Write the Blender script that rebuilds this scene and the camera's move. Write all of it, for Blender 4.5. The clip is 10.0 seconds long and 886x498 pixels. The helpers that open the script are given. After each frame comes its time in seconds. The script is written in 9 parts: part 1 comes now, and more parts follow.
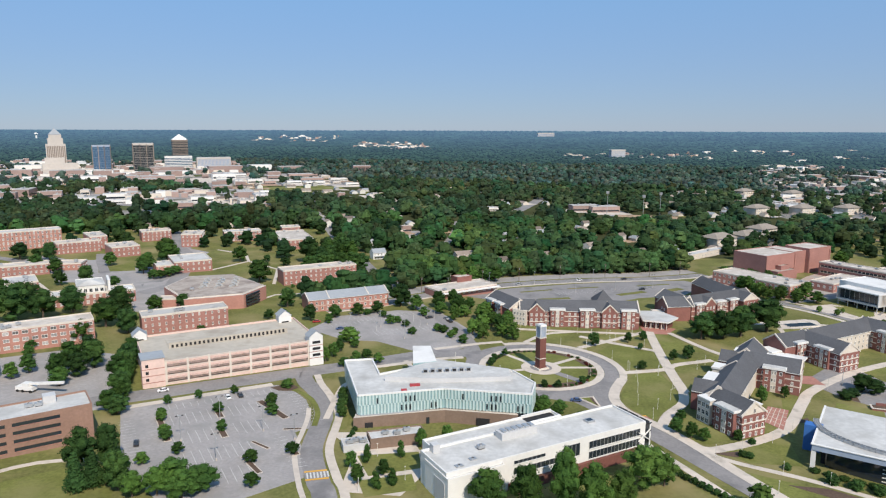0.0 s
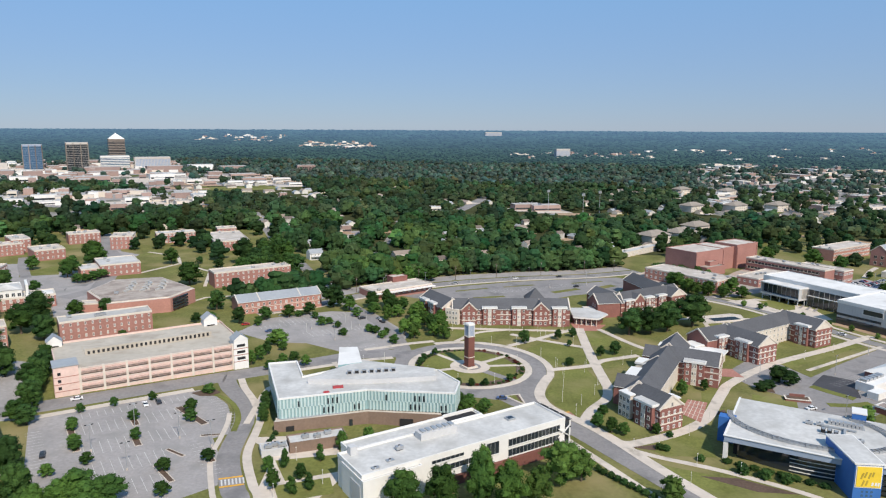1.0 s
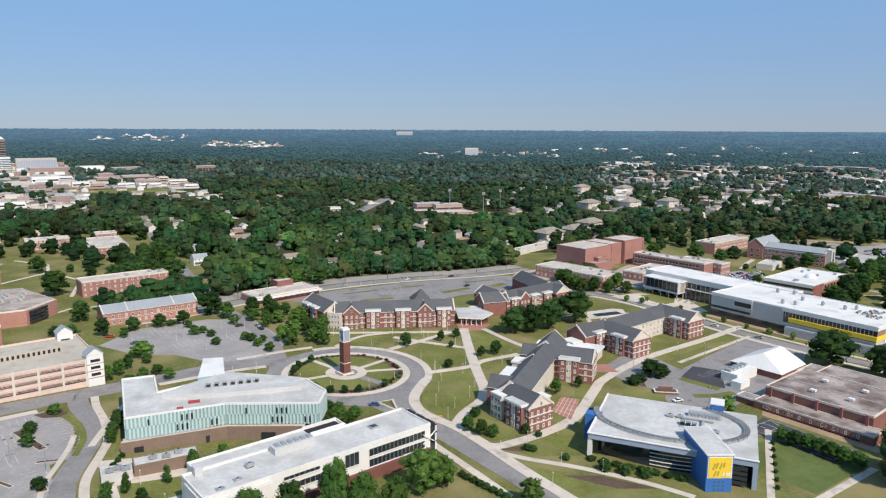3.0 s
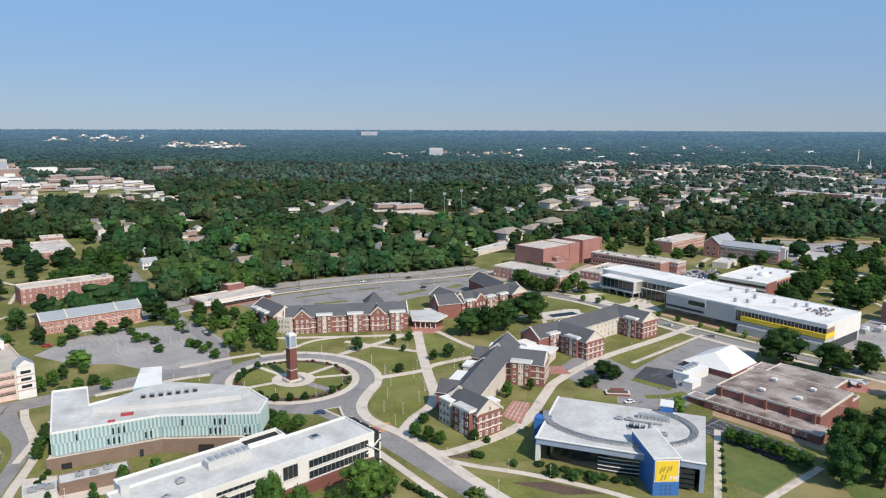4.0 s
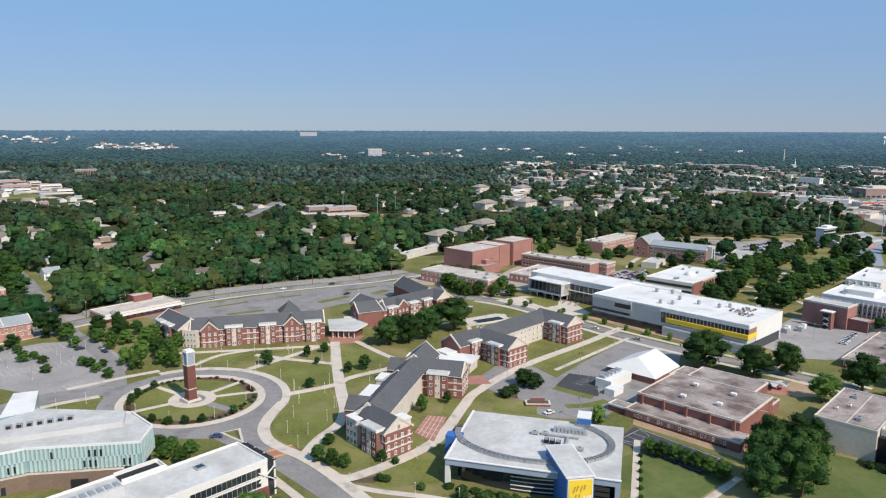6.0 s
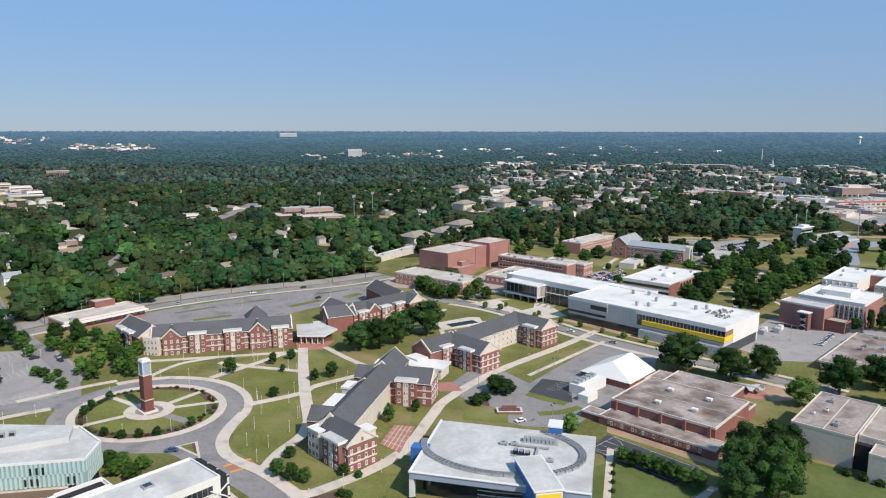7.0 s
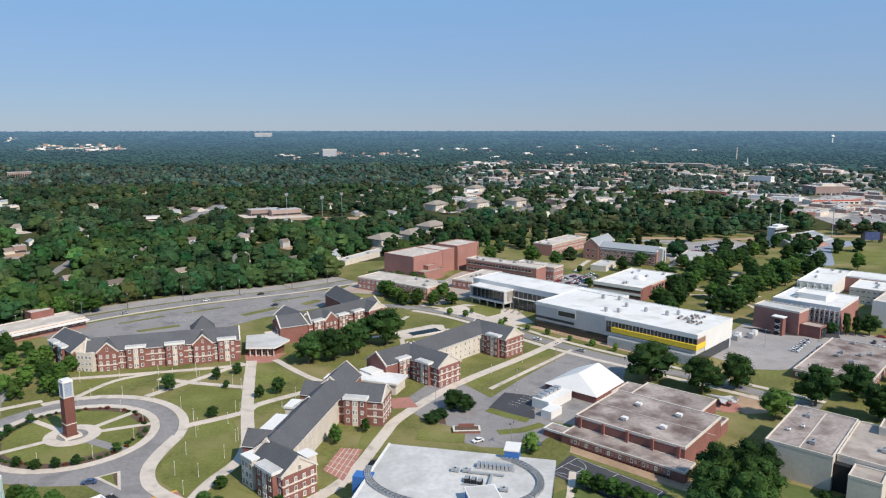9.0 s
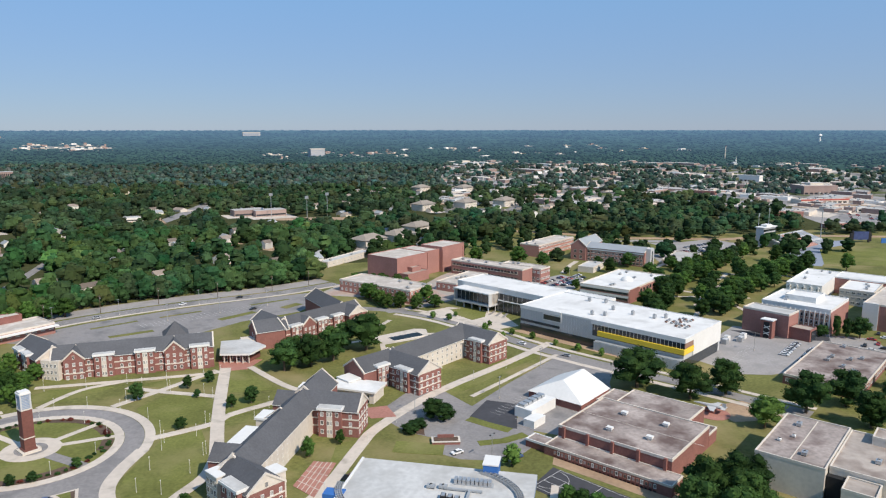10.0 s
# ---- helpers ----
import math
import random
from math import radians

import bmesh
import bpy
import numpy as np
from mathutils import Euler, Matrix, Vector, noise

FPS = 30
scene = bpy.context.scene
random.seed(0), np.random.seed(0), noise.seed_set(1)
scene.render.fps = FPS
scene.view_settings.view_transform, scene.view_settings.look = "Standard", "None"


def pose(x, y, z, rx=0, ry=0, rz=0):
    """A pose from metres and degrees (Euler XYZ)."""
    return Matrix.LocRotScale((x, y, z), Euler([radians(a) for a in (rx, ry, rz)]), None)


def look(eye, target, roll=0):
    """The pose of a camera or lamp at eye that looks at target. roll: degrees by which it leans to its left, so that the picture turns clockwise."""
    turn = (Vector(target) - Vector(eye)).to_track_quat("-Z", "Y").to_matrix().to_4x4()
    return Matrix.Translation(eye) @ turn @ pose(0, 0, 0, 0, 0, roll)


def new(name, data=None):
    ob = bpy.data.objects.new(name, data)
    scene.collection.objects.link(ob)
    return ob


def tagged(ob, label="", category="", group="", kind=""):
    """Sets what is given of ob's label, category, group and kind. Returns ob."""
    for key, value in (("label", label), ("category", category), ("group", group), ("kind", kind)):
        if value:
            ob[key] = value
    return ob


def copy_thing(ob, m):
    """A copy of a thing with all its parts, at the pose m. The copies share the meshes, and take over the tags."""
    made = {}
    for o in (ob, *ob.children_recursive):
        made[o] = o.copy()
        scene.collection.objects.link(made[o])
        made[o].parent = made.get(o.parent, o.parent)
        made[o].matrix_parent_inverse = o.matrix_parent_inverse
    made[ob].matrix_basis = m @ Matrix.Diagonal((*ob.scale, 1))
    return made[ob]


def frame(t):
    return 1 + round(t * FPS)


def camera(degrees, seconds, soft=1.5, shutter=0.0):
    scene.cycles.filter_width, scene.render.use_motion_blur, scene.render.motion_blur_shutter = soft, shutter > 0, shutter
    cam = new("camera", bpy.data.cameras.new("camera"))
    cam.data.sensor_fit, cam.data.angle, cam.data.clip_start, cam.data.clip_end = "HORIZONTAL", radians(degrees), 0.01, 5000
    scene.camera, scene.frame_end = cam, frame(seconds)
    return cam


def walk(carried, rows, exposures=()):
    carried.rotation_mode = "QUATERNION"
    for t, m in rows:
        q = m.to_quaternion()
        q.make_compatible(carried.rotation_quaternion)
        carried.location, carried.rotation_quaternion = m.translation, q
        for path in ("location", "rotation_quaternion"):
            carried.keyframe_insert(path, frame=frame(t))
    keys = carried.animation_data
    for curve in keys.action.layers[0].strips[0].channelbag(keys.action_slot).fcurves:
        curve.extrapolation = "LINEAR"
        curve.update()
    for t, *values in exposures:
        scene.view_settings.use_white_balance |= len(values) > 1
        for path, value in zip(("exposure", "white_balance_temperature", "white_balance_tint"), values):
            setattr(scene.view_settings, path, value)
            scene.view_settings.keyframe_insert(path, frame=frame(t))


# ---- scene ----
cam = camera(64.5, 10.0, soft=1.2)
PATH = [
    (0, (-1.649, -2.565, 112.552), (-1.616, -0.594, 112.21), 0.2),
    (0.5, (3.922, -2.238, 112.508), (4.024, -0.27, 112.166), 0.3),
    (1, (9.469, -1.724, 112.455), (9.641, 0.239, 112.112), 0.3),
    (1.5, (14.895, -0.898, 112.389), (15.134, 1.058, 112.046), 0.3),
    (2, (20.101, 0.285, 112.329), (20.399, 2.233, 111.985), 0.3),
    (2.5, (25.12, 1.832, 112.262), (25.475, 3.77, 111.918), 0.3),
    (4, (39.514, 8.369, 111.912), (40.011, 10.276, 111.569), 0.2),
    (4.5, (44.122, 11.004, 111.816), (44.66, 12.899, 111.473), 0.2),
    (5, (48.648, 13.975, 111.726), (49.224, 15.859, 111.383), 0.2),
    (5.5, (53.139, 17.251, 111.589), (53.753, 19.123, 111.247), 0.2),
    (7, (66.599, 27.936, 110.707), (67.293, 29.78, 110.368), 0.1),
    (7.5, (71.018, 31.612, 110.506), (71.726, 33.452, 110.166), 0.1),
    (8, (75.406, 35.43, 110.309), (76.128, 37.264, 109.969), 0.1),
    (8.5, (79.714, 39.355, 110.112), (80.448, 41.184, 109.772), 0.1),
    (9, (83.949, 43.358, 109.918), (84.697, 45.181, 109.578), 0.0),
    (9.5, (88.115, 47.427, 109.76), (88.875, 49.245, 109.419), 0.0),
    (10, (92.248, 51.557, 109.646), (93.021, 53.369, 109.304), 0.0),
]
walk(cam, [(t, look(eye, target, roll)) for t, eye, target, roll in PATH], exposures=((0, 0.08, 6500, 10), (10, 0.08, 6500, 10)))

# ---- light ----
SUN_EL, SUN_AZ = radians(44), radians(159)   # compass-style: clockwise from +y
world = bpy.data.worlds.new("world")
scene.world = world
world.use_nodes = True
wn = world.node_tree
sky = wn.nodes.new("ShaderNodeTexSky")
sky.sky_type = "NISHITA"
sky.sun_disc = False
sky.sun_elevation, sky.sun_rotation = SUN_EL, SUN_AZ
sky.altitude, sky.air_density, sky.dust_density, sky.ozone_density = 0, 1.0, 0.0, 6.0
wn.nodes["Background"].inputs["Strength"].default_value = 0.078
blue = wn.nodes.new("ShaderNodeVectorMath")      # clear blue late-spring air
blue.operation = "MULTIPLY"
blue.inputs[1].default_value = (0.75, 1.0, 1.27)
wn.links.new(sky.outputs[0], blue.inputs[0])
haze = wn.nodes.new("ShaderNodeMix")             # even pale summer haze over the whole sky
haze.data_type = "RGBA"
haze.inputs["Factor"].default_value = 0.68
where = wn.nodes.new("ShaderNodeTexCoord")
part_xyz = wn.nodes.new("ShaderNodeSeparateXYZ")
wn.links.new(where.outputs["Generated"], part_xyz.inputs[0])
rise = wn.nodes.new("ShaderNodeMapRange")
rise.inputs["From Max"].default_value = 0.2
wn.links.new(part_xyz.outputs["Z"], rise.inputs["Value"])
veil = wn.nodes.new("ShaderNodeMix")             # greyer towards the horizon
veil.data_type = "RGBA"
veil.inputs["A"].default_value = (4.25, 4.9, 6.7, 1)
veil.inputs["B"].default_value = (3.25, 5.95, 9.5, 1)
wn.links.new(rise.outputs[0], veil.inputs["Factor"])
wn.links.new(veil.outputs["Result"], haze.inputs["B"])
wn.links.new(blue.outputs[0], haze.inputs["A"])
wn.links.new(haze.outputs["Result"], wn.nodes["Background"].inputs["Color"])
sun = new("sun", bpy.data.lights.new("sun", "SUN"))
sun.data.energy, sun.data.angle, sun.data.color = 4.75, radians(0.55), (1.0, 0.90, 0.77)
sun_dir = Vector((math.sin(SUN_AZ) * math.cos(SUN_EL), math.cos(SUN_AZ) * math.cos(SUN_EL), math.sin(SUN_EL)))
sun.matrix_world = look(sun_dir * 900, (0, 0, 0))


# ---- materials ----
def material(name, colour, rough=0.85, fine=(0.6, 0.10), broad=(0.05, 0.12), bump=0.0, metal=0.0, tint=None, island=0.0, per_object=0.0, spec=0.35, stain=None):
    """Surface with variation at two scales, in metres of the world; fine and broad are (frequency, amount)."""
    m = bpy.data.materials.new(name)
    m.use_nodes = True
    nt = m.node_tree
    bs = nt.nodes["Principled BSDF"]
    bs.inputs["Roughness"].default_value = rough
    bs.inputs["Metallic"].default_value = metal
    bs.inputs["Specular IOR Level"].default_value = spec
    geo = nt.nodes.new("ShaderNodeNewGeometry")
    base = nt.nodes.new("ShaderNodeRGB")
    base.outputs[0].default_value = (*colour, 1)
    out = base.outputs[0]

    def scaled(out, fac_out, amount):
        rng = nt.nodes.new("ShaderNodeMapRange")
        rng.inputs["From Min"].default_value, rng.inputs["From Max"].default_value = 0.25, 0.75
        rng.inputs["To Min"].default_value, rng.inputs["To Max"].default_value = 1 - amount, 1 + amount
        nt.links.new(fac_out, rng.inputs["Value"])
        mul = nt.nodes.new("ShaderNodeVectorMath")
        mul.operation = "SCALE"
        nt.links.new(out, mul.inputs[0])
        nt.links.new(rng.outputs[0], mul.inputs["Scale"])
        return mul.outputs[0]

    noises = []
    for freq, amount in (fine, broad):
        n = nt.nodes.new("ShaderNodeTexNoise")
        n.inputs["Scale"].default_value, n.inputs["Detail"].default_value = freq, 4
        nt.links.new(geo.outputs["Position"], n.inputs["Vector"])
        noises.append(n)
        out = scaled(out, n.outputs["Fac"], amount)
    if tint:
        other, freq, lo, hi = tint
        n = nt.nodes.new("ShaderNodeTexNoise")
        n.inputs["Scale"].default_value, n.inputs["Detail"].default_value = freq, 5
        nt.links.new(geo.outputs["Position"], n.inputs["Vector"])
        ramp = nt.nodes.new("ShaderNodeMapRange")
        ramp.inputs["From Min"].default_value, ramp.inputs["From Max"].default_value = lo, hi
        nt.links.new(n.outputs["Fac"], ramp.inputs["Value"])
        mix = nt.nodes.new("ShaderNodeMix")
        mix.data_type = "RGBA"
        mix.inputs["B"].default_value = (*other, 1)
        nt.links.new(ramp.outputs[0], mix.inputs["Factor"])
        nt.links.new(out, mix.inputs["A"])
        out = mix.outputs["Result"]
    if island:
        out = scaled(out, geo.outputs["Random Per Island"], island)
    if per_object:
        info = nt.nodes.new("ShaderNodeObjectInfo")
        out = scaled(out, info.outputs["Random"], per_object)
    nt.links.new(out, bs.inputs["Base Color"])
    if bump:
        b = nt.nodes.new("ShaderNodeBump")
        b.inputs["Strength"].default_value, b.inputs["Distance"].default_value = bump, 0.1
        nt.links.new(noises[0].outputs["Fac"], b.inputs["Height"])
        nt.links.new(b.outputs[0], bs.inputs["Normal"])
    return m


def leaf_material(name, colour, other, freq=0.07, tone=False):
    m = material(name, colour, 0.75, (0.35, 0.25), (0.02, 0.2), tint=(other, freq, 0.42, 0.62), island=0.2, per_object=0.3, spec=0.08)
    nt = m.node_tree
    bs = nt.nodes["Principled BSDF"]
    tr = nt.nodes.new("ShaderNodeBsdfTranslucent")
    link = bs.inputs["Base Color"].links[0].from_socket
    if tone:
        at = nt.nodes.new("ShaderNodeAttribute")
        at.attribute_name = "tone"
        mul = nt.nodes.new("ShaderNodeVectorMath")
        mul.operation = "MULTIPLY"
        nt.links.new(link, mul.inputs[0])
        nt.links.new(at.outputs["Vector"], mul.inputs[1])
        link = mul.outputs[0]
        nt.links.new(link, bs.inputs["Base Color"])
    nt.links.new(link, tr.inputs["Color"])
    mix = nt.nodes.new("ShaderNodeMixShader")
    mix.inputs[0].default_value = 0.24
    nt.links.new(bs.outputs[0], mix.inputs[1])
    nt.links.new(tr.outputs[0], mix.inputs[2])
    nt.links.new(mix.outputs[0], nt.nodes["Material Output"].inputs["Surface"])
    return m


BRICK = material("red_brick", (0.235, 0.104, 0.088), 0.9, (1.5, 0.16), (0.12, 0.14), 0.2)
BRICK_DARK = material("dark_brick", (0.16, 0.065, 0.052), 0.9, (1.5, 0.15), (0.12, 0.12), 0.2)
BRICK_TAN = material("tan_brown_brick", (0.27, 0.165, 0.125), 0.9, (1.2, 0.12), (0.1, 0.12), 0.2)
BRICK_OLD = material("old_rose_brick", (0.335, 0.168, 0.142), 0.9, (1.3, 0.14), (0.1, 0.13), 0.2)
BRICK_BROWN = material("dark_tan_brick", (0.205, 0.145, 0.112), 0.9, (1.2, 0.12), (0.1, 0.12), 0.2)
BRICK_PINK = material("pinkish_brick", (0.40, 0.20, 0.16), 0.9, (1.2, 0.12), (0.1, 0.1), 0.2)
CREAM = material("cream_stone", (0.60, 0.54, 0.47), 0.85, (0.8, 0.08), (0.1, 0.08), 0.1)
PINK_PRECAST = material("pink_precast", (0.66, 0.49, 0.43), 0.85, (0.8, 0.08), (0.1, 0.08), 0.1)
WHITE = material("white_paint", (0.70, 0.69, 0.665), 0.6, (0.7, 0.04), (0.08, 0.06))
WHITE_ROOF = material("white_membrane_roof", (0.50, 0.495, 0.48), 0.75, (0.6, 0.12), (0.06, 0.14), tint=((0.37, 0.36, 0.34), 0.11, 0.46, 0.75))
BRIGHT_ROOF = material("bright_white_roof", (0.68, 0.67, 0.65), 0.7, (0.35, 0.05), (0.06, 0.08), tint=((0.5, 0.49, 0.47), 0.09, 0.5, 0.75))
GREY_ROOF = material("grey_membrane_roof", (0.42, 0.41, 0.39), 0.85, (0.35, 0.08), (0.06, 0.14), tint=((0.30, 0.29, 0.27), 0.12, 0.5, 0.75))
STAINED_ROOF = material("stained_brown_roof", (0.33, 0.28, 0.255), 0.9, (0.7, 0.24), (0.06, 0.25), tint=((0.13, 0.09, 0.08), 0.11, 0.44, 0.68))
TAN_ROOF = material("tan_gravel_roof", (0.46, 0.41, 0.36), 0.9, (0.5, 0.1), (0.07, 0.16), tint=((0.62, 0.58, 0.54), 0.15, 0.5, 0.7))
LOW_ROOF = material("stained_tan_roof", (0.37, 0.32, 0.28), 0.9, (0.5, 0.14), (0.07, 0.2), tint=((0.22, 0.175, 0.15), 0.12, 0.46, 0.7))
SHINGLE = material("charcoal_shingle", (0.088, 0.09, 0.098), 0.85, (1.3, 0.14), (0.1, 0.12), 0.25, per_object=0.08)
SLATE = material("grey_metal_roof", (0.30, 0.32, 0.34), 0.5, (0.8, 0.06), (0.1, 0.1))
CONCRETE = material("pale_concrete", (0.535, 0.47, 0.405), 0.9, (0.5, 0.08), (0.06, 0.1), 0.1, tint=((0.36, 0.32, 0.27), 0.2, 0.55, 0.75))
DECK = material("worn_deck_concrete", (0.44, 0.40, 0.34), 0.9, (0.4, 0.09), (0.06, 0.12), 0.1, tint=((0.33, 0.29, 0.24), 0.12, 0.5, 0.72))
ASPHALT = material("weathered_asphalt", (0.242, 0.228, 0.224), 0.92, (0.9, 0.14), (0.05, 0.13), 0.1, tint=((0.155, 0.15, 0.15), 0.1, 0.5, 0.7))
ASPHALT_DARK = material("fresh_asphalt", (0.055, 0.055, 0.062), 0.9, (0.5, 0.12), (0.08, 0.15), 0.1)
LOT = material("parking_asphalt", (0.305, 0.286, 0.278), 0.92, (0.9, 0.13), (0.05, 0.12), 0.1, tint=((0.25, 0.24, 0.23), 0.12, 0.5, 0.72))
LINE = material("road_paint_white", (0.52, 0.51, 0.49), 0.8, (1.5, 0.12), (0.2, 0.1))
YELLOW_LINE = material("crossing_paint_orange", (0.62, 0.33, 0.05), 0.8, (1.5, 0.12), (0.2, 0.1))
PAVER_PALE = material("worn_terracotta_paving", (0.40, 0.30, 0.25), 0.9, (0.8, 0.15), (0.08, 0.18), 0.1, tint=((0.33, 0.31, 0.28), 0.08, 0.45, 0.6))
PAVER = material("red_paver", (0.36, 0.17, 0.135), 0.9, (1.2, 0.15), (0.15, 0.12), 0.1)
GRASS = material("mown_grass", (0.140, 0.144, 0.048), 0.95, (0.8, 0.26), (0.05, 0.24), 0.3, tint=((0.25, 0.21, 0.10), 0.035, 0.47, 0.70), spec=0.1)
LAWN = material("lawn_grass", (0.146, 0.156, 0.046), 0.95, (0.9, 0.22), (0.06, 0.22), 0.3, tint=((0.22, 0.205, 0.085), 0.05, 0.48, 0.74), spec=0.1)
LAWN_GREEN = material("lush_grass", (0.105, 0.135, 0.045), 0.95, (0.5, 0.14), (0.06, 0.18), 0.3, tint=((0.17, 0.17, 0.065), 0.05, 0.5, 0.75), spec=0.1)
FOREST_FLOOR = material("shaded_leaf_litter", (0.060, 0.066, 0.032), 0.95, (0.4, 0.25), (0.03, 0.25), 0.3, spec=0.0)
TOWN_GROUND = material("town_paving_and_dirt", (0.22, 0.21, 0.20), 0.95, (0.12, 0.2), (0.015, 0.25), tint=((0.10, 0.115, 0.055), 0.014, 0.46, 0.56), spec=0.0)
# far woods and ground; their haze is an added blue glow, set below
BACK = material("haze_glow_woods", (0.032, 0.064, 0.045), 0.95, (0.012, 0.25), (0.003, 0.25), spec=0.0)
MULCH = material("red_brown_mulch", (0.10, 0.066, 0.048), 0.95, (1.2, 0.25), (0.15, 0.2), 0.3)
DIRT = material("bare_tan_soil", (0.36, 0.25, 0.165), 0.95, (0.6, 0.15), (0.06, 0.2), 0.2)
GLASS = material("dark_window_glass", (0.025, 0.032, 0.04), 0.08, (0.3, 0.1), (0.05, 0.1), spec=0.8)
GLASS_BLIND = material("glass_with_pale_blinds", (0.27, 0.26, 0.25), 0.25, (1.2, 0.3), (0.2, 0.2), per_object=0.5, spec=0.6)
WATER = material("dark_still_water", (0.012, 0.018, 0.02), 0.35, (0.3, 0.2), (0.05, 0.1), spec=0.15)
GLASS_BLUE = material("blue_tinted_glass", (0.05, 0.11, 0.19), 0.1, (0.3, 0.1), (0.05, 0.1), spec=0.8)
# dark parts; also stands in for shade inside gaps and under the overhang
DARK = material("near_black_and_shade", (0.02, 0.02, 0.022), 0.8)
BLUE = material("royal_blue_panel", (0.045, 0.15, 0.42), 0.5, (0.6, 0.05), (0.1, 0.06))
BLUE_GREY = material("blue_grey_fascia", (0.28, 0.34, 0.44), 0.5, (0.6, 0.05), (0.1, 0.06))
YELLOW = material("golden_yellow_panel", (0.78, 0.55, 0.05), 0.55, (0.6, 0.05), (0.1, 0.05))
GOLD_DARK = material("dark_gold_lettering", (0.42, 0.31, 0.05), 0.6)
TEAL = material("mint_fritted_glass", (0.46, 0.575, 0.565), 0.25, (0.6, 0.05), (0.1, 0.06), spec=0.6)
TEAL_DARK = material("teal_fritted_glass", (0.26, 0.385, 0.40), 0.2, (0.6, 0.05), (0.1, 0.06), spec=0.6)
STEEL = material("ribbed_grey_cladding", (0.50, 0.50, 0.50), 0.5, (1.0, 0.05), (0.1, 0.05))
METAL = material("galvanised_metal", (0.45, 0.46, 0.47), 0.45, metal=0.6)
POLE_WHITE = material("pale_pole_paint", (0.62, 0.6, 0.55), 0.6)
RED_PAD = material("red_roof_pad", (0.36, 0.05, 0.055), 0.8)
BARK = material("bark", (0.12, 0.09, 0.065), 0.95, (3.0, 0.2), (0.3, 0.15), 0.3)
LEAF = leaf_material("broad_leaves", (0.040, 0.088, 0.022), (0.064, 0.125, 0.026))
LEAF_DARK = leaf_material("dark_broad_leaves", (0.030, 0.068, 0.021), (0.050, 0.098, 0.025))
LEAF_BRIGHT = leaf_material("fresh_leaves", (0.075, 0.145, 0.030), (0.10, 0.17, 0.04))
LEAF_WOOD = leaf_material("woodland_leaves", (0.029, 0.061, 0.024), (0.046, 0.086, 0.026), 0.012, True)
LEAF_FRESH = leaf_material("light_green_leaves", (0.060, 0.115, 0.026), (0.080, 0.140, 0.032))
# haze is put into LEAF_MID and the far leaves: paler, bluer with distance
LEAF_HAZED = leaf_material("haze_tinted_leaves", (0.066, 0.108, 0.090), (0.086, 0.132, 0.098), 0.012, True)
LEAF_MID = leaf_material("half_hazed_leaves", (0.044, 0.080, 0.040), (0.064, 0.106, 0.044), 0.012, True)
LEAF_RED = leaf_material("reddish_leaves", (0.12, 0.035, 0.03), (0.16, 0.05, 0.035))
TYRE = material("tyre_rubber", (0.02, 0.02, 0.02), 0.9)


# ---- terrain ----
def height(x, y):
    z = 1.2 - 8 * math.tanh(x / 320)
    r = math.hypot(x - 40, y)
    s = max(0.0, (r - 1700) / 3150)
    rim = min(1.0, max(0.0, (r - 3900) / 900))
    return z if s == 0 else z + (75 - z) * min(1, s) ** 1.45 + 12 * rim * rim


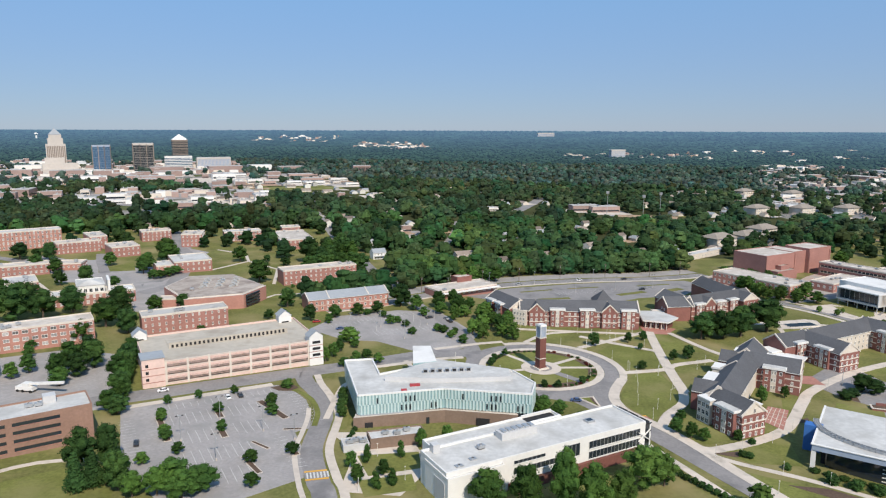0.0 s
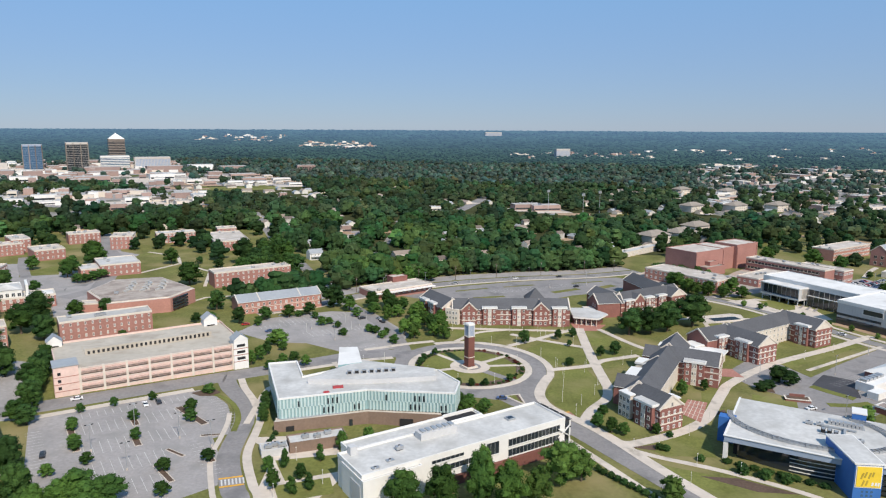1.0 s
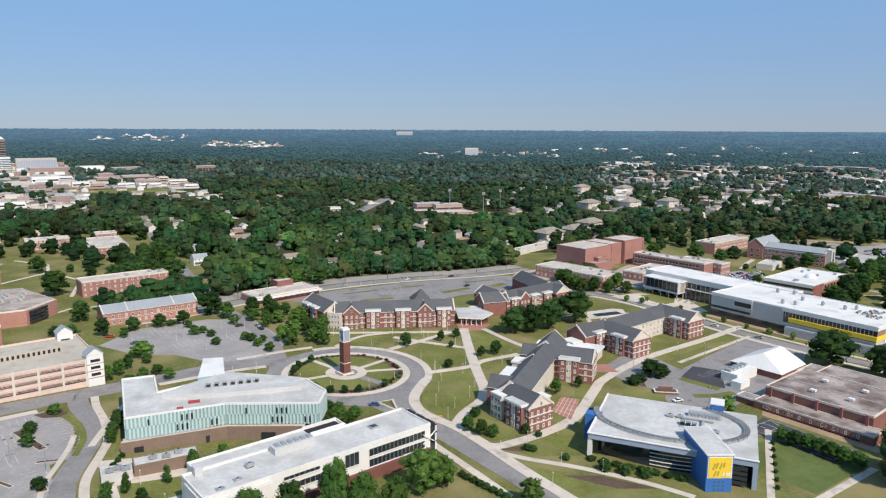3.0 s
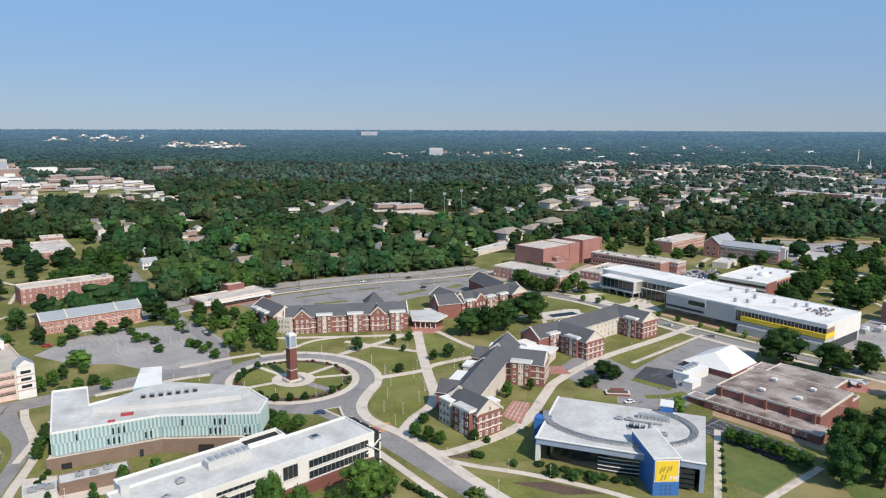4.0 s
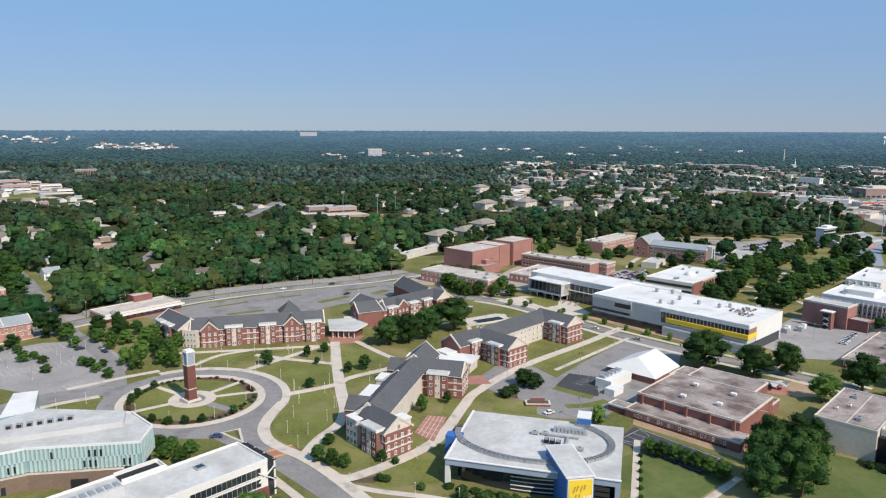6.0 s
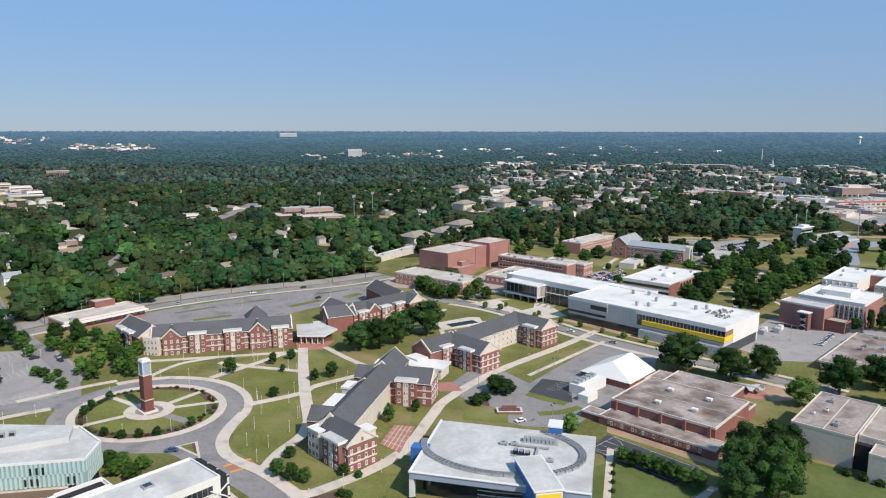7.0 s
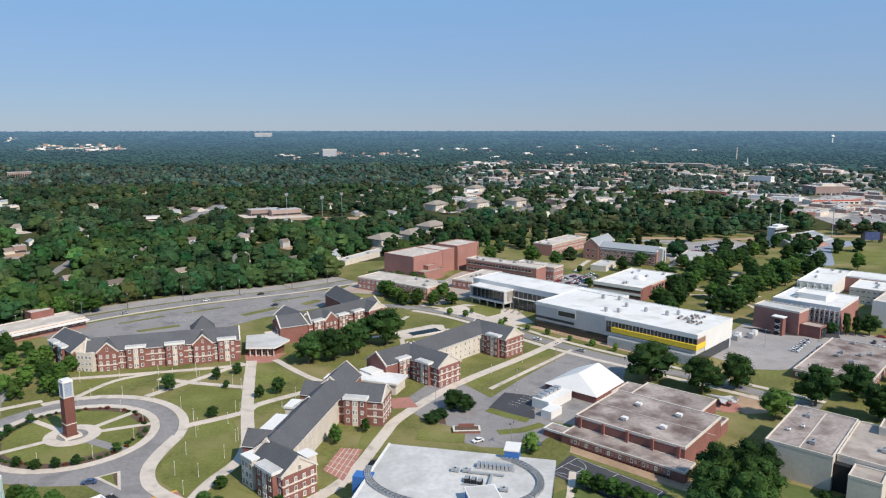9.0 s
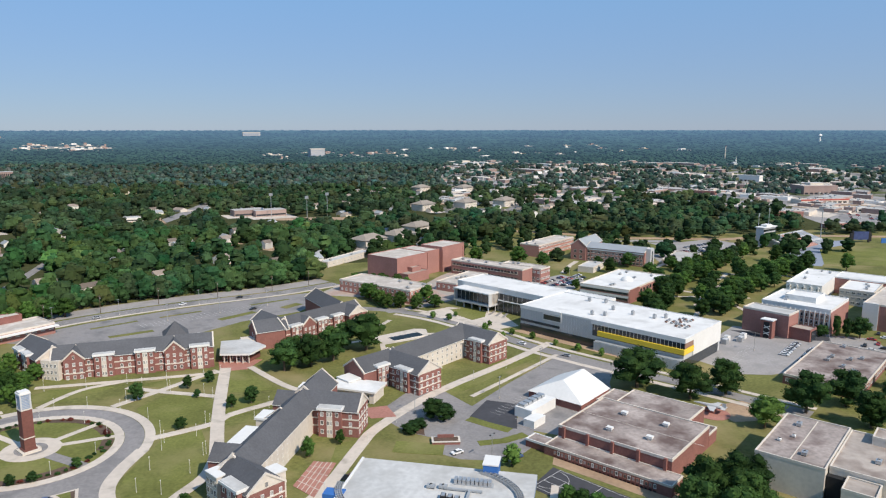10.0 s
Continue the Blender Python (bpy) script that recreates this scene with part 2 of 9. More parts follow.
class Mesh:
    """Collects faces with materials, then links them as one object."""

    def __init__(self):
        self.v, self.f, self.mi, self.mats = [], [], [], []

    def slot(self, mat):
        if mat not in self.mats:
            self.mats.append(mat)
        return self.mats.index(mat)

    def face(self, pts, mat):
        n = len(self.v)
        self.v += [tuple(p) for p in pts]
        self.f.append(tuple(range(n, n + len(pts))))
        self.mi.append(self.slot(mat))

    def box(self, x0, x1, y0, y1, z0, z1, mat, m=None, top=None):
        c = [(x, y, z) for z in (z0, z1) for x, y in ((x0, y0), (x1, y0), (x1, y1), (x0, y1))]
        if m is not None:
            c = [tuple(m @ Vector(p)) for p in c]
        n = len(self.v)
        self.v += c
        for q in ((3, 2, 1, 0), (4, 5, 6, 7), (0, 1, 5, 4), (1, 2, 6, 5), (2, 3, 7, 6), (3, 0, 4, 7)):
            self.f.append(tuple(n + i for i in q))
            self.mi.append(self.slot(top if top is not None and q[0] == 4 else mat))
        return self

    def prism(self, pts, z0, z1, side, top=None):
        """Upright prism over a counter-clockwise outline."""
        n, k = len(self.v), len(pts)
        self.v += [(p[0], p[1], z0) for p in pts] + [(p[0], p[1], z1) for p in pts]
        for i in range(k):
            j = (i + 1) % k
            self.f.append((n + i, n + j, n + k + j, n + k + i))
            self.mi.append(self.slot(side))
        self.f.append(tuple(range(n + k, n + 2 * k)))
        self.mi.append(self.slot(top or side))
        self.f.append(tuple(reversed(range(n, n + k))))
        self.mi.append(self.slot(side))
        return self

    def cyl(self, x, y, z0, z1, r0, r1, mat, k=10, top=None):
        n = len(self.v)
        for r, z in ((r0, z0), (r1, z1)):
            self.v += [(x + r * math.cos(2 * math.pi * i / k), y + r * math.sin(2 * math.pi * i / k), z) for i in range(k)]
        for i in range(k):
            j = (i + 1) % k
            self.f.append((n + i, n + j, n + k + j, n + k + i))
            self.mi.append(self.slot(mat))
        self.f.append(tuple(range(n + k, n + 2 * k)))
        self.mi.append(self.slot(top or mat))
        self.f.append(tuple(reversed(range(n, n + k))))
        self.mi.append(self.slot(mat))
        return self

    def data(self, name):
        me = bpy.data.meshes.new(name)
        me.from_pydata(self.v, [], self.f)
        for mat in self.mats:
            me.materials.append(mat)
        me.polygons.foreach_set("material_index", self.mi)
        me.update()
        return me

    def link(self, name, parent=None, label="", category="", group="", kind=""):
        ob = new(name, self.data(name))
        ob.parent = parent
        return tagged(ob, label, category, group, kind)


def thing(name, x, y, angle, label, category, group="", z=None):
    ob = new(name)
    ob.empty_display_size = 1
    ob.matrix_basis = pose(x, y, height(x, y) if z is None else z, 0, 0, angle)
    return tagged(ob, label, category, group)


def inside(pts, x, y):
    hit = False
    for (x0, y0), (x1, y1) in zip(pts, pts[1:] + pts[:1]):
        if (y0 > y) != (y1 > y) and x < (x1 - x0) * (y - y0) / (y1 - y0) + x0:
            hit = not hit
    return hit


CLEAR = []      # outlines on which no tree may stand


def ribbon(line, width):
    """Outline of a strip along a line of points."""
    left, right = [], []
    for i, p in enumerate(line):
        a, b = Vector(line[max(0, i - 1)]), Vector(line[min(len(line) - 1, i + 1)])
        d = (b - a).normalized()
        n = Vector((-d.y, d.x)) * width / 2
        left.append((p[0] + n.x, p[1] + n.y))
        right.append((p[0] - n.x, p[1] - n.y))
    return right + left[::-1]


def smooth_line(line, steps=5):
    """A rounded line through the points (Catmull-Rom)."""
    p = [Vector(q) for q in line]
    p = [p[0] * 2 - p[1]] + p + [p[-1] * 2 - p[-2]]
    out = []
    for i in range(1, len(p) - 2):
        for k in range(steps):
            t = k / steps
            out.append(0.5 * (2 * p[i] + (p[i + 1] - p[i - 1]) * t + (2 * p[i - 1] - 5 * p[i] + 4 * p[i + 1] - p[i + 2]) * t * t
                              + (3 * p[i] - p[i - 1] - 3 * p[i + 1] + p[i + 2]) * t ** 3))
    return [tuple(q) for q in out] + [tuple(p[-2])]


def ring(cx, cy, r0, r1, a0=0, a1=360, n=48):
    """A ring or a part of one, as a row of four-cornered outlines."""
    at = lambda r, i: (cx + r * math.cos(radians(a0 + (a1 - a0) * i / n)), cy + r * math.sin(radians(a0 + (a1 - a0) * i / n)))
    return [[at(r0, i), at(r1, i), at(r1, i + 1), at(r0, i + 1)] for i in range(n)]


def cover(name, outlines, lift, mat, label, category, keep=True, kind="structure", group=""):
    """Flat ground covering that follows the slope, with a kerb's depth at its edge."""
    bm = bmesh.new()
    for pts in outlines:
        if keep:
            CLEAR.append([tuple(p) for p in pts])
        bm.faces.new([bm.verts.new((p[0], p[1], 0)) for p in pts])
    bmesh.ops.remove_doubles(bm, verts=bm.verts[:], dist=0.002)
    bmesh.ops.triangulate(bm, faces=bm.faces[:])
    xs = [v.co.x for v in bm.verts]
    x = math.ceil(min(xs) / 10) * 10
    while x < max(xs):
        bmesh.ops.bisect_plane(bm, geom=bm.verts[:] + bm.edges[:] + bm.faces[:], plane_co=(x, 0, 0), plane_no=(1, 0, 0))
        x += 10
    bmesh.ops.recalc_face_normals(bm, faces=bm.faces[:])
    for f in bm.faces:
        if f.normal.z < 0:
            f.normal_flip()
    edge = [e for e in bm.edges if e.is_boundary]
    side = bmesh.ops.extrude_edge_only(bm, edges=edge)["geom"]
    low = {g for g in side if isinstance(g, bmesh.types.BMVert)}
    for v in bm.verts:
        v.co.z = height(v.co.x, v.co.y) + (lift if v not in low else -0.3)
    bmesh.ops.recalc_face_normals(bm, faces=bm.faces[:])
    me = bpy.data.meshes.new(name)
    bm.to_mesh(me)
    bm.free()
    me.materials.append(mat)
    return tagged(new(name, me), label, category, group, kind)


# one sheet of ground to the horizon, finest on the campus
gx = sorted(set([float(v) for v in range(-420, 721, 10)] + [-4950, -4300, -3700, -3100, -2600, -2200, -1900, -1600, -1300, -1100, -900, -750, -600, -500,
                                                          800, 900, 1050, 1200, 1400, 1650, 1900, 2200, 2600, 3100, 3700, 4300, 4950]))
gy = sorted(set([float(v) for v in range(-300, 901, 40)] + [-1200, -700, 1000, 1150, 1300, 1500, 1700, 1900, 2100, 2350, 2600, 2900, 3200, 3500, 3800, 4100, 4400, 4700, 4950]))
verts = [(x, y, height(x, y)) for y in gy for x in gx]
nx = len(gx)
faces = [(j * nx + i, j * nx + i + 1, (j + 1) * nx + i + 1, (j + 1) * nx + i) for j in range(len(gy) - 1) for i in range(nx - 1)]
me = bpy.data.meshes.new("ground")
me.from_pydata(verts, [], faces)
me.materials.append(GRASS)
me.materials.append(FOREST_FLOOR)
me.materials.append(TOWN_GROUND)
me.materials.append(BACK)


def town_edge(x):
    return np.interp(x, [-1000, -420, -330, -130, -78, -20, 51, 170, 240, 350, 480, 514, 550, 602, 648, 700, 770, 1000], [640, 640, 690, 745, 640, 474, 522, 548, 585, 640, 735, 708, 664, 638, 612, 610, 588, 480])


def ground_kind(x, y):
    """0 campus grass, 1 floor of the woods, 2 town, 3 far distance."""
    r, az = math.hypot(x - 40, y - 20), math.degrees(math.atan2(x - 90, y - 50))
    if r < 2150 and y > 800 and ((az > 23 and r > 1000) or x < -190 - (y - 800) * 0.32):
        return 2
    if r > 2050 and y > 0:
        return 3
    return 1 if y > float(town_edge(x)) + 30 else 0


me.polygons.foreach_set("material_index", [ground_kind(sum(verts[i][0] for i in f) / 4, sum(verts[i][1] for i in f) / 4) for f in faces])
me.polygons.foreach_set("use_smooth", [True] * len(faces))
tagged(new("ground", me), "uneven grassy ground sloping gently under the campus", "ground", kind="structure")

# ---- roads, walks and lots ----
RING = (50.5, 316)
W_ROAD = smooth_line([(-61, 305), (-56, 290), (-49, 277), (-43.7, 258), (-43.2, 246), (-43, 225), (-37.4, 204), (-34, 194.7), (-27, 160)])
GARAGE_ROAD = [(-160, 252.5), (-120, 272), (-63, 301.5), (-30, 318), (-4, 333), (16, 336)]
MAIN_ROAD = smooth_line([(80, 302), (74, 289), (69.5, 277), (70, 266), (74, 256), (81.5, 245), (94, 219), (106.5, 192), (120, 160)])
N_BRANCH = smooth_line([(20, 325), (18, 352), (10, 385), (-6, 420), (-22, 458), (-40, 510), (-59, 573), (-78, 624), (-105, 720), (-150, 900)])
N_ROAD = smooth_line([(-70, 418), (-40, 436), (-19, 455), (12, 478), (54, 503), (108, 522), (170, 535), (215, 552)])
E_STREET = smooth_line([(205, 474), (230, 458), (250, 432), (264, 398), (275, 362), (290, 328), (310, 290), (335, 240)])
N_STREET = smooth_line([(226, 455), (258, 464), (300, 486), (330, 520)])
W_STREET = smooth_line([(-420, 590), (-352, 560), (-300, 528), (-241, 474), (-200, 462), (-196, 517), (-219, 614), (-263, 712), (-320, 830)])
cover("road", [ribbon(W_ROAD, 7.6), ribbon(GARAGE_ROAD, 12)], 0.06, ASPHALT, "worn grey asphalt campus road beside the parking lot", "road")
cover("road", ring(*RING, 29.6, 36.2), 0.065, ASPHALT, "grey asphalt ring road round the clock tower garden", "road")
cover("road", [ribbon(MAIN_ROAD, 9.5)], 0.07, ASPHALT, "grey asphalt road running south from the ring", "road")
cover("road", [ribbon(N_BRANCH, 8.5)], 0.055, ASPHALT, "grey asphalt road running north into the trees", "road")


def beside(line, off):
    """The line moved sideways, to its left where off is positive."""
    out = []
    for i, p in enumerate(line):
        t_ = (Vector(line[min(i + 1, len(line) - 1)]) - Vector(line[max(i - 1, 0)])).normalized()
        out.append((p[0] - t_.y * off, p[1] + t_.x * off))
    return out


AVENUE = beside(N_ROAD, -7.0)
cover("verge", [ribbon(beside(N_ROAD, 8.2), 15)], 0.04, LOT, "wide pale paved strip along the wood's edge", "verge")
cover("verge", [ribbon(beside(N_ROAD, -0.6), 2.2)], 0.07, GRASS, "thin grass strip beside the avenue", "verge")
cover("sidewalk", [ribbon(beside(N_ROAD, -13.6), 2.2)], 0.12, CONCRETE, "pale concrete walk beside the avenue", "sidewalk")
cover("road", [ribbon(AVENUE, 10.4)], 0.05, ASPHALT, "wide grey avenue along the edge of the woods", "road")
cover("road", [ribbon(E_STREET, 8)], 0.05, ASPHALT, "dark asphalt street past the white building", "road")
cover("road", [ribbon(N_STREET, 7)], 0.056, ASPHALT, "asphalt street bending past the brick halls", "road")
cover("road", [ribbon(W_STREET, 9)], 0.05, ASPHALT, "old campus street between brick halls", "road")
cover("sidewalk", ring(*RING, 26.3, 29.5), 0.15, CONCRETE, "pale concrete walk round the garden circle", "sidewalk")
cover("sidewalk", ring(*RING, 36.3, 39.8, -22, 112), 0.15, CONCRETE, "pale concrete walk outside the ring road", "sidewalk")
cover("sidewalk", [ribbon(smooth_line([(86, 303), (79.5, 290), (76, 279), (76.5, 268), (80.5, 259.5), (87, 250), (94, 235), (102, 213), (113, 187), (127, 155)]), 4.6)], 0.16, CONCRETE, "wide pale concrete roadside walk", "sidewalk")
cover("sidewalk", [ribbon(smooth_line([(74.5, 240), (82, 222), (91, 200), (104, 168)]), 3.0)], 0.15, CONCRETE, "pale concrete roadside walk by the hedge", "sidewalk")
cover("sidewalk", [ribbon(smooth_line([(-53, 300), (-49.5, 289), (-43, 274), (-37.8, 257), (-37.2, 246), (-37, 226), (-31.6, 206), (-28, 196), (-21, 160)]), 3.0)], 0.15, CONCRETE, "pale concrete walk along the road", "sidewalk")
cover("sidewalk", [ribbon(smooth_line([(-50.2, 262), (-49, 252), (-48.8, 240), (-48.6, 224), (-43.4, 203), (-40, 193)]), 1.8)], 0.15, CONCRETE, "narrow concrete walk edging the parking lot", "sidewalk")
cover("sidewalk", [ribbon([(0, 341), (24, 352), (36, 356)], 3), ribbon([(-30, 311), (0, 325), (14, 329)], 3)], 0.16, CONCRETE, "concrete walk beside the curving road", "sidewalk")
for line, w in (([(122, 381), (116, 344), (112, 315), (109, 288)], 5.0), ([(109, 289), (104, 275), (94, 263), (87, 251)], 4.2), ([(88, 311), (110, 317), (118, 324), (139, 332)], 3.6),
                ([(75, 348), (98, 364), (118, 379)], 3.2), ([(80, 369), (95, 358), (114, 346)], 3.2), ([(44, 381), (80, 378), (111, 376), (121, 377)], 3.0), ([(133, 379), (143, 350), (152, 335)], 3.4),
                ([(93.5, 234), (98, 231.5), (104, 233), (118, 239), (131, 247), (141, 257), (157, 279), (169, 293), (203, 318), (250, 342), (288, 363)], 4.6), ([(215, 308), (280, 344)], 2.2),
                ([(95, 229), (105, 221), (122, 211), (139, 198), (150, 187)], 2.6), ([(207, 229), (172, 180)], 2.4), ([(186, 178), (223, 194)], 2.6), ([(48, 356), (62, 372), (80, 378)], 2.6),
                ([(-42, 252), (-40, 285), (-36, 292)], 2.4), ([(-6, 300), (-14, 322)], 2.4), ([(-150, 196), (-130, 213), (-104, 216)], 2.2)):
    cover("path", [ribbon(smooth_line(line, 4), w)], 0.12 + 0.004 * (len(CLEAR) % 12), CONCRETE, "pale concrete footpath across the lawns", "path", group="footpaths")
cover("plaza", ring(*RING, 0.01, 9.5, 0, 360, 32), 0.17, CONCRETE, "round concrete plaza at the clock tower's foot", "plaza")
cover("plaza", ring(*RING, 3.2, 5.2, 0, 360, 32), 0.20, ASPHALT, "dark paved band in the round plaza", "paving")
for a0 in (38, 4, 200, 128):
    c, s = math.cos(radians(a0)), math.sin(radians(a0))
    cover("path", [ribbon([(RING[0] + 9 * c, RING[1] + 9 * s), (RING[0] + 27 * c, RING[1] + 27 * s)], 2.4)], 0.14, CONCRETE, "straight concrete spoke path in the round garden", "path", group="footpaths")
for a0 in (-48,):
    c, s = math.cos(radians(a0)), math.sin(radians(a0))
    cover("path", [ribbon([(RING[0] + 9 * c, RING[1] + 9 * s), (RING[0] + 27 * c, RING[1] + 27 * s)], 4)], 0.14, ASPHALT, "grey asphalt spoke path in the round garden", "path", group="footpaths")
for a0, a1, r0, r1 in ((12, 34, 22, 26), (42, 82, 23, 26), (-22, 0, 22, 26), (-80, -56, 21, 26), (-128, -84, 22.5, 26), (178, 196, 22, 26), (133, 172, 22.5, 26), (205, 235, 22, 26), (86, 122, 23.5, 26)):
    cover("flower_bed", ring(*RING, r0, r1, a0, a1, 10), 0.1, MULCH, "mulched planting bed in the round garden", "flower bed", keep=False, kind="", group="garden beds")
cover("lawn", ring(*RING, 9.4, 26.4, 0, 359.9, 40), 0.06, LAWN, "clipped lawn of the round garden", "lawn", keep=False)
cover("lawn", [[(81, 286), (79, 276), (80, 268), (86, 257), (94, 266), (104, 278), (107, 300), (106, 313), (92, 309), (88.5, 301)], [(88, 316), (110, 320), (113, 343), (98, 356), (84, 343)], [(115, 318), (134, 330), (120, 345), (117, 330)],
               [(52, 358), (76, 372), (50, 377), (38, 368)], [(84, 371), (97, 361), (112, 372), (100, 375)], [(120, 348), (140, 345), (131, 372), (123, 376)]], 0.05, LAWN, "sunlit mown lawns between the footpaths", "lawn", keep=False)
cover("median_island", [[(60, 278.6), (67.6, 280.8), (68.2, 267)]], 0.16, CONCRETE, "triangular traffic island with pale kerb", "island")
cover("island_bed", [[(61.6, 278.3), (66.7, 279.6), (67.2, 270)]], 0.2, LAWN, "grass and red mulch on the traffic island", "flower bed", keep=False)
cover("island_bed", [[(65.4, 279.2), (66.7, 279.6), (67.2, 270), (66.2, 272.5)]], 0.22, MULCH, "red mulch edge of the traffic island", "flower bed", keep=False)
cover("road", [[(40, 284), (60, 282), (68, 284), (70, 262), (66, 262), (58, 274), (42, 279)]], 0.058, ASPHALT, "asphalt where the ring meets the south road", "road")
cover("lawn", [[(88, 241), (97, 262), (112, 242), (100, 236)], [(100, 232), (132, 243), (126, 220), (108, 222)], [(98, 219), (138, 196), (120, 170), (108, 190)], [(136, 252), (150, 284), (161, 284), (146, 262)],
               [(207, 311), (275, 348), (262, 352), (205, 322)]], 0.05, LAWN, "green lawns beside the walks and halls", "lawn", keep=False)
cover("lawn", [[(-150, 190), (-116, 212), (-98, 196), (-90, 160), (-150, 150)]], 0.05, LAWN, "bright lawn before the brown office block", "lawn")

cover("lawn", [[(176, 214), (206, 222), (222, 196), (190, 182)], [(226, 196), (262, 208), (300, 150), (200, 130)]], 0.05, LAWN_GREEN, "lush green lawn near the gymnasium", "lawn", keep=False)

LOT_A = radians(28.4)
LU, LV = Vector((math.cos(LOT_A), math.sin(LOT_A))), Vector((math.sin(LOT_A), -math.cos(LOT_A)))


def lot(u, v):
    p = Vector((-102.3, 262.3)) + LU * u + LV * v
    return (p.x, p.y)


cover("sidewalk", [ribbon([lot(-18, -6.4), lot(40, -6.4)], 3.4)], 0.15, CONCRETE, "concrete walk between lot and road", "sidewalk")
cover("parking_lot", [[lot(*p) for p in ((-20, -5), (42, -5), (46, 4), (47.5, 16), (45, 30), (40, 43), (34, 44), (32, 60), (26, 78), (-14, 86), (-24, 40))]], 0.05, LOT, "grey asphalt parking lot with painted stalls", "parking lot", keep=False)
cover("parking_lot", [[(-69, 371), (-57, 399), (-22, 416), (4, 413), (24, 368), (16, 344), (-5, 333), (-30, 352), (-47, 353)]], 0.05, LOT, "grey parking lot ringed by trees", "parking lot", keep=False)
cover("parking_lot", [[(14, 462), (36, 473), (58, 485), (108, 504), (150, 515), (192, 522), (200, 512), (186, 486), (176, 474), (140, 462), (104, 438), (64, 440), (40, 446)]], 0.045, ASPHALT, "half-empty grey lot behind the residence halls", "parking lot")
for line, w in (([(70, 452), (92, 458)], 4), ([(128, 470), (150, 482)], 5), ([(96, 486), (120, 494)], 2.4), ([(150, 500), (176, 508)], 2.4), ([(60, 472), (84, 482)], 2.4), ([(168, 486), (180, 494)], 6)):
    cover("median_island", [ribbon(line, w)], 0.15, GRASS, "dry grass island in the half-empty lot", "island", keep=False, kind="", group="lot islands")
cover("driveway", [[(174, 294), (177, 310), (196, 327), (206, 320), (210, 300), (222, 268), (216, 257), (202, 249), (186, 257), (178, 268), (186, 274), (177, 284)]], 0.062, ASPHALT, "curving asphalt driveway beside the residence hall", "driveway")
cover("parking_lot", [[(210, 298), (238, 317), (284, 345), (290, 332), (264, 312), (246, 306), (231, 292), (214, 276)]], 0.05, ASPHALT, "worn asphalt parking strip beside the tent hall", "parking lot")
cover("parking_lot", [[(205, 289), (219, 302), (229, 294), (217, 272), (208, 276)]], 0.07, ASPHALT_DARK, "fresh dark asphalt stalls beside the plant boxes", "parking lot", keep=False)
cover("parking_lot", [[(216, 274), (231, 291), (247, 304.5), (264, 311), (285, 333), (300, 322), (280, 300), (264, 270), (244, 258), (228, 262)]], 0.042, ASPHALT, "worn asphalt yard round the tent hall", "yard")
for off, w in ((-7.5, 3.0), (7.5, 3.4)):
    side = []
    for i, p in enumerate(E_STREET[6:]):
        a_, b_ = Vector(E_STREET[i + 5]), Vector(p)
        t_ = (b_ - a_).normalized()
        side.append((p[0] + t_.y * off, p[1] - t_.x * off))
    cover("sidewalk", [ribbon(side, w)], 0.15, CONCRETE, "pale concrete walk along the street", "sidewalk")
for line, w in (([(203.6, 287.3), (207.8, 279.8), (213.7, 271.4)], 4.5), ([(197.6, 265.7), (207.1, 264.3), (217.4, 266.3)], 4), ([(168.4, 274.3), (175.1, 270.4), (183.9, 265.7)], 9)):
    cover("median_island", [ribbon(line, w)], 0.15, LAWN, "grassy kerbed island in the driveway", "island", keep=False, kind="", group="driveway islands")
cover("planting_strip", [[(279, 392), (291, 389), (322, 318), (314, 312)]], 0.06, DIRT, "dry planted strip before the white hall", "planting", keep=False)
cover("path", [ribbon([(395, 372), (430, 402), (470, 440), (520, 470)], 3), ribbon([(420, 398), (455, 424), (505, 452), (560, 482)], 3), ribbon([(440, 375), (452, 412), (440, 440)], 3), ribbon([(470, 400), (452, 412), (420, 425)], 2.6), ribbon([(500, 480), (560, 440)], 2.6)], 0.13, CONCRETE, "pale footpaths on the tree-shaded mall", "path", keep=False)
cover("parking_lot", [[(345, 470), (352, 502), (392, 516), (398, 492), (372, 468)], [(540, 552), (560, 606), (640, 612), (640, 560)]], 0.05, LOT, "busy grey parking lots behind the halls", "parking lot")
cover("parking_lot", [[(-257, 492), (-222, 536), (-190, 500), (-180, 470), (-152, 404), (-176, 400), (-211, 470)], [(-208, 312), (-176, 330), (-150, 322), (-140, 290), (-128, 274), (-124, 258), (-160, 250), (-196, 268)], [(-330, 540), (-270, 512), (-262, 540), (-320, 570)]], 0.045, LOT, "grey paved yards between the old halls", "yard", keep=False)
cover("parking_lot", [[(-272, 495), (-221, 512), (-183, 435), (-184, 425), (-215, 455), (-238, 484), (-262, 476)], [(-302, 545), (-269, 556), (-245, 504), (-261, 499), (-278, 501)]], 0.06, LOT, "pale paved courts before the old library", "yard", keep=False)
cover("parking_lot", [[(-282, 513), (-250, 515), (-232, 475), (-260, 473)], [(-201, 478), (-182, 479), (-167, 438), (-191, 444)], [(-251, 672), (-216, 614), (-193, 597), (-196, 567), (-213, 586), (-238, 640)], [(-171, 278), (-185, 317), (-176, 318), (-163, 285), (-166, 274)]], 0.052, LOT, "pale worn paving between the old brick halls", "yard", keep=False)
cover("flower_bed", [[(-201 + 9 * math.cos(i * 0.45), 514 + 22 * math.sin(i * 0.45)) for i in range(14)]], 0.07, DIRT, "bare oval bed inside a hedge ring", "flower bed", keep=False)
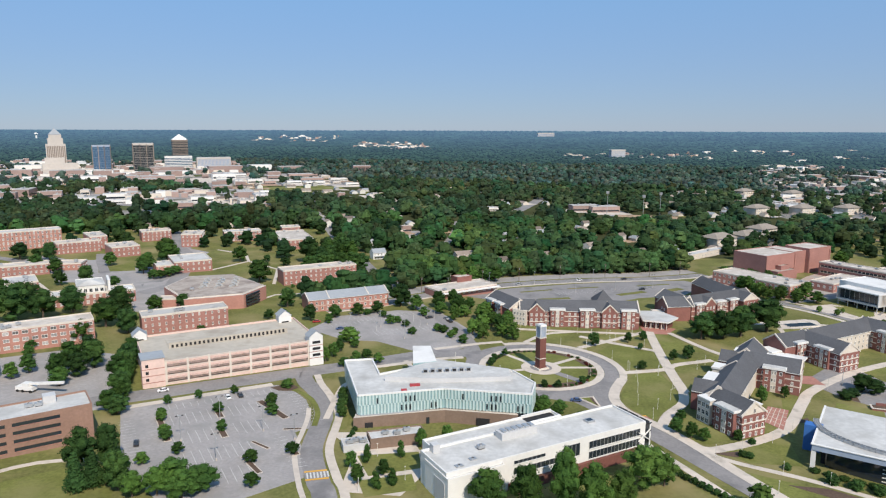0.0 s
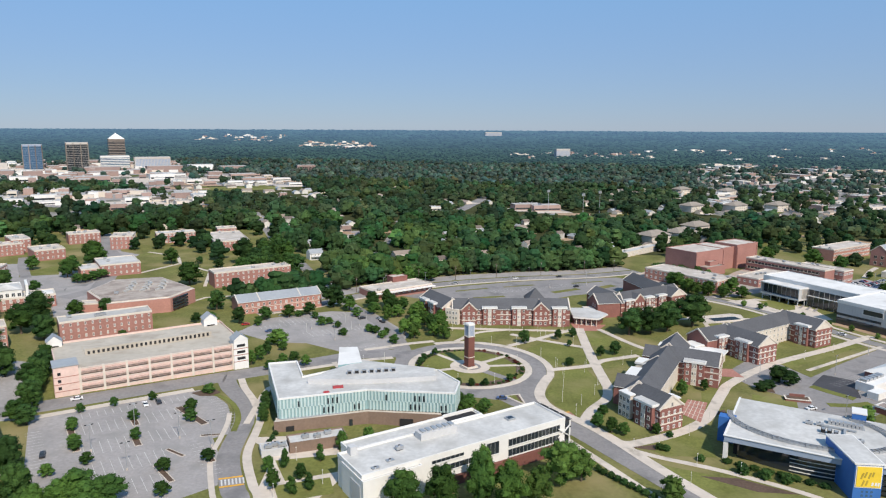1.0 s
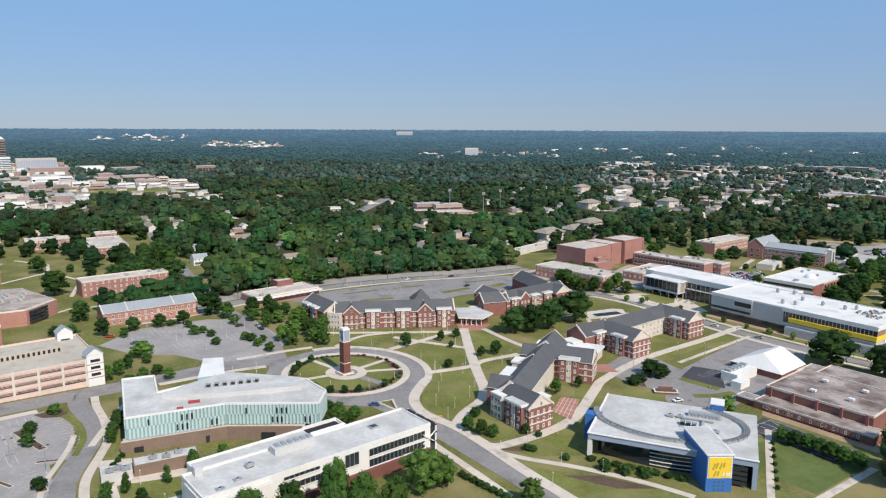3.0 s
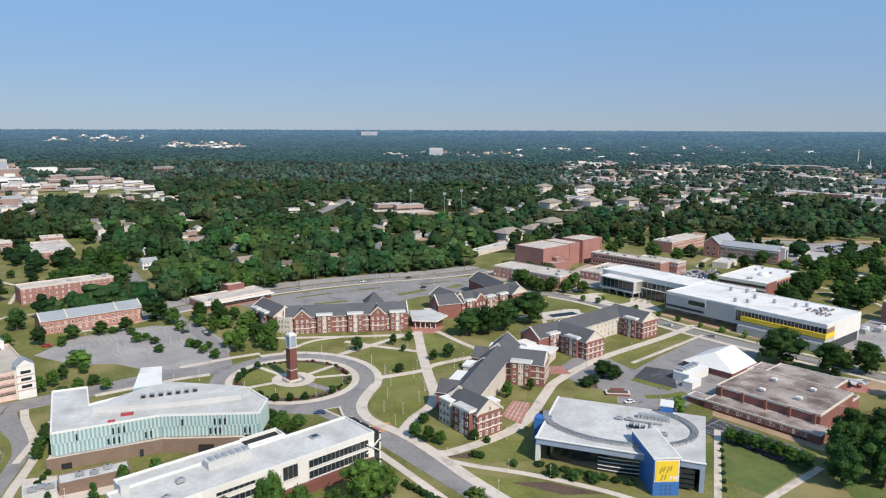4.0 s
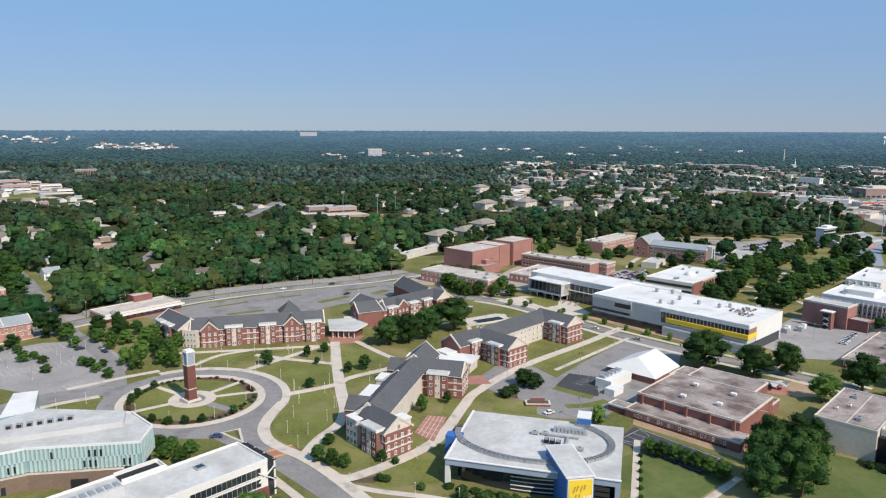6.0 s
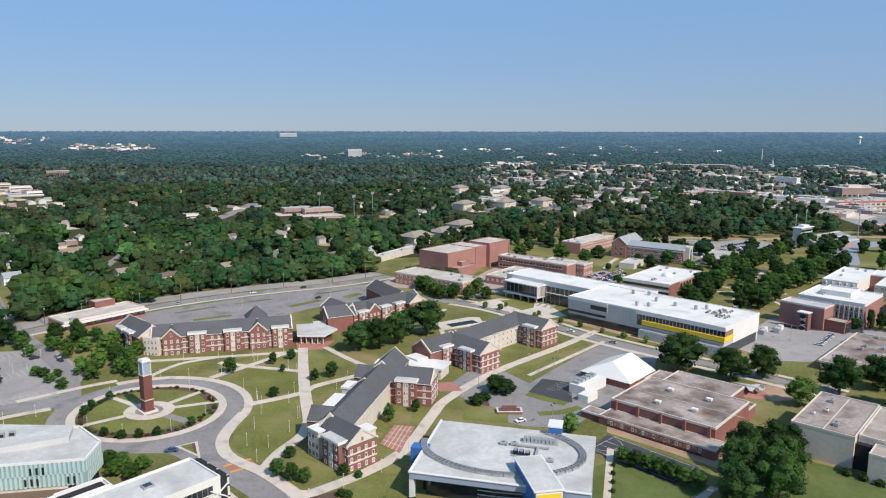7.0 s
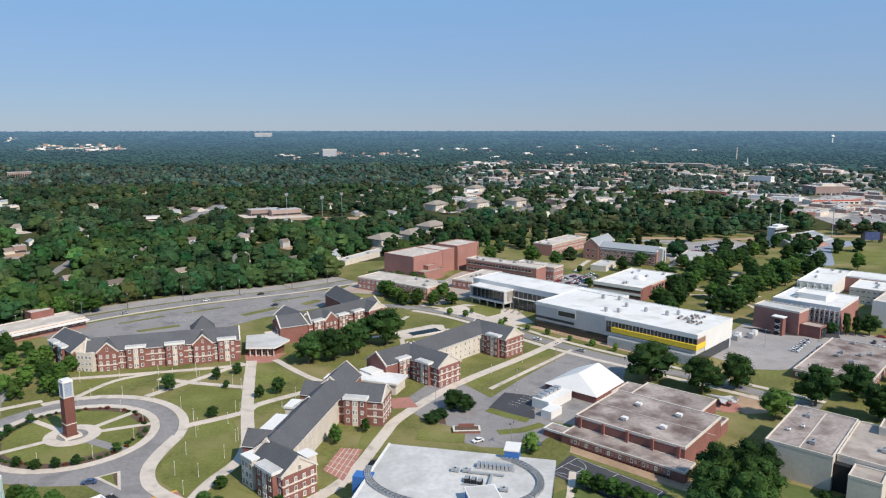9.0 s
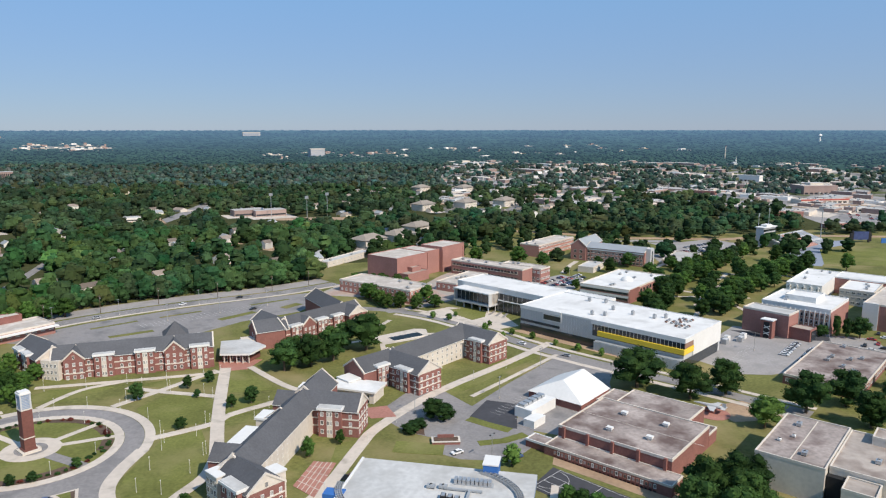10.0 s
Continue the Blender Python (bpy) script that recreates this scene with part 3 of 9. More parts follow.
cover("road", [ribbon([(-279, 582), (-262, 545), (-240, 504)], 7), ribbon([(-190, 445), (-178, 470), (-190, 525), (-205, 580), (-222, 610), (-268, 706), (-327, 827)], 12)], 0.065, ASPHALT, "worn pale street through the old campus", "road")
cover("lawn", [[(-284, 698), (-267, 706), (-236, 636), (-248, 619)], [(-247, 525), (-240, 554), (-223, 516), (-240, 511)], [(-106, 440), (-98, 466), (-46, 484), (-46, 456), (-74, 440)]], 0.05, LAWN, "lawns between the old brick halls", "lawn", keep=False)
cover("path", [ribbon([(-112, 432), (-104, 448), (-60, 462), (-40, 458)], 2.4), ribbon([(-150, 560), (-120, 530), (-112, 480)], 2.4), ribbon([(-190, 610), (-160, 590), (-150, 560), (-170, 520)], 2.6), ribbon([(-300, 470), (-270, 470), (-245, 440)], 2.6)], 0.12, CONCRETE, "pale footpaths between the old halls", "path", keep=False)
cover("parking_lot", [[(500, 528), (520, 566), (560, 552), (548, 534)], [(560, 618), (600, 600), (640, 588), (660, 560), (642, 556), (560, 606)], [(530, 640), (560, 640), (600, 616), (590, 606)]], 0.055, LOT, "grey parking lots crowded with cars", "parking lot", keep=False)
cover("path", [ribbon([(476, 508), (500, 522), (530, 545)], 4), ribbon([(396, 520), (420, 546), (436, 560)], 4)], 0.1, CONCRETE, "pale walks between the north-eastern halls", "path", keep=False)
cover("service_yard", [[(341, 309), (364, 330), (406, 352), (440, 318), (458, 303), (446, 284), (388, 280), (358, 281), (346, 287)]], 0.054, LOT, "pale service yard behind the white building", "yard")
cover("plaza", [[(232, 470), (262, 504), (300, 545), (326, 566), (348, 536), (322, 502), (292, 480), (262, 465)], [(196, 515), (238, 562), (262, 545), (226, 496)]], 0.045, PAVER_PALE, "worn terracotta paving between the arts halls", "plaza", keep=False)
cover("plaza", [[(204, 391), (231, 396), (235, 411), (229, 414), (202, 406)]], 0.09, CONCRETE, "pale terrace round the pool", "plaza", keep=False)
cover("path", [ribbon([(196, 400), (206, 420), (222, 436)], 2.6), ribbon([(231, 402), (246, 398), (262, 404)], 2.6), ribbon([(203, 393), (196, 366), (203, 345)], 2.6), ribbon([(160, 392), (182, 400), (203, 402)], 2.4)], 0.12, CONCRETE, "pale walks round the pool court", "path", keep=False)
cover("plaza", [[(243, 446), (268, 453), (292, 428), (288, 398), (272, 396), (262, 412)]], 0.08, CONCRETE, "pale paved forecourt of the white building", "plaza")
cover("lawn", [[(266, 447), (276, 447), (285, 434), (278.5, 423), (268, 419), (264.6, 431)]], 0.14, LAWN, "oval lawn before the raised lounge", "lawn", keep=False)
cover("path", [ribbon([(283, 426), (291, 434)], 1.6), ribbon([(285.5, 422), (293.5, 430)], 1.6), ribbon([(288, 418), (295, 425)], 1.6)], 0.16, ASPHALT, "grey paving stripes in the forecourt", "path", keep=False)
cover("basketball_court", [[(213, 240), (228, 207), (212, 200), (199, 231)]], 0.07, ASPHALT_DARK, "dark asphalt basketball court with white lines", "court")
cover("patio", [[(129.3, 259), (133.8, 249.4), (146, 269.3), (139.1, 273.2)]], 0.14, PAVER, "square red paver terrace with pale joints", "patio")
cover("patio", [[(120, 394), (140, 388), (131, 376), (119, 377)], [(167, 312), (178, 311), (178, 299), (168, 301)]], 0.13, PAVER, "red paved terraces before the hall entrances", "patio")
cover("apron", [[(-39, 240), (-10, 242), (-2, 214), (-11, 196), (-30, 198), (-28, 226)]], 0.045, CONCRETE, "pale concrete apron before the brick base", "paving")
cover("lawn", [[(-27, 222), (-6, 226), (-5, 214), (-22, 208)], [(-25, 205), (-8, 210), (-6, 200), (-22, 195)], [(-40, 258), (-34, 258), (-33, 243), (-38, 243)]], 0.075, LAWN, "planted lawn strips among the concrete paths", "lawn", keep=False)
cover("flower_bed", [[(114, 207), (126, 205), (141, 194), (128, 196)], [(98, 229), (110, 231), (106, 226)], [(176, 285), (186, 292), (182, 279)], [(142, 258), (150, 262), (148, 256)]], 0.08, MULCH, "mulched shrub beds by the walks", "flower bed", keep=False)
cover("bare_ground", [[(300, 262), (332, 262), (326, 240), (300, 246)], [(226, 258), (222, 244), (242, 208), (234, 204), (214, 242)]], 0.04, DIRT, "dry bare soil beside the brick hall", "soil", keep=False)


# ---- buildings: shared pieces ----
def window_data(w, h, frame_mat, pane_mat, bars=1, depth=0.12):
    """A framed window on a wall that faces -y, its centre at the origin."""
    m = Mesh()
    xs = [-w / 2]
    for i in range(bars):
        xs += [-w / 2 + w * i / bars + (0.1 if i == 0 else 0.05), -w / 2 + w * (i + 1) / bars - (0.1 if i == bars - 1 else 0.05)]
    xs.append(w / 2)
    zs = [-h / 2 - 0.12, -h / 2 + 0.1, h / 2 - 0.1, h / 2 + 0.06]
    m.v = [(x, -depth, z) for z in zs for x in xs]
    n = len(xs)
    f, g = m.slot(frame_mat), m.slot(pane_mat)
    for r in range(3):
        for c in range(n - 1):
            q = [r * n + c, r * n + c + 1, (r + 1) * n + c + 1, (r + 1) * n + c]
            if r == 1 and c % 2 == 1:
                k = len(m.v)
                m.v += [(m.v[v][0], -0.02, m.v[v][2]) for v in q]
                m.f.append(tuple(range(k, k + 4)))
                m.mi.append(g)
                for e in range(4):
                    m.f.append((q[e], q[(e + 1) % 4], k + (e + 1) % 4, k + e))
                    m.mi.append(f)
            else:
                m.f.append(tuple(q))
                m.mi.append(f)
    rim = [c for c in range(n)] + [r * n + n - 1 for r in range(1, 4)] + [3 * n + c for c in range(n - 2, -1, -1)] + [r * n for r in (2, 1)]
    k = len(m.v)
    m.v += [(m.v[v][0], 0.04, m.v[v][2]) for v in rim]
    for e in range(len(rim)):
        e2 = (e + 1) % len(rim)
        m.f.append((rim[e2], rim[e], k + e, k + e2))
        m.mi.append(f)
    return m.data("window")


WIN = {}


def put_window(parent, p, angle, w, h, frame_mat=WHITE, pane=GLASS_BLIND, bars=1, name="window"):
    key = (round(w, 2), round(h, 2), frame_mat.name, pane.name, bars)
    if key not in WIN:
        WIN[key] = window_data(w, h, frame_mat, pane, bars)
    ob = new(name, WIN[key])
    ob.parent = parent
    ob.matrix_basis = pose(p[0], p[1], p[2], 0, 0, angle)
    return ob


def window_row(parent, a, b, z, n, w, h, frame_mat=WHITE, pane=GLASS_BLIND, bars=1, margin=0.0, skip=()):
    """n windows along the wall from a to b, whose outside is on the right when walking from a to b."""
    a, b = Vector(a), Vector(b)
    d = b - a
    ang = math.degrees(math.atan2(d.y, d.x))
    for i in range(n):
        if i in skip:
            continue
        t = margin + (1 - 2 * margin) * (i + 0.5) / n
        p = a + d * t
        put_window(parent, (p.x, p.y, z), ang, w, h, frame_mat, pane, bars)


def roof_units(parent, spots, size=(2.4, 1.6, 1.3), mat=METAL):
    for x, y, z in spots:
        m = Mesh()
        m.box(-size[0] / 2, size[0] / 2, -size[1] / 2, size[1] / 2, 0.25, size[2], mat)
        m.box(-size[0] / 2 + 0.2, size[0] / 2 - 0.2, -size[1] / 2 + 0.2, size[1] / 2 - 0.2, -0.05, 0.25, DARK)
        m.cyl(0, 0, size[2], size[2] + 0.25, 0.45, 0.4, mat, 8, DARK)
        ob = m.link("rooftop_unit", parent)
        ob.location = (x, y, z)


def flat_shell(parent, L, W, h, wall, roof, parapet=0.7, x0=0.0, y0=0.0, sink=2.5, trim=None):
    """Walls, recessed flat roof and coping of a block that spans x0..x0+L, y0..y0+W."""
    Mesh().box(x0, x0 + L, y0, y0 + W, -sink, h, wall, top=roof).link("wall", parent)
    m = Mesh()
    t = 0.35
    for a in ((x0 - 0.06, x0 + L + 0.06, y0 - 0.06, y0 + t), (x0 - 0.06, x0 + L + 0.06, y0 + W - t, y0 + W + 0.06), (x0 - 0.06, x0 + t, y0 + t, y0 + W - t), (x0 + L - t, x0 + L + 0.06, y0 + t, y0 + W - t)):
        m.box(*a, h - 0.35, h + parapet, trim or wall)
    m.link("parapet", parent)
    Mesh().box(x0 + t, x0 + L - t, y0 + t, y0 + W - t, h + 0.004, h + 0.12, roof).link("roof", parent)
    c = parent.matrix_basis
    CLEAR.append([tuple((c @ Vector((x, y, 0))).xy) for x, y in ((x0 - 3, y0 - 3), (x0 + L + 3, y0 - 3), (x0 + L + 3, y0 + W + 3), (x0 - 3, y0 + W + 3))])


def hall(name, x, y, ang, L, W, h, label, wall=BRICK, roof=TAN_ROOF, floors=3, win=(1.5, 1.7), step=3.4, faces="SW", frame_mat=WHITE, units=4, trim=CREAM, bars=2, bands=True, category="building"):
    """A flat-roofed hall; x, y is its corner, its length runs along ang, its depth to the left of that."""
    b = thing(name, x, y, ang, label, category)
    flat_shell(b, L, W, h, wall, roof, trim=trim)
    fh = h / floors
    for k in range(floors):
        z = fh * (k + 0.55)
        if "S" in faces:
            window_row(b, (0, 0), (L, 0), z, max(1, int(L / step)), win[0], win[1], frame_mat, bars=bars)
        if "E" in faces:
            window_row(b, (L, 0), (L, W), z, max(1, int(W / step)), win[0], win[1], frame_mat, bars=bars)
        if "W" in faces:
            window_row(b, (0, W), (0, 0), z, max(1, int(W / step)), win[0], win[1], frame_mat, bars=bars)
        if "N" in faces:
            window_row(b, (L, W), (0, W), z, max(1, int(L / step)), win[0], win[1], frame_mat, bars=bars)
    rnd = random.Random(int(x * 7 + y))
    roof_units(b, [(rnd.uniform(3, max(3.5, L - 3)), rnd.uniform(3, max(3.5, W - 3)), h + 0.1) for _ in range(units)])
    return b


def gable_wing(parent, a, b, hw, eave, ridge, wall=BRICK, gable=None, over=0.5, sink=2.5, rake=True, roof=SHINGLE, stone_top=0.0):
    """A pitched wing along a-b: walls with gables, two roof slopes, raking copings."""
    a, b = Vector(a), Vector(b)
    d = (b - a).normalized()
    n = Vector((-d.y, d.x))
    L = (b - a).length
    M = Matrix(((d.x, n.x, 0, a.x), (d.y, n.y, 0, a.y), (0, 0, 1, 0), (0, 0, 0, 1)))
    P = lambda x, y, z: tuple(M @ Vector((x, y, z)))
    m = Mesh()
    for q in (((0, -hw), (L, -hw)), ((L, -hw), (L, hw)), ((L, hw), (0, hw)), ((0, hw), (0, -hw))):
        m.face([P(*q[0], -sink), P(*q[1], -sink), P(*q[1], eave), P(*q[0], eave)], wall)
    for x, s in ((0, 1), (L, -1)):
        pts = [P(x, -hw * s * -1, eave), P(x, hw * s * -1, eave), P(x, 0, ridge)]
        m.face(pts if s == 1 else pts, gable or wall)
    m.link("wall", parent)
    slope = (ridge - eave) / hw
    m = Mesh()
    for s in (-1, 1):
        lo, th = hw + over, 0.28
        zl = eave - over * slope
        q = [(0, 0, ridge), (L, 0, ridge), (L, s * lo, zl), (0, s * lo, zl)]
        top = [P(x, y, z + th) for x, y, z in q]
        bot = [P(x, y, z + 0.02) for x, y, z in q]
        if s == -1:
            top, bot = top[::-1], bot[::-1]
        m.face(top[::-1], roof)
        m.face(bot, roof)
        for i in range(4):
            j = (i + 1) % 4
            m.face([bot[i], top[i], top[j], bot[j]], WHITE if i in ((2,) if s == 1 else (0,)) else roof)
    m.link("roof", parent)
    if rake:
        for x in (0, L):
            m = Mesh()
            for s in (-1, 1):
                q = [(x - 0.3, 0), (x + 0.3, 0), (x + 0.3, s * (hw + over)), (x - 0.3, s * (hw + over))]
                z = [ridge, ridge, eave - over * slope, eave - over * slope]
                up = [P(q[i][0], q[i][1], z[i] + 0.55) for i in range(4)]
                dn = [P(q[i][0], q[i][1], z[i] - 0.25) for i in range(4)]
                m.face(up, CREAM)
                m.face(dn[::-1], CREAM)
                for i in range(4):
                    j = (i + 1) % 4
                    m.face([dn[i], dn[j], up[j], up[i]], CREAM)
            m.link("coping", parent)
    c = parent.matrix_basis
    CLEAR.append([tuple((c @ Vector(P(x, y, 0))).xy) for x, y in ((-3, -hw - 3), (L + 3, -hw - 3), (L + 3, hw + 3), (-3, hw + 3))])
    return M, L


def band(parent, a, b, z, mat=CREAM, t=0.5, out=0.1):
    """A stone string course along a wall from a to b, proud of its right-hand side."""
    a, b = Vector(a), Vector(b)
    d = (b - a)
    M = pose(a.x, a.y, z, 0, 0, math.degrees(math.atan2(d.y, d.x)))
    Mesh().box(0, d.length, -out, 0.05, 0, t, mat, M).link("stone_band", parent)


def bay(parent, c, ang, w, depth, h, wall=BRICK, floors=4, roof_over=0.5):
    """A projecting bay with a white flat roof; c is the middle of its foot on the wall, and it faces -y before turning by ang."""
    M = pose(c[0], c[1], 0, 0, 0, ang)
    m = Mesh()
    m.box(-w / 2, w / 2, -depth, 0.6, -2.5, h, wall, M)
    m.box(-w * 0.13, w * 0.13, -depth - 0.06, 0, -0.5, h - 0.1, CREAM, M)
    bayo = m.link("bay", parent)
    m = Mesh()
    m.box(-w / 2 - roof_over, w / 2 + roof_over, -depth - roof_over, 1.6, h, h + 0.9, WHITE, M)
    m.box(-w / 2 - roof_over + 0.3, w / 2 + roof_over - 0.3, -depth - roof_over + 0.3, 1.4, h + 0.9, h + 1.05, WHITE_ROOF, M)
    m.link("bay_roof", parent, "white flat bay roof")
    fh = h / floors
    for k in range(floors):
        for x, ww in ((-w * 0.33, 1.2), (-w * 0.065, 0.8), (w * 0.065, 0.8), (w * 0.33, 1.2)):
            p = M @ Vector((x, -depth - (0.06 if abs(x) < w * 0.2 else 0), fh * (k + 0.55)))
            put_window(parent, p, ang, ww, 1.55)


# ---- residence halls ----
def residence(name, origin, label):
    return thing(name, origin[0], origin[1], 0, label, "residence hall", "brick residence halls")


def loc(o, p):
    return (p[0] - o[0], p[1] - o[1])


def wall_windows(b, a, c, floors=(1.6, 4.6, 7.6, 10.0), n=6, w=1.15, h=1.5, margin=0.03):
    for z in floors:
        window_row(b, a, c, z, n, w, h, margin=margin)


FL = (1.5, 4.4, 7.3)
EAVE, PEAK = 9.4, 14.0

# long hall north of the round garden
o = (82, 394)
b = residence("residence_hall", o, "long red-brick residence hall with charcoal gabled roof facing the lawns")
A, B = loc(o, (50, 397.5)), loc(o, (118, 392.5))
gable_wing(b, A, B, 7.5, EAVE, PEAK)
d = (Vector(B) - Vector(A)).normalized()
n = Vector((d.y, -d.x))
ang = math.degrees(math.atan2(d.y, d.x))
S0, S1 = Vector(A) + n * 7.5, Vector(B) + n * 7.5
for z in (3.0, 6.0):
    band(b, S0, S1, z)
at = lambda u: S0 + d * u
for u in (9.5, 51):
    g0, g1 = at(u) - n * 7.0, at(u) + n * 1.6
    gable_wing(b, g0, g1, 4.2, 9.6, 13.6)
    p, q = at(u - 4.2) + n * 1.6, at(u + 4.2) + n * 1.6
    for z in FL:
        window_row(b, p, q, z, 3, 1.2, 1.5)
    band(b, p, q, 3.0)
    put_window(b, (*(at(u) + n * 1.6), 10.6), ang, 0.9, 1.6, CREAM)
for u in (21.5, 38.5, 62):
    bay(b, at(u), ang, 8.0, 1.4, 10.0, floors=3)
for u in (15.2, 28.6, 31.8, 45, 57):
    for z in FL:
        put_window(b, (*at(u), z), ang, 1.2, 1.5)
m = Mesh()
m.box(-0.35, 0.35, -0.15, 7.4, 9, 9.6, CREAM, Matrix.Translation((*at(31), 0)) @ pose(0, 0, 0, 0, 0, ang))
m.link("roof_seam", b)
A2, B2 = loc(o, (38.5, 422)), loc(o, (50.5, 396))
gable_wing(b, A2, B2, 7.2, EAVE, PEAK, gable=CREAM)
d2 = (Vector(B2) - Vector(A2)).normalized()
n2 = Vector((d2.y, -d2.x))
W0, W1 = Vector(A2) + n2 * 7.2, Vector(B2) + n2 * 7.2
a2 = math.degrees(math.atan2(d2.y, d2.x))
for u in (7, 17):
    bay(b, W0 + d2 * u, a2, 7, 1.4, 9.8, floors=3)
m = Mesh()
m.box(-4.2, 4.2, -0.8, 4, -2.5, 9.6, CREAM, pose(*loc(o, (49.5, 390.8)), 0, 0, 0, -32))
m.link("corner_pavilion", b, "cream stone corner pavilion")
for z in FL:
    for x in (-2.8, -1, 1, 2.8):
        p = pose(*loc(o, (49.5, 390.8)), 0, 0, 0, -32) @ Vector((x, -0.8, z))
        put_window(b, p, -32, 1.1, 1.6, WHITE, GLASS, 2)
T = loc(o, (102, 409))
m = Mesh()
m.box(T[0] - 5.5, T[0] + 5.5, T[1] - 6, T[1] + 6, -2, 10.5, BRICK)
for q in (((-6, -6.5), (6, -6.5)), ((6, -6.5), (6, 6.5)), ((6, 6.5), (-6, 6.5)), ((-6, 6.5), (-6, -6.5))):
    m.face([(T[0] + q[0][0], T[1] + q[0][1], 10.4), (T[0] + q[1][0], T[1] + q[1][1], 10.4), (T[0], T[1], 17)], SHINGLE)
m.link("stair_pavilion", b, "brick pavilion with a pyramid roof")
for x, y in ((95, 406), (110, 405)):
    q = loc(o, (x, y))
    Mesh().box(q[0] - 3, q[0] + 3, q[1] - 3, q[1] + 3, -2, 9.2, BRICK).box(q[0] - 3.4, q[0] + 3.4, q[1] - 3.4, q[1] + 3.4, 9.2, 10, WHITE).link("rear_bay", b)

# entrance canopy between the two northern halls
b = thing("entrance_pavilion", 130, 396, -5, "low glazed entrance pavilion with a white flat roof", "pavilion")
Mesh().prism([(-9, -9), (5, -13), (13, -2), (5, 12), (-8, 12)], 4.4, 5.3, WHITE, WHITE_ROOF).link("roof", b)
Mesh().prism([(-8, -6), (4, -10), (10, -2), (4, 10), (-7, 10)], -1, 4.4, BRICK_DARK).link("wall", b)
for i in range(5):
    Mesh().cyl(-7 + i * 2.8, -8.3 - i * 0.75, -1, 4.4, 0.3, 0.3, CREAM, 8).link("column", b)
window_row(b, (-8, -6.05), (4, -10.05), 1.9, 4, 2.2, 3.2, WHITE, GLASS, 3)

# second northern hall
o = (165, 425)
b = residence("residence_hall", o, "red-brick residence hall with staggered gables beside big trees")
J, E = loc(o, (152, 411.5)), loc(o, (200, 434))
gable_wing(b, loc(o, (139, 411)), loc(o, (156, 413)), 7, EAVE, PEAK)
gable_wing(b, J, E, 7, EAVE, PEAK)
gable_wing(b, loc(o, (147, 433)), loc(o, (155, 411)), 6.5, EAVE, PEAK - 0.3)
gable_wing(b, loc(o, (186, 472)), loc(o, (192, 432)), 7, EAVE, PEAK)
d = (Vector(E) - Vector(J)).normalized()
n = Vector((d.y, -d.x))
ang = math.degrees(math.atan2(d.y, d.x))
S0 = Vector(J) + n * 7
S1 = Vector(E) + n * 7
at = lambda u: S0 + d * u
for z in (3.0, 6.0):
    band(b, S0, S1, z)
gable_wing(b, at(14) - n * 7, at(14) + n * 1.6, 4.2, 9.6, 13.4)
gable_wing(b, at(46) - n * 7, at(46) + n * 4, 6.5, EAVE, 13.6, gable=CREAM)
for u, k in ((14, 1.6), (46, 4.0)):
    for z in FL:
        window_row(b, at(u - 4) + n * k, at(u + 4) + n * k, z, 3, 1.2, 1.5)
for u in (6, 23, 34):
    bay(b, at(u), ang, 6.6, 1.4, 10, floors=3)
for u in (10, 18.6, 28.5):
    for z in FL:
        put_window(b, (*at(u), z), ang, 1.2, 1.5)
q0, q1 = Vector(loc(o, (139, 418))), Vector(loc(o, (139, 404)))
wall_windows(b, q0, q1, FL, 3)
Mesh().box(-6, 0.5, -4, 4, -2.5, 5.4, CREAM, pose(*loc(o, (139, 410)), 0, 0, 0, 3)).link("side_porch", b)

# central hall: bar with a south wing and an east wing
o = (131, 282)
b = residence("residence_hall", o, "large red-brick and cream residence hall with crossing charcoal roofs")
N, J, K = loc(o, (154, 321.5)), loc(o, (142.3, 304.4)), loc(o, (111.6, 258))
gable_wing(b, loc(o, (143, 305)), N, 6.3, EAVE, PEAK + 0.7, gable=CREAM)
gable_wing(b, K, loc(o, (145, 308)), 6.2, EAVE, PEAK, wall=CREAM)
SW0, SW1 = loc(o, (111.8, 259.8)), loc(o, (119, 243.3))
gable_wing(b, SW0, SW1, 6.1, EAVE, PEAK - 0.2, gable=CREAM)
EW0, EW1 = loc(o, (142, 304)), loc(o, (162, 291))
gable_wing(b, EW0, EW1, 6.3, EAVE, PEAK - 0.1, gable=CREAM)
gable_wing(b, loc(o, (134.2, 311.6)), loc(o, (143, 305.6)), 4.6, 8.6, 12.4, rake=False)
gable_wing(b, loc(o, (107.6, 273.6)), loc(o, (116.4, 267.8)), 4.6, 8.6, 12.4, rake=False)
for cx, cy in ((131.3, 289),):
    M_ = pose(*loc(o, (cx, cy)), 0, 0, 0, 56)
    m = Mesh()
    for sgn in (-1, 1):
        q = [M_ @ Vector((x, y, z)) for x, y, z in ((-0.3, 0, PEAK + 0.25), (0.3, 0, PEAK + 0.25), (0.3, sgn * 6.7, EAVE - 0.05), (-0.3, sgn * 6.7, EAVE - 0.05))]
        up = [p + Vector((0, 0, 0.4)) for p in q]
        m.face(up if sgn < 0 else up[::-1], CREAM)
        for i in range(4):
            j = (i + 1) % 4
            m.face([q[i], q[j], up[j], up[i]], CREAM)
    m.link("roof_coping", b, "pale coping across the long roof")
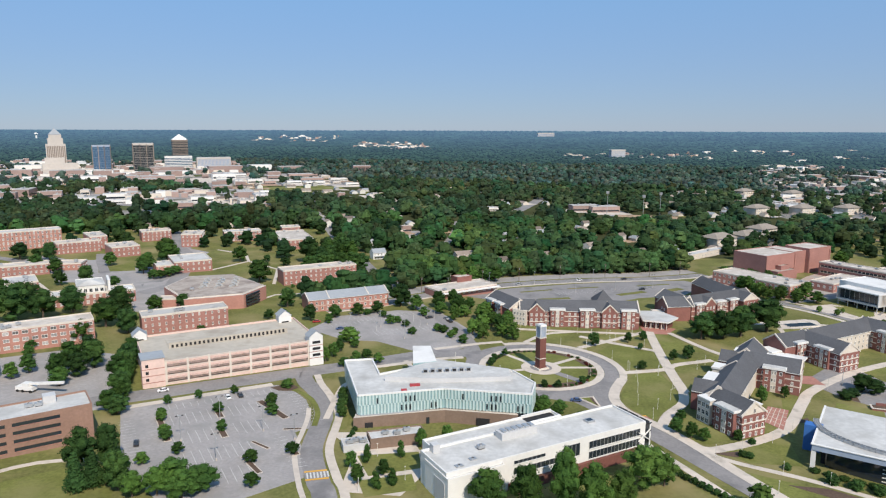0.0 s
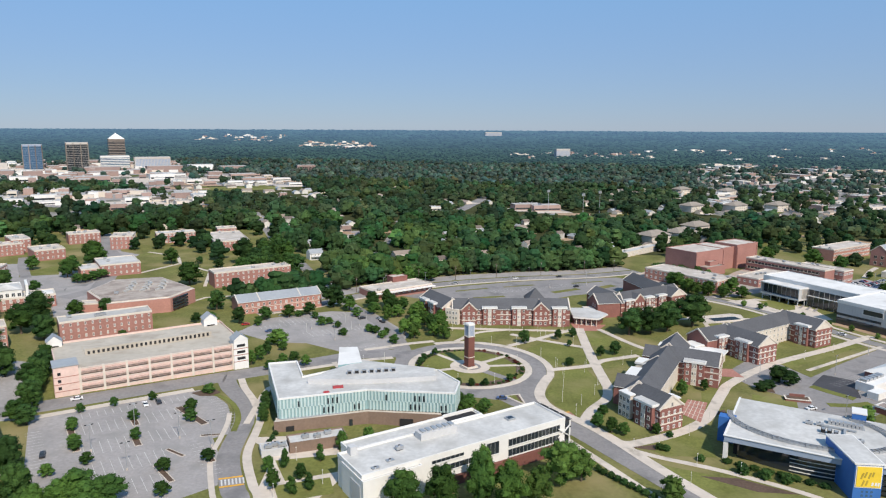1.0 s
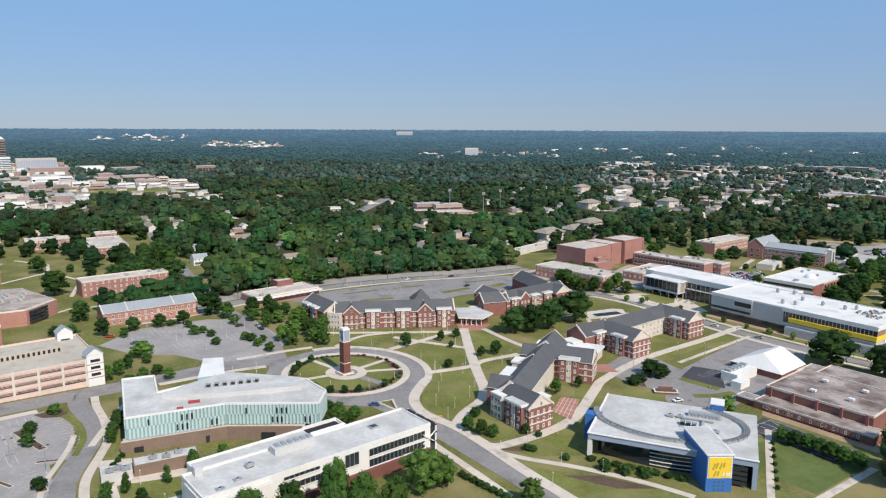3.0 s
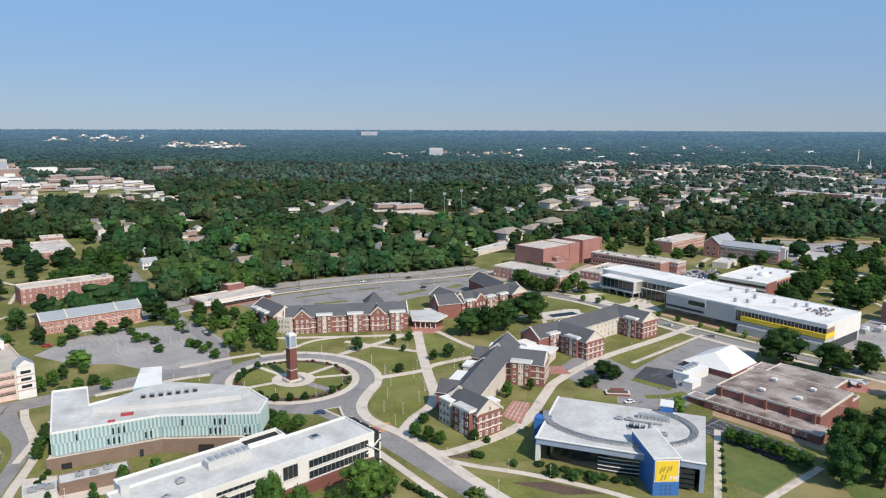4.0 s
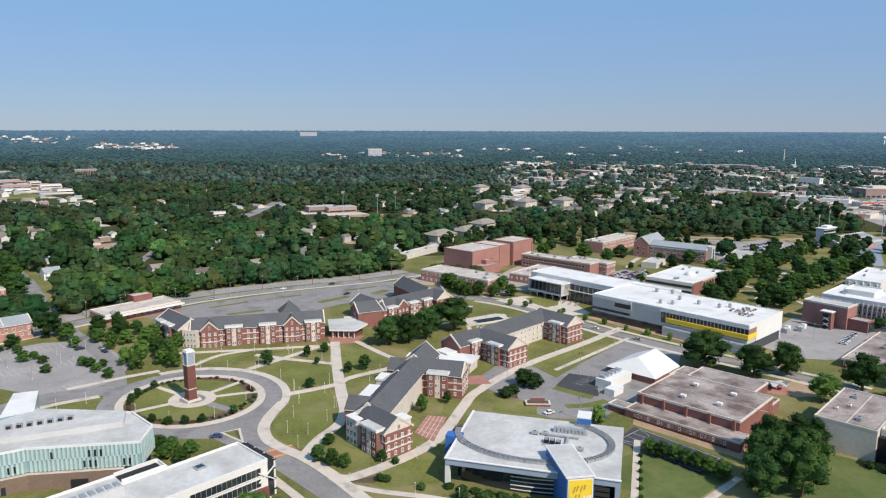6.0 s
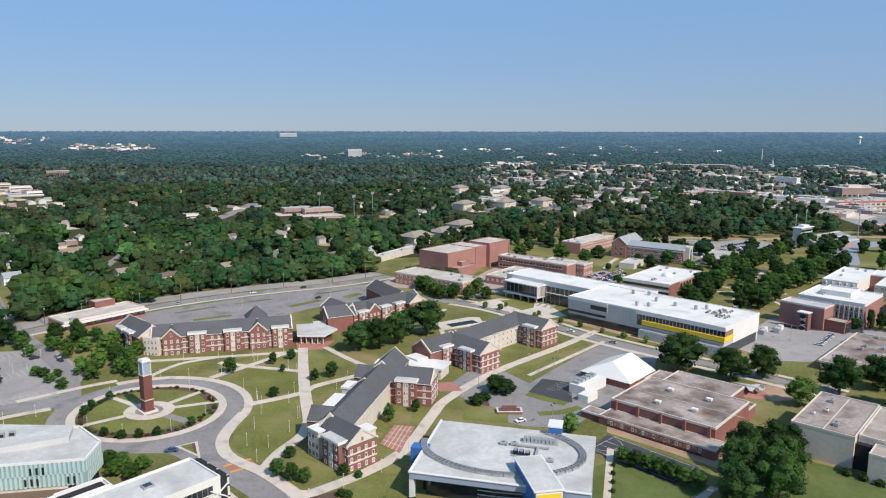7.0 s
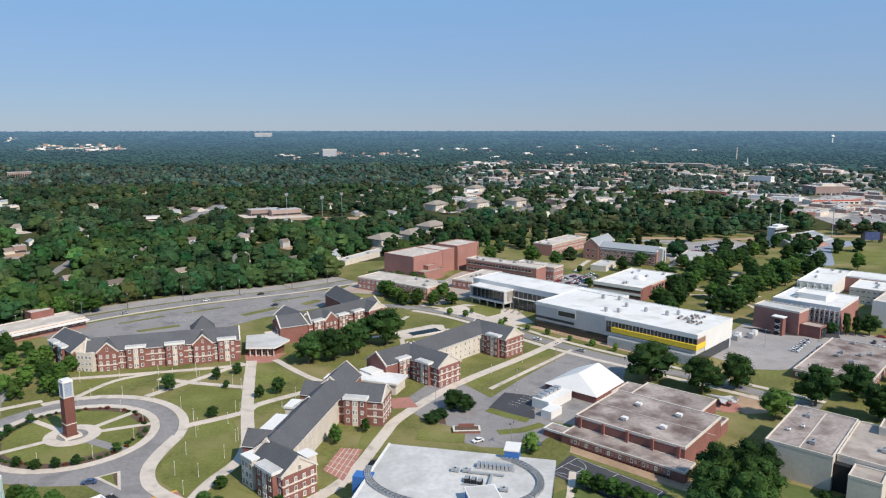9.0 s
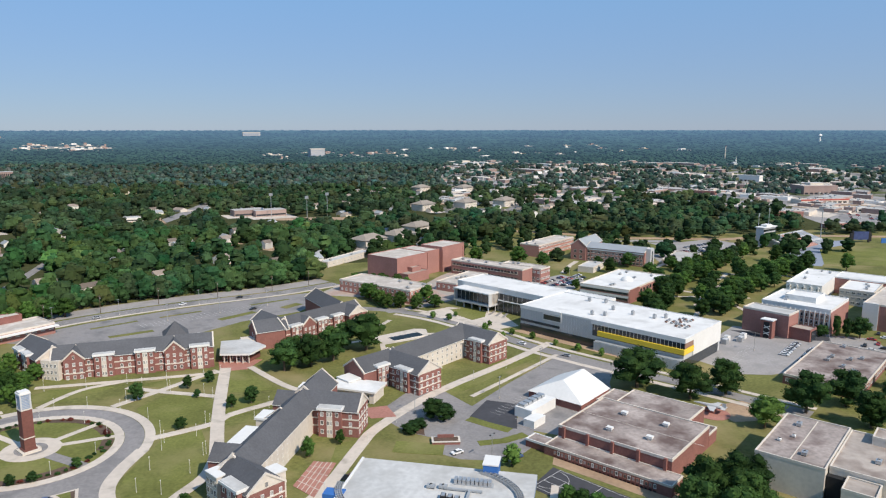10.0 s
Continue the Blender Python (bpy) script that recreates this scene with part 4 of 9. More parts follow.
for pa, pb, hw, k in ((SW0, SW1, 6.1, 5), (EW0, EW1, 6.3, 4)):
    A_, B_ = Vector(pa), Vector(pb)
    dd = (B_ - A_).normalized()
    nn = Vector((dd.y, -dd.x))
    e0, e1 = B_ + nn * hw, B_ - nn * hw
    for z in FL:
        window_row(b, e0, e1, z, 4, 1.1, 1.5)
        window_row(b, A_ + nn * hw, B_ + nn * hw, z, k, 1.15, 1.5)
        window_row(b, B_ - nn * hw, A_ - nn * hw, z, k, 1.15, 1.5)
    for z in (3.0, 6.0):
        band(b, e0, e1, z)
        band(b, A_ + nn * hw, B_ + nn * hw, z)
        band(b, B_ - nn * hw, A_ - nn * hw, z)
    put_window(b, (*(B_ + dd * 0.02), 10.6), math.degrees(math.atan2(nn.y, nn.x)) + 180, 1.2, 1.6, CREAM)
d = (Vector(J) - Vector(K)).normalized()
n = Vector((d.y, -d.x))
for z in FL:
    window_row(b, Vector(K) + n * 6.2, Vector(J) + n * 6.2, z, 12, 1.0, 1.5, margin=0.06)
    window_row(b, Vector(J) - n * 6.2, Vector(K) - n * 6.2, z, 12, 1.0, 1.5, margin=0.06)
dd = (Vector(EW1) - Vector(EW0)).normalized()
nn = Vector((dd.y, -dd.x))
ang = math.degrees(math.atan2(dd.y, dd.x))
bay(b, Vector(EW0) + dd * 13.5 + nn * 6.3, ang, 8.6, 1.8, 10, floors=3)
dd = (Vector(SW1) - Vector(SW0)).normalized()
nn = Vector((dd.y, -dd.x))
ang = math.degrees(math.atan2(dd.y, dd.x))
bay(b, Vector(SW0) + dd * 11.2 + nn * 6.1, ang, 9, 2.0, 10, floors=3)
m = Mesh()
m.box(-3.2, 3.2, -1.6, 4, -2.5, 10.2, CREAM, pose(*(Vector(SW0) + dd * 0.6 + nn * 6.2), 0, 0, 0, ang))
m.box(-3.4, 3.4, -1.8, 4, 10.2, 10.6, WHITE, pose(*(Vector(SW0) + dd * 0.6 + nn * 6.2), 0, 0, 0, ang))
m.link("stair_tower", b, "cream stair tower with square panes")
for z in (2, 5, 8):
    for x in (-2.1, 0, 2.1):
        p = pose(*(Vector(SW0) + dd * 0.6 + nn * 6.2), 0, 0, 0, ang) @ Vector((x, -1.6, z))
        put_window(b, p, ang, 1.5, 2.0, WHITE, GLASS, 2)
for (x, y), w, dpt in (((117.6, 281.4), 13, 2.2), ((127, 296), 7, 2.0), ((147, 319), 5, 2.2)):
    q = loc(o, (x, y))
    Mesh().box(-w / 2, w / 2, -dpt, dpt, -2.5, 9.2, CREAM, pose(*q, 0, 0, 0, 56)).box(-w / 2 - 0.4, w / 2 + 0.4, -dpt - 0.4, dpt + 0.4, 9.2, 10.0, WHITE, pose(*q, 0, 0, 0, 56)).link("west_bay", b)
Mesh().box(-2.6, 2.0, -2.4, 2.6, -2, 9.0, CREAM, pose(*loc(o, (123.4, 254.2)), 0, 0, 0, 24)).box(-2.9, 2.3, -2.7, 2.9, 9.0, 9.5, WHITE, pose(*loc(o, (123.4, 254.2)), 0, 0, 0, 24)).link("east_porch", b)

# eastern hall
o = (212, 340)
b = residence("residence_hall", o, "red-brick residence hall with cream rear wall and two south gables")
J1, J2 = loc(o, (190, 342)), loc(o, (238, 367))
gable_wing(b, loc(o, (171, 335)), loc(o, (192, 343.5)), 6.8, EAVE, PEAK)
gable_wing(b, J1, J2, 7, EAVE, PEAK, wall=CREAM)
S1a, S1b = loc(o, (189.5, 344)), loc(o, (200.5, 319.5))
S2a, S2b = loc(o, (236.5, 369)), loc(o, (247, 345.5))
for pa, pb in ((S1a, S1b), (S2a, S2b)):
    gable_wing(b, pa, pb, 7, EAVE, PEAK - 0.1, gable=CREAM)
    A_, B_ = Vector(pa), Vector(pb)
    dd = (B_ - A_).normalized()
    nn = Vector((dd.y, -dd.x))
    ang = math.degrees(math.atan2(dd.y, dd.x))
    for z in FL:
        window_row(b, B_ + nn * 7, B_ - nn * 7, z, 4, 1.1, 1.5)
        window_row(b, A_ + nn * 7, B_ + nn * 7, z, 6, 1.1, 1.5, skip=(0, 1))
        window_row(b, B_ - nn * 7, A_ - nn * 7, z, 6, 1.1, 1.5)
    for z in (3.0, 6.0):
        band(b, B_ + nn * 7, B_ - nn * 7, z)
        band(b, A_ + nn * 7, B_ + nn * 7, z)
        band(b, B_ - nn * 7, A_ - nn * 7, z)
    bay(b, A_ + dd * 18 + nn * 7, ang, 7.5, 1.5, 10, floors=3)
d = (Vector(J2) - Vector(J1)).normalized()
n = Vector((d.y, -d.x))
for z in FL:
    window_row(b, Vector(J1) + n * 7, Vector(J2) + n * 7, z, 12, 1.0, 1.5, margin=0.1)
    window_row(b, loc(o, (173, 329)), loc(o, (188, 335)), z, 3, 1.1, 1.5)
bay(b, loc(o, (183, 333)), 22, 6.5, 1.4, 10, floors=3)
Mesh().box(-3.5, 3.5, -4, 4, -2, 6.4, CREAM, pose(*loc(o, (168.5, 333)), 0, 0, 0, 22)).box(-3.8, 3.8, -4.3, 4.3, 6.4, 7.0, WHITE, pose(*loc(o, (168.5, 333)), 0, 0, 0, 22)).link("west_porch", b)

# ---- clock tower ----
b = thing("clock_tower", 50, 315, 28, "slender dark-red brick clock tower with a pale metal lantern", "tower")
m = Mesh()
m.box(-1.75, 1.75, -1.75, 1.75, -1, 15.5, BRICK_DARK)
m.link("shaft", b)
m = Mesh()
for z in (5.2, 15.3):
    m.box(-1.85, 1.85, -1.85, 1.85, z, z + 0.35, CREAM)
m.link("stone_band", b)
Mesh().box(-3, 3, -3, 3, -1, 0.9, CREAM).box(-2.1, 2.1, -2.1, 2.1, 0.9, 1.4, BRICK_DARK).link("plinth", b)
lantern = Mesh().box(-1.5, 1.5, -1.5, 1.5, 15.6, 20.6, STEEL).link("lantern", b, "pale louvred metal lantern")
for x, y in ((-1.5, -1.5), (1.5, -1.5), (1.5, 1.5), (-1.5, 1.5)):
    Mesh().box(x - 0.25, x + 0.25, y - 0.25, y + 0.25, 15.6, 20.8, STEEL).link("corner_post", lantern)
louvre = Mesh().box(-1.4, 1.4, -0.06, 0.06, 0, 0.3, BLUE_GREY).data("louvre")
for k in range(9):
    for q in range(4):
        ob = new("louvre", louvre)
        ob.parent = lantern
        ob.matrix_basis = pose(0, 0, 15.8 + k * 0.55, 0, 0, q * 90) @ pose(0, -1.6, 0)
Mesh().box(-1.85, 1.85, -1.85, 1.85, 20.8, 21.3, WHITE).box(-1.6, 1.6, -1.6, 1.6, 21.3, 21.8, WHITE).link("cap", b)

# ---- student centre with mint glass front ----
o = (2, 262)
b = thing("student_center", *o, 0, "student centre with mint glass fins, white roofs and brick base", "building")
OUT = [loc(o, p) for p in ((-38.6, 286), (-29, 246), (3.2, 252.8), (36, 246.8), (39, 258.5), (31.7, 272.8), (0.7, 285.4), (-8.8, 277), (-22.6, 269), (-27.2, 288))]
Mesh().prism(OUT, 5.2, 12.6, TEAL_DARK, WHITE_ROOF).link("glass_block", b, "mint fritted-glass upper block")
inset = [(p[0] * 0.97, p[1] * 0.97) for p in OUT]
Mesh().prism(inset, -2.5, 5.2, GLASS).link("ground_floor", b)
m = Mesh()
for (x0, y0), (x1, y1) in zip(OUT, OUT[1:] + OUT[:1]):
    dx, dy = x1 - x0, y1 - y0
    M = pose(x0, y0, 0, 0, 0, math.degrees(math.atan2(dy, dx)))
    m.box(0, math.hypot(dx, dy), -0.25, 0.3, 12.55, 13.2, WHITE, M)
m.link("roof_edge", b)
UP = [loc(o, p) for p in ((-20, 262), (3, 260), (30, 262), (30, 271), (1, 283), (-12, 272))]
Mesh().prism(UP, 12.6, 14.4, STEEL, WHITE_ROOF).link("upper_roof", b, "raised white roof step")
Mesh().prism([loc(o, p) for p in ((-9.2, 277), (0.6, 280), (-2, 301), (-10, 301))], -2, 14.6, TEAL_DARK, BRIGHT_ROOF).link("rear_wing", b, "rear wing with dark glazed sides and a white roof")
Mesh().box(0.6, 25, -0.7, 0.4, 2.6, 5.15, SLATE, pose(*loc(o, (-29, 246)), 0, 0, 0, 11.9)).link("louvre_band", b, "grey louvre band under the glass block")
panel = Mesh().box(-0.33, 0.33, -0.35, 0.1, 0, 1, TEAL).data("fin_panel")
slotm = Mesh().box(-0.3, 0.3, -0.12, 0.1, 0, 2.2, GLASS).data("slot_window")
rnd = random.Random(4)
for (x0, y0), (x1, y1) in zip(OUT[0:5], OUT[1:6]):
    dx, dy = x1 - x0, y1 - y0
    L = math.hypot(dx, dy)
    a = math.degrees(math.atan2(dy, dx))
    k = int(L / 1.25)
    for i in range(k):
        for z0, hh, off in ((8.9, 3.7, 0.0), (5.2, 3.6, 0.6)):
            t = (i + 0.5) / k + off / L
            if t > 0.995:
                continue
            ob = new("fin_panel", panel)
            ob.parent = b
            ob.matrix_basis = pose(x0 + dx * t, y0 + dy * t, z0, 0, 0, a) @ Matrix.Diagonal((1, 1, hh, 1))
    if dx > 20:
        for u, z in ((0.22, 9.2), (0.55, 9.2), (0.6, 9.2), (0.65, 9.2), (0.5, 5.8), (0.55, 5.8), (0.6, 5.8), (0.85, 5.8), (0.9, 5.8)):
            ob = new("slot_window", slotm)
            ob.parent = b
            p = Vector((x0 + dx * u, y0 + dy * u, z)) + Vector((dy, -dx, 0)) / L * 0.3
            ob.matrix_basis = pose(*p, 0, 0, a)
BASE = [loc(o, p) for p in ((-30.6, 244), (-6, 249.3), (3.5, 251.3), (31, 246.2), (30, 254), (-29, 254))]
Mesh().prism(BASE, -3, 4.9, BRICK_BROWN, CONCRETE).link("brick_base", b, "tan-brown brick base with a terrace")
for x, y, w in ((-25, 245.2, 3), (18, 248.6, 5), (-3, 249.9, 1.2)):
    q = loc(o, (x, y))
    Mesh().box(-w / 2, w / 2, -0.4, 0.5, -2, 2.6, DARK if w > 2 else GLASS, pose(*q, 0, 0, 0, 10 if x < 10 else -8)).link("door", b)
for i in range(7):
    q = loc(o, (-4 + i * 2.9, 266.5 + i * 0.35))
    m = Mesh().box(-0.9, 0.9, -0.6, 0.6, 0, 1.5, METAL).box(-0.7, 0.7, -0.62, -0.58, 0.3, 1.3, DARK)
    ob = m.link("roof_vent", b)
    ob.location = (*q, 14.4)
for x, y, z, w in ((9, 280, 12.7, 4), (-8, 257, 12.62, 4), (-12, 251.5, 12.62, 2.2)):
    q = loc(o, (x, y))
    Mesh().box(-w / 2, w / 2, -1, 1, 0, 0.5, RED_PAD, pose(*q, z, 0, 0, 8)).link("roof_pad", b, "dark-red roof pad")
CLEAR.append([(-42, 236), (40, 240), (44, 262), (34, 278), (4, 310), (-14, 308), (-42, 292)])

# low service building before the brick base
b = thing("service_building", -18, 232, 16, "low grey service building with rooftop machines", "building")
flat_shell(b, 20, 7, 3.4, BRICK_BROWN, WHITE_ROOF, 0.5, -6, -3.5)
flat_shell(b, 9, 6, 2.6, STEEL, GREY_ROOF, 0.4, -15.5, -4)
roof_units(b, [(-13, -2, 2.7), (-10.5, -1, 2.7), (-8.5, -2.4, 2.7), (0, 0, 3.5), (4, -1, 3.5), (8, 0.5, 3.5)])

# ---- white science building ----
b = thing("science_building", 2.8, 190, 27.5, "long white science building with ribbon windows and a brick base", "building")
flat_shell(b, 79, 17, 10.2, WHITE, WHITE_ROOF, 0.8, 0, 0)
flat_shell(b, 52, 6.5, 10.2, WHITE, WHITE_ROOF, 0.8, 4, 17.05)
flat_shell(b, 20, 15, 9.2, WHITE, WHITE_ROOF, 0.5, -0.3, -1.5)
Mesh().box(22, 78.6, -1.2, 0.5, -3, 2.2, BRICK_DARK).link("brick_base", b)
for x0, x1, z0, z1 in ((45, 50, 5.2, 9.4), (54, 76.5, 6.4, 8.8), (54, 76.5, 2.8, 5.2), (24, 43, 4.6, 6.4), (24, 36, 8.0, 9.0)):
    m = Mesh()
    m.box(x0, x1, -0.08, 0.3, z0, z1, GLASS)
    k = int((x1 - x0) / 1.6)
    for i in range(k + 1):
        x = x0 + (x1 - x0) * i / k
        m.box(x - 0.06, x + 0.06, -0.16, 0.2, z0, z1, METAL)
    m.box(x0 - 0.1, x1 + 0.1, -0.35, 0.2, z0 - 0.2, z0, WHITE)
    m.link("ribbon_window", b)
m = Mesh()
m.box(79, 81.5, 0.5, 16.5, -2, 9.5, GLASS)
for x in (81.6,):
    for z in (0, 3.4, 6.8, 9.6):
        m.box(79, 82, 0, 17, z, z + 0.35, DARK)
for y in (0.3, 5.8, 11.2, 16.4):
    m.box(81.4, 82.0, y, y + 0.4, -2, 10, WHITE)
m.link("stair_front", b, "dark glazed end stair with white frame")
for k in range(3):
    Mesh().box(0, 6.5, -0.2, 0.2, -0.15, 0.15, WHITE, pose(75.6, -0.5, 1.0 + k * 3.3, 0, -35 if k % 2 else 35, 0)).link("brace", b)
m = Mesh()
m.box(27, 41, 11.5, 15.5, 10.3, 12.6, STEEL)
for i in range(6):
    m.box(28 + i * 2.2, 29.4 + i * 2.2, 12.2, 14.8, 12.6, 13.1, METAL)
m.link("plant_enclosure", b, "grey rooftop plant enclosure")
# flat plate on the roof, its near-black colour gives a sunken court's shade
Mesh().box(43, 55, 17.8, 23.0, 10.33, 10.45, DARK).link("light_court", b, "flat dark plate painted as a shaded light court")
for y in (17.5, 23.1):
    Mesh().box(42.7, 55.6, y, y + 0.4, 10.3, 11.5, WHITE).link("court_rim", b)
Mesh().box(45, 55.8, 23.56, 23.8, 4, 10.2, GLASS).link("court_window", b)
m = Mesh().box(61, 64, 9, 11.6, 10.3, 11.0, METAL).box(61.4, 63.6, 9.4, 11.2, 11.0, 11.06, GLASS)
m.link("skylight", b)
m = Mesh().box(-0.42, 0, 0.5, 7, -2.5, 7.4, STEEL)
m.link("garage_door", b)
roof_units(b, [(6, 3, 9.4), (12, 5, 9.4), (18, 10, 10.4)])
Mesh().box(3, 5.4, 14, 16.5, 10.2, 13, STEEL).link("stair_head", b)

# ---- parking garage ----
b = thing("parking_garage", -121.4, 280.5, 27.2, "three-level pinkish precast parking garage with gabled stair towers", "garage")
GL, GW = 76, 44
for z in (0.2, 3.4, 6.6):
    Mesh().box(0.5, GL - 0.5, 0.5, GW - 0.5, z - 0.3, z, DECK).link("floor_slab", b)
Mesh().box(0.3, GL - 0.3, 0.3, GW - 0.3, 9.2, 9.6, DECK).link("roof_deck", b)
# added near-black block, stands in for the shade between the decks
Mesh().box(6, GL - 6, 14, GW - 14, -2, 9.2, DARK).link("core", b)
Mesh().box(-0.1, GL, GW - 0.5, GW, -2.5, 10.4, PINK_PRECAST).link("rear_wall", b)
Mesh().box(-0.1, 0.3, 0, GW, -2.5, 10.4, PINK_PRECAST).link("side_wall", b)
Mesh().box(GL - 0.3, GL + 0.1, 0, GW, -2.5, 10.4, PINK_PRECAST).link("side_wall", b)
for z0, z1 in ((-2.5, 0.9), (2.5, 4.3), (5.7, 7.5), (8.9, 10.5)):
    m = Mesh()
    m.box(8, GL - 6, -0.15, 0.25, z0, z1, PINK_PRECAST)
    m.box(8, GL - 6, -0.28, -0.15, z1 - 0.3, z1, CREAM)
    m.box(8, GL - 6, -0.2, -0.15, z0 + 0.4, z0 + 0.5, BRICK_PINK)
    m.link("spandrel", b)
for z in (1.55, 2.1, 4.85, 5.3, 8.05, 8.5):
    Mesh().box(8, GL - 6, -0.08, 0.02, z, z + 0.16, PINK_PRECAST).link("guard_rail", b)
for i in range(8):
    x = 8 + i * 8.9
    Mesh().box(x - 0.45, x + 0.45, -0.4, 0.4, -2.5, 10.7, CREAM).link("column", b)
ramp = Mesh()
ramp.box(12, 66, 20, 20.5, 9.2, 12.2, DECK)
ramp.box(12, 66, 20.5, GW - 9, 9.6, 9.9, DECK)
ramp.link("ramp_wall", b, "long ramp parapet with near-black panels as openings")
# near-black panels give the parapet slots their shade; nothing is cut through
for i in range(27):
    x = 13 + i * 1.95
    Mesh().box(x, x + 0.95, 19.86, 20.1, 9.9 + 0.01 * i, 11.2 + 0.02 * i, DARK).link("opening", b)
for x, y, w, dpt, h, gab in ((-1.5, -1.2, 9, 7, 12.4, False), (GL - 5.5, -1.2, 6.5, 6, 12.2, True), (-1.5, GW - 5, 6, 6, 12.0, True), (GL - 9, GW - 5.5, 6.5, 6, 13.0, True)):
    m = Mesh()
    m.box(x, x + w, y, y + dpt, -2.5, h, WHITE if gab else PINK_PRECAST)
    for z in (2, 5, 8):
        m.box(x - 0.06, x + w + 0.06, y - 0.06, y + dpt + 0.06, z, z + 0.3, BRICK_PINK)
        m.box(x + 1.4, x + w - 1.4 if gab else x + 2.6, y - 0.12, y + 0.1, z + 1.0, z + 2.2, DARK)
    m.link("stair_tower", b)
    m = Mesh()
    if gab:
        p = [(x - 0.4, y - 0.4), (x + w + 0.4, y - 0.4), (x + w + 0.4, y + dpt + 0.4), (x - 0.4, y + dpt + 0.4)]
        xm = x + w / 2
        m.face([(p[0][0], p[0][1], h), (xm, p[0][1], h + 2.8), (xm, p[3][1], h + 2.8), (p[3][0], p[3][1], h)], SLATE)
        m.face([(xm, p[1][1], h + 2.8), (p[1][0], p[1][1], h), (p[2][0], p[2][1], h), (xm, p[2][1], h + 2.8)], SLATE)
        m.face([(p[0][0], p[0][1] + 0.2, h), (p[1][0], p[1][1] + 0.2, h), (xm, p[0][1] + 0.2, h + 2.7)], WHITE)
        m.face([(p[3][0], p[3][1] - 0.2, h), (xm, p[3][1] - 0.2, h + 2.7), (p[2][0], p[2][1] - 0.2, h)], WHITE)
    else:
        m.box(x - 0.3, x + w + 0.3, y - 0.3, y + dpt + 3, h, h + 0.4, SLATE)
    m.link("roof", b)
    CLEAR.append([tuple((b.matrix_basis @ Vector(q)).xy) for q in ((-4, -4, 0), (GL + 5, -4, 0), (GL + 5, GW + 4, 0), (-4, GW + 4, 0))])

# ---- brown office block and its neighbours in the west ----
b = hall("office_building", -166.5, 200, 33, 56, 15, 12, "brown brick office block with dark ribbon windows and a white roof", BRICK_TAN, WHITE_ROOF, floors=3, faces="", units=3, trim=BRICK_TAN)
for k in range(4):
    for x0, x1 in ((2, 30), (32, 46)):
        m = Mesh()
        m.box(x0, x1, -0.05, 0.3, 1.0 + k * 2.9, 2.2 + k * 2.9, GLASS)
        m.box(x0, x1, -0.12, 0.2, 0.85 + k * 2.9, 1.0 + k * 2.9, BRICK_PINK)
        m.link("ribbon_window", b)
Mesh().box(42, 46, 10, 14, 12, 14.6, STEEL).link("stair_head", b)
hall("lecture_hall", -215, 262, 33, 36, 14, 11, "dark brick lecture hall beside the driveway", BRICK_DARK, WHITE_ROOF, 3, faces="E", units=2)
hall("classroom_hall", -236, 302, 31.5, 76, 14, 10.5, "three-storey pink-brick classroom hall with many windows", BRICK_PINK, TAN_ROOF, 3, (2.6, 1.6), 3.9, "SE")
hall("dormitory", -152.5, 354, 28, 44, 13, 9.5, "red-brick dormitory with a grey roof behind the garage", BRICK_OLD, GREY_ROOF, 3, (0.9, 1.4), 3.3, "SE", bars=1)
b = thing("arena_hall", -137, 433, 10, "low octagonal brick hall with a stained grey roof", "building")
pts = [loc((-137, 433), p) for p in ((-152, 402), (-119, 409), (-107, 432), (-131, 472), (-160, 470), (-170, 439))]
Mesh().prism([(p[0] * 1.0, p[1]) for p in pts], -2.5, 8, BRICK_PINK, TAN_ROOF).link("wall", b)
Mesh().prism([(p[0] * 0.94, p[1] * 0.94) for p in pts], 8.004, 8.6, CREAM, LOW_ROOF).link("roof", b)
for k in range(4):
    Mesh().box(1, 15, -0.3, 0.4, 1 + k * 1.8, 2.1 + k * 1.8, GLASS, pose(19, -24, 0, 0, 0, 60)).link("louvre_window", b)
roof_units(b, [(-8, 6, 8.6), (2, 14, 8.6), (-14, -8, 8.6)])
for k in range(3):
    for i in range(7):
        Mesh().box(-2.2, 2.2, -0.7, 0.7, 8.6, 9.6, GREY_ROOF, pose(-8 + k * 9 + (1.0 if i % 2 else -1.0), 22 - i * 4.2, 0, 0, 0, 120 if i % 2 else 62)).link("roof_duct", b)
flat_shell(b, 20, 9, 6, BRICK_PINK, TAN_ROOF, 0.5, -32, -20, trim=CREAM)
CLEAR.append([(-176, 400), (-118, 404), (-102, 432), (-128, 478), (-166, 476)])
b = thing("assembly_hall", -75, 406, 24.5, "long low brick hall with a grey pitched metal roof", "building")
gable_wing(b, (0, 8), (51, 8), 8, 7.2, 10.2, wall=BRICK_PINK, roof=SLATE)
for x in (13, 38):
    m = Mesh()
    for sgn in (-1, 1):
        m.face([(x - 0.3, 8, 10.8), (x + 0.3, 8, 10.8), (x + 0.3, 8 + sgn * 8.4, 7.6), (x - 0.3, 8 + sgn * 8.4, 7.6)][::sgn], CREAM)
        for k in (-0.3, 0.3):
            m.face([(x + k, 8, 10.8), (x + k, 8, 10.2), (x + k, 8 + sgn * 8.4, 7.0), (x + k, 8 + sgn * 8.4, 7.6)], CREAM)
    m.link("fire_wall_coping", b)
for z in (1.7, 5.0):
    window_row(b, (0, 0), (51, 0), z, 15, 1.3, 1.6)
band(b, (0, 0), (51, 0), 3.3, CREAM, 0.3)
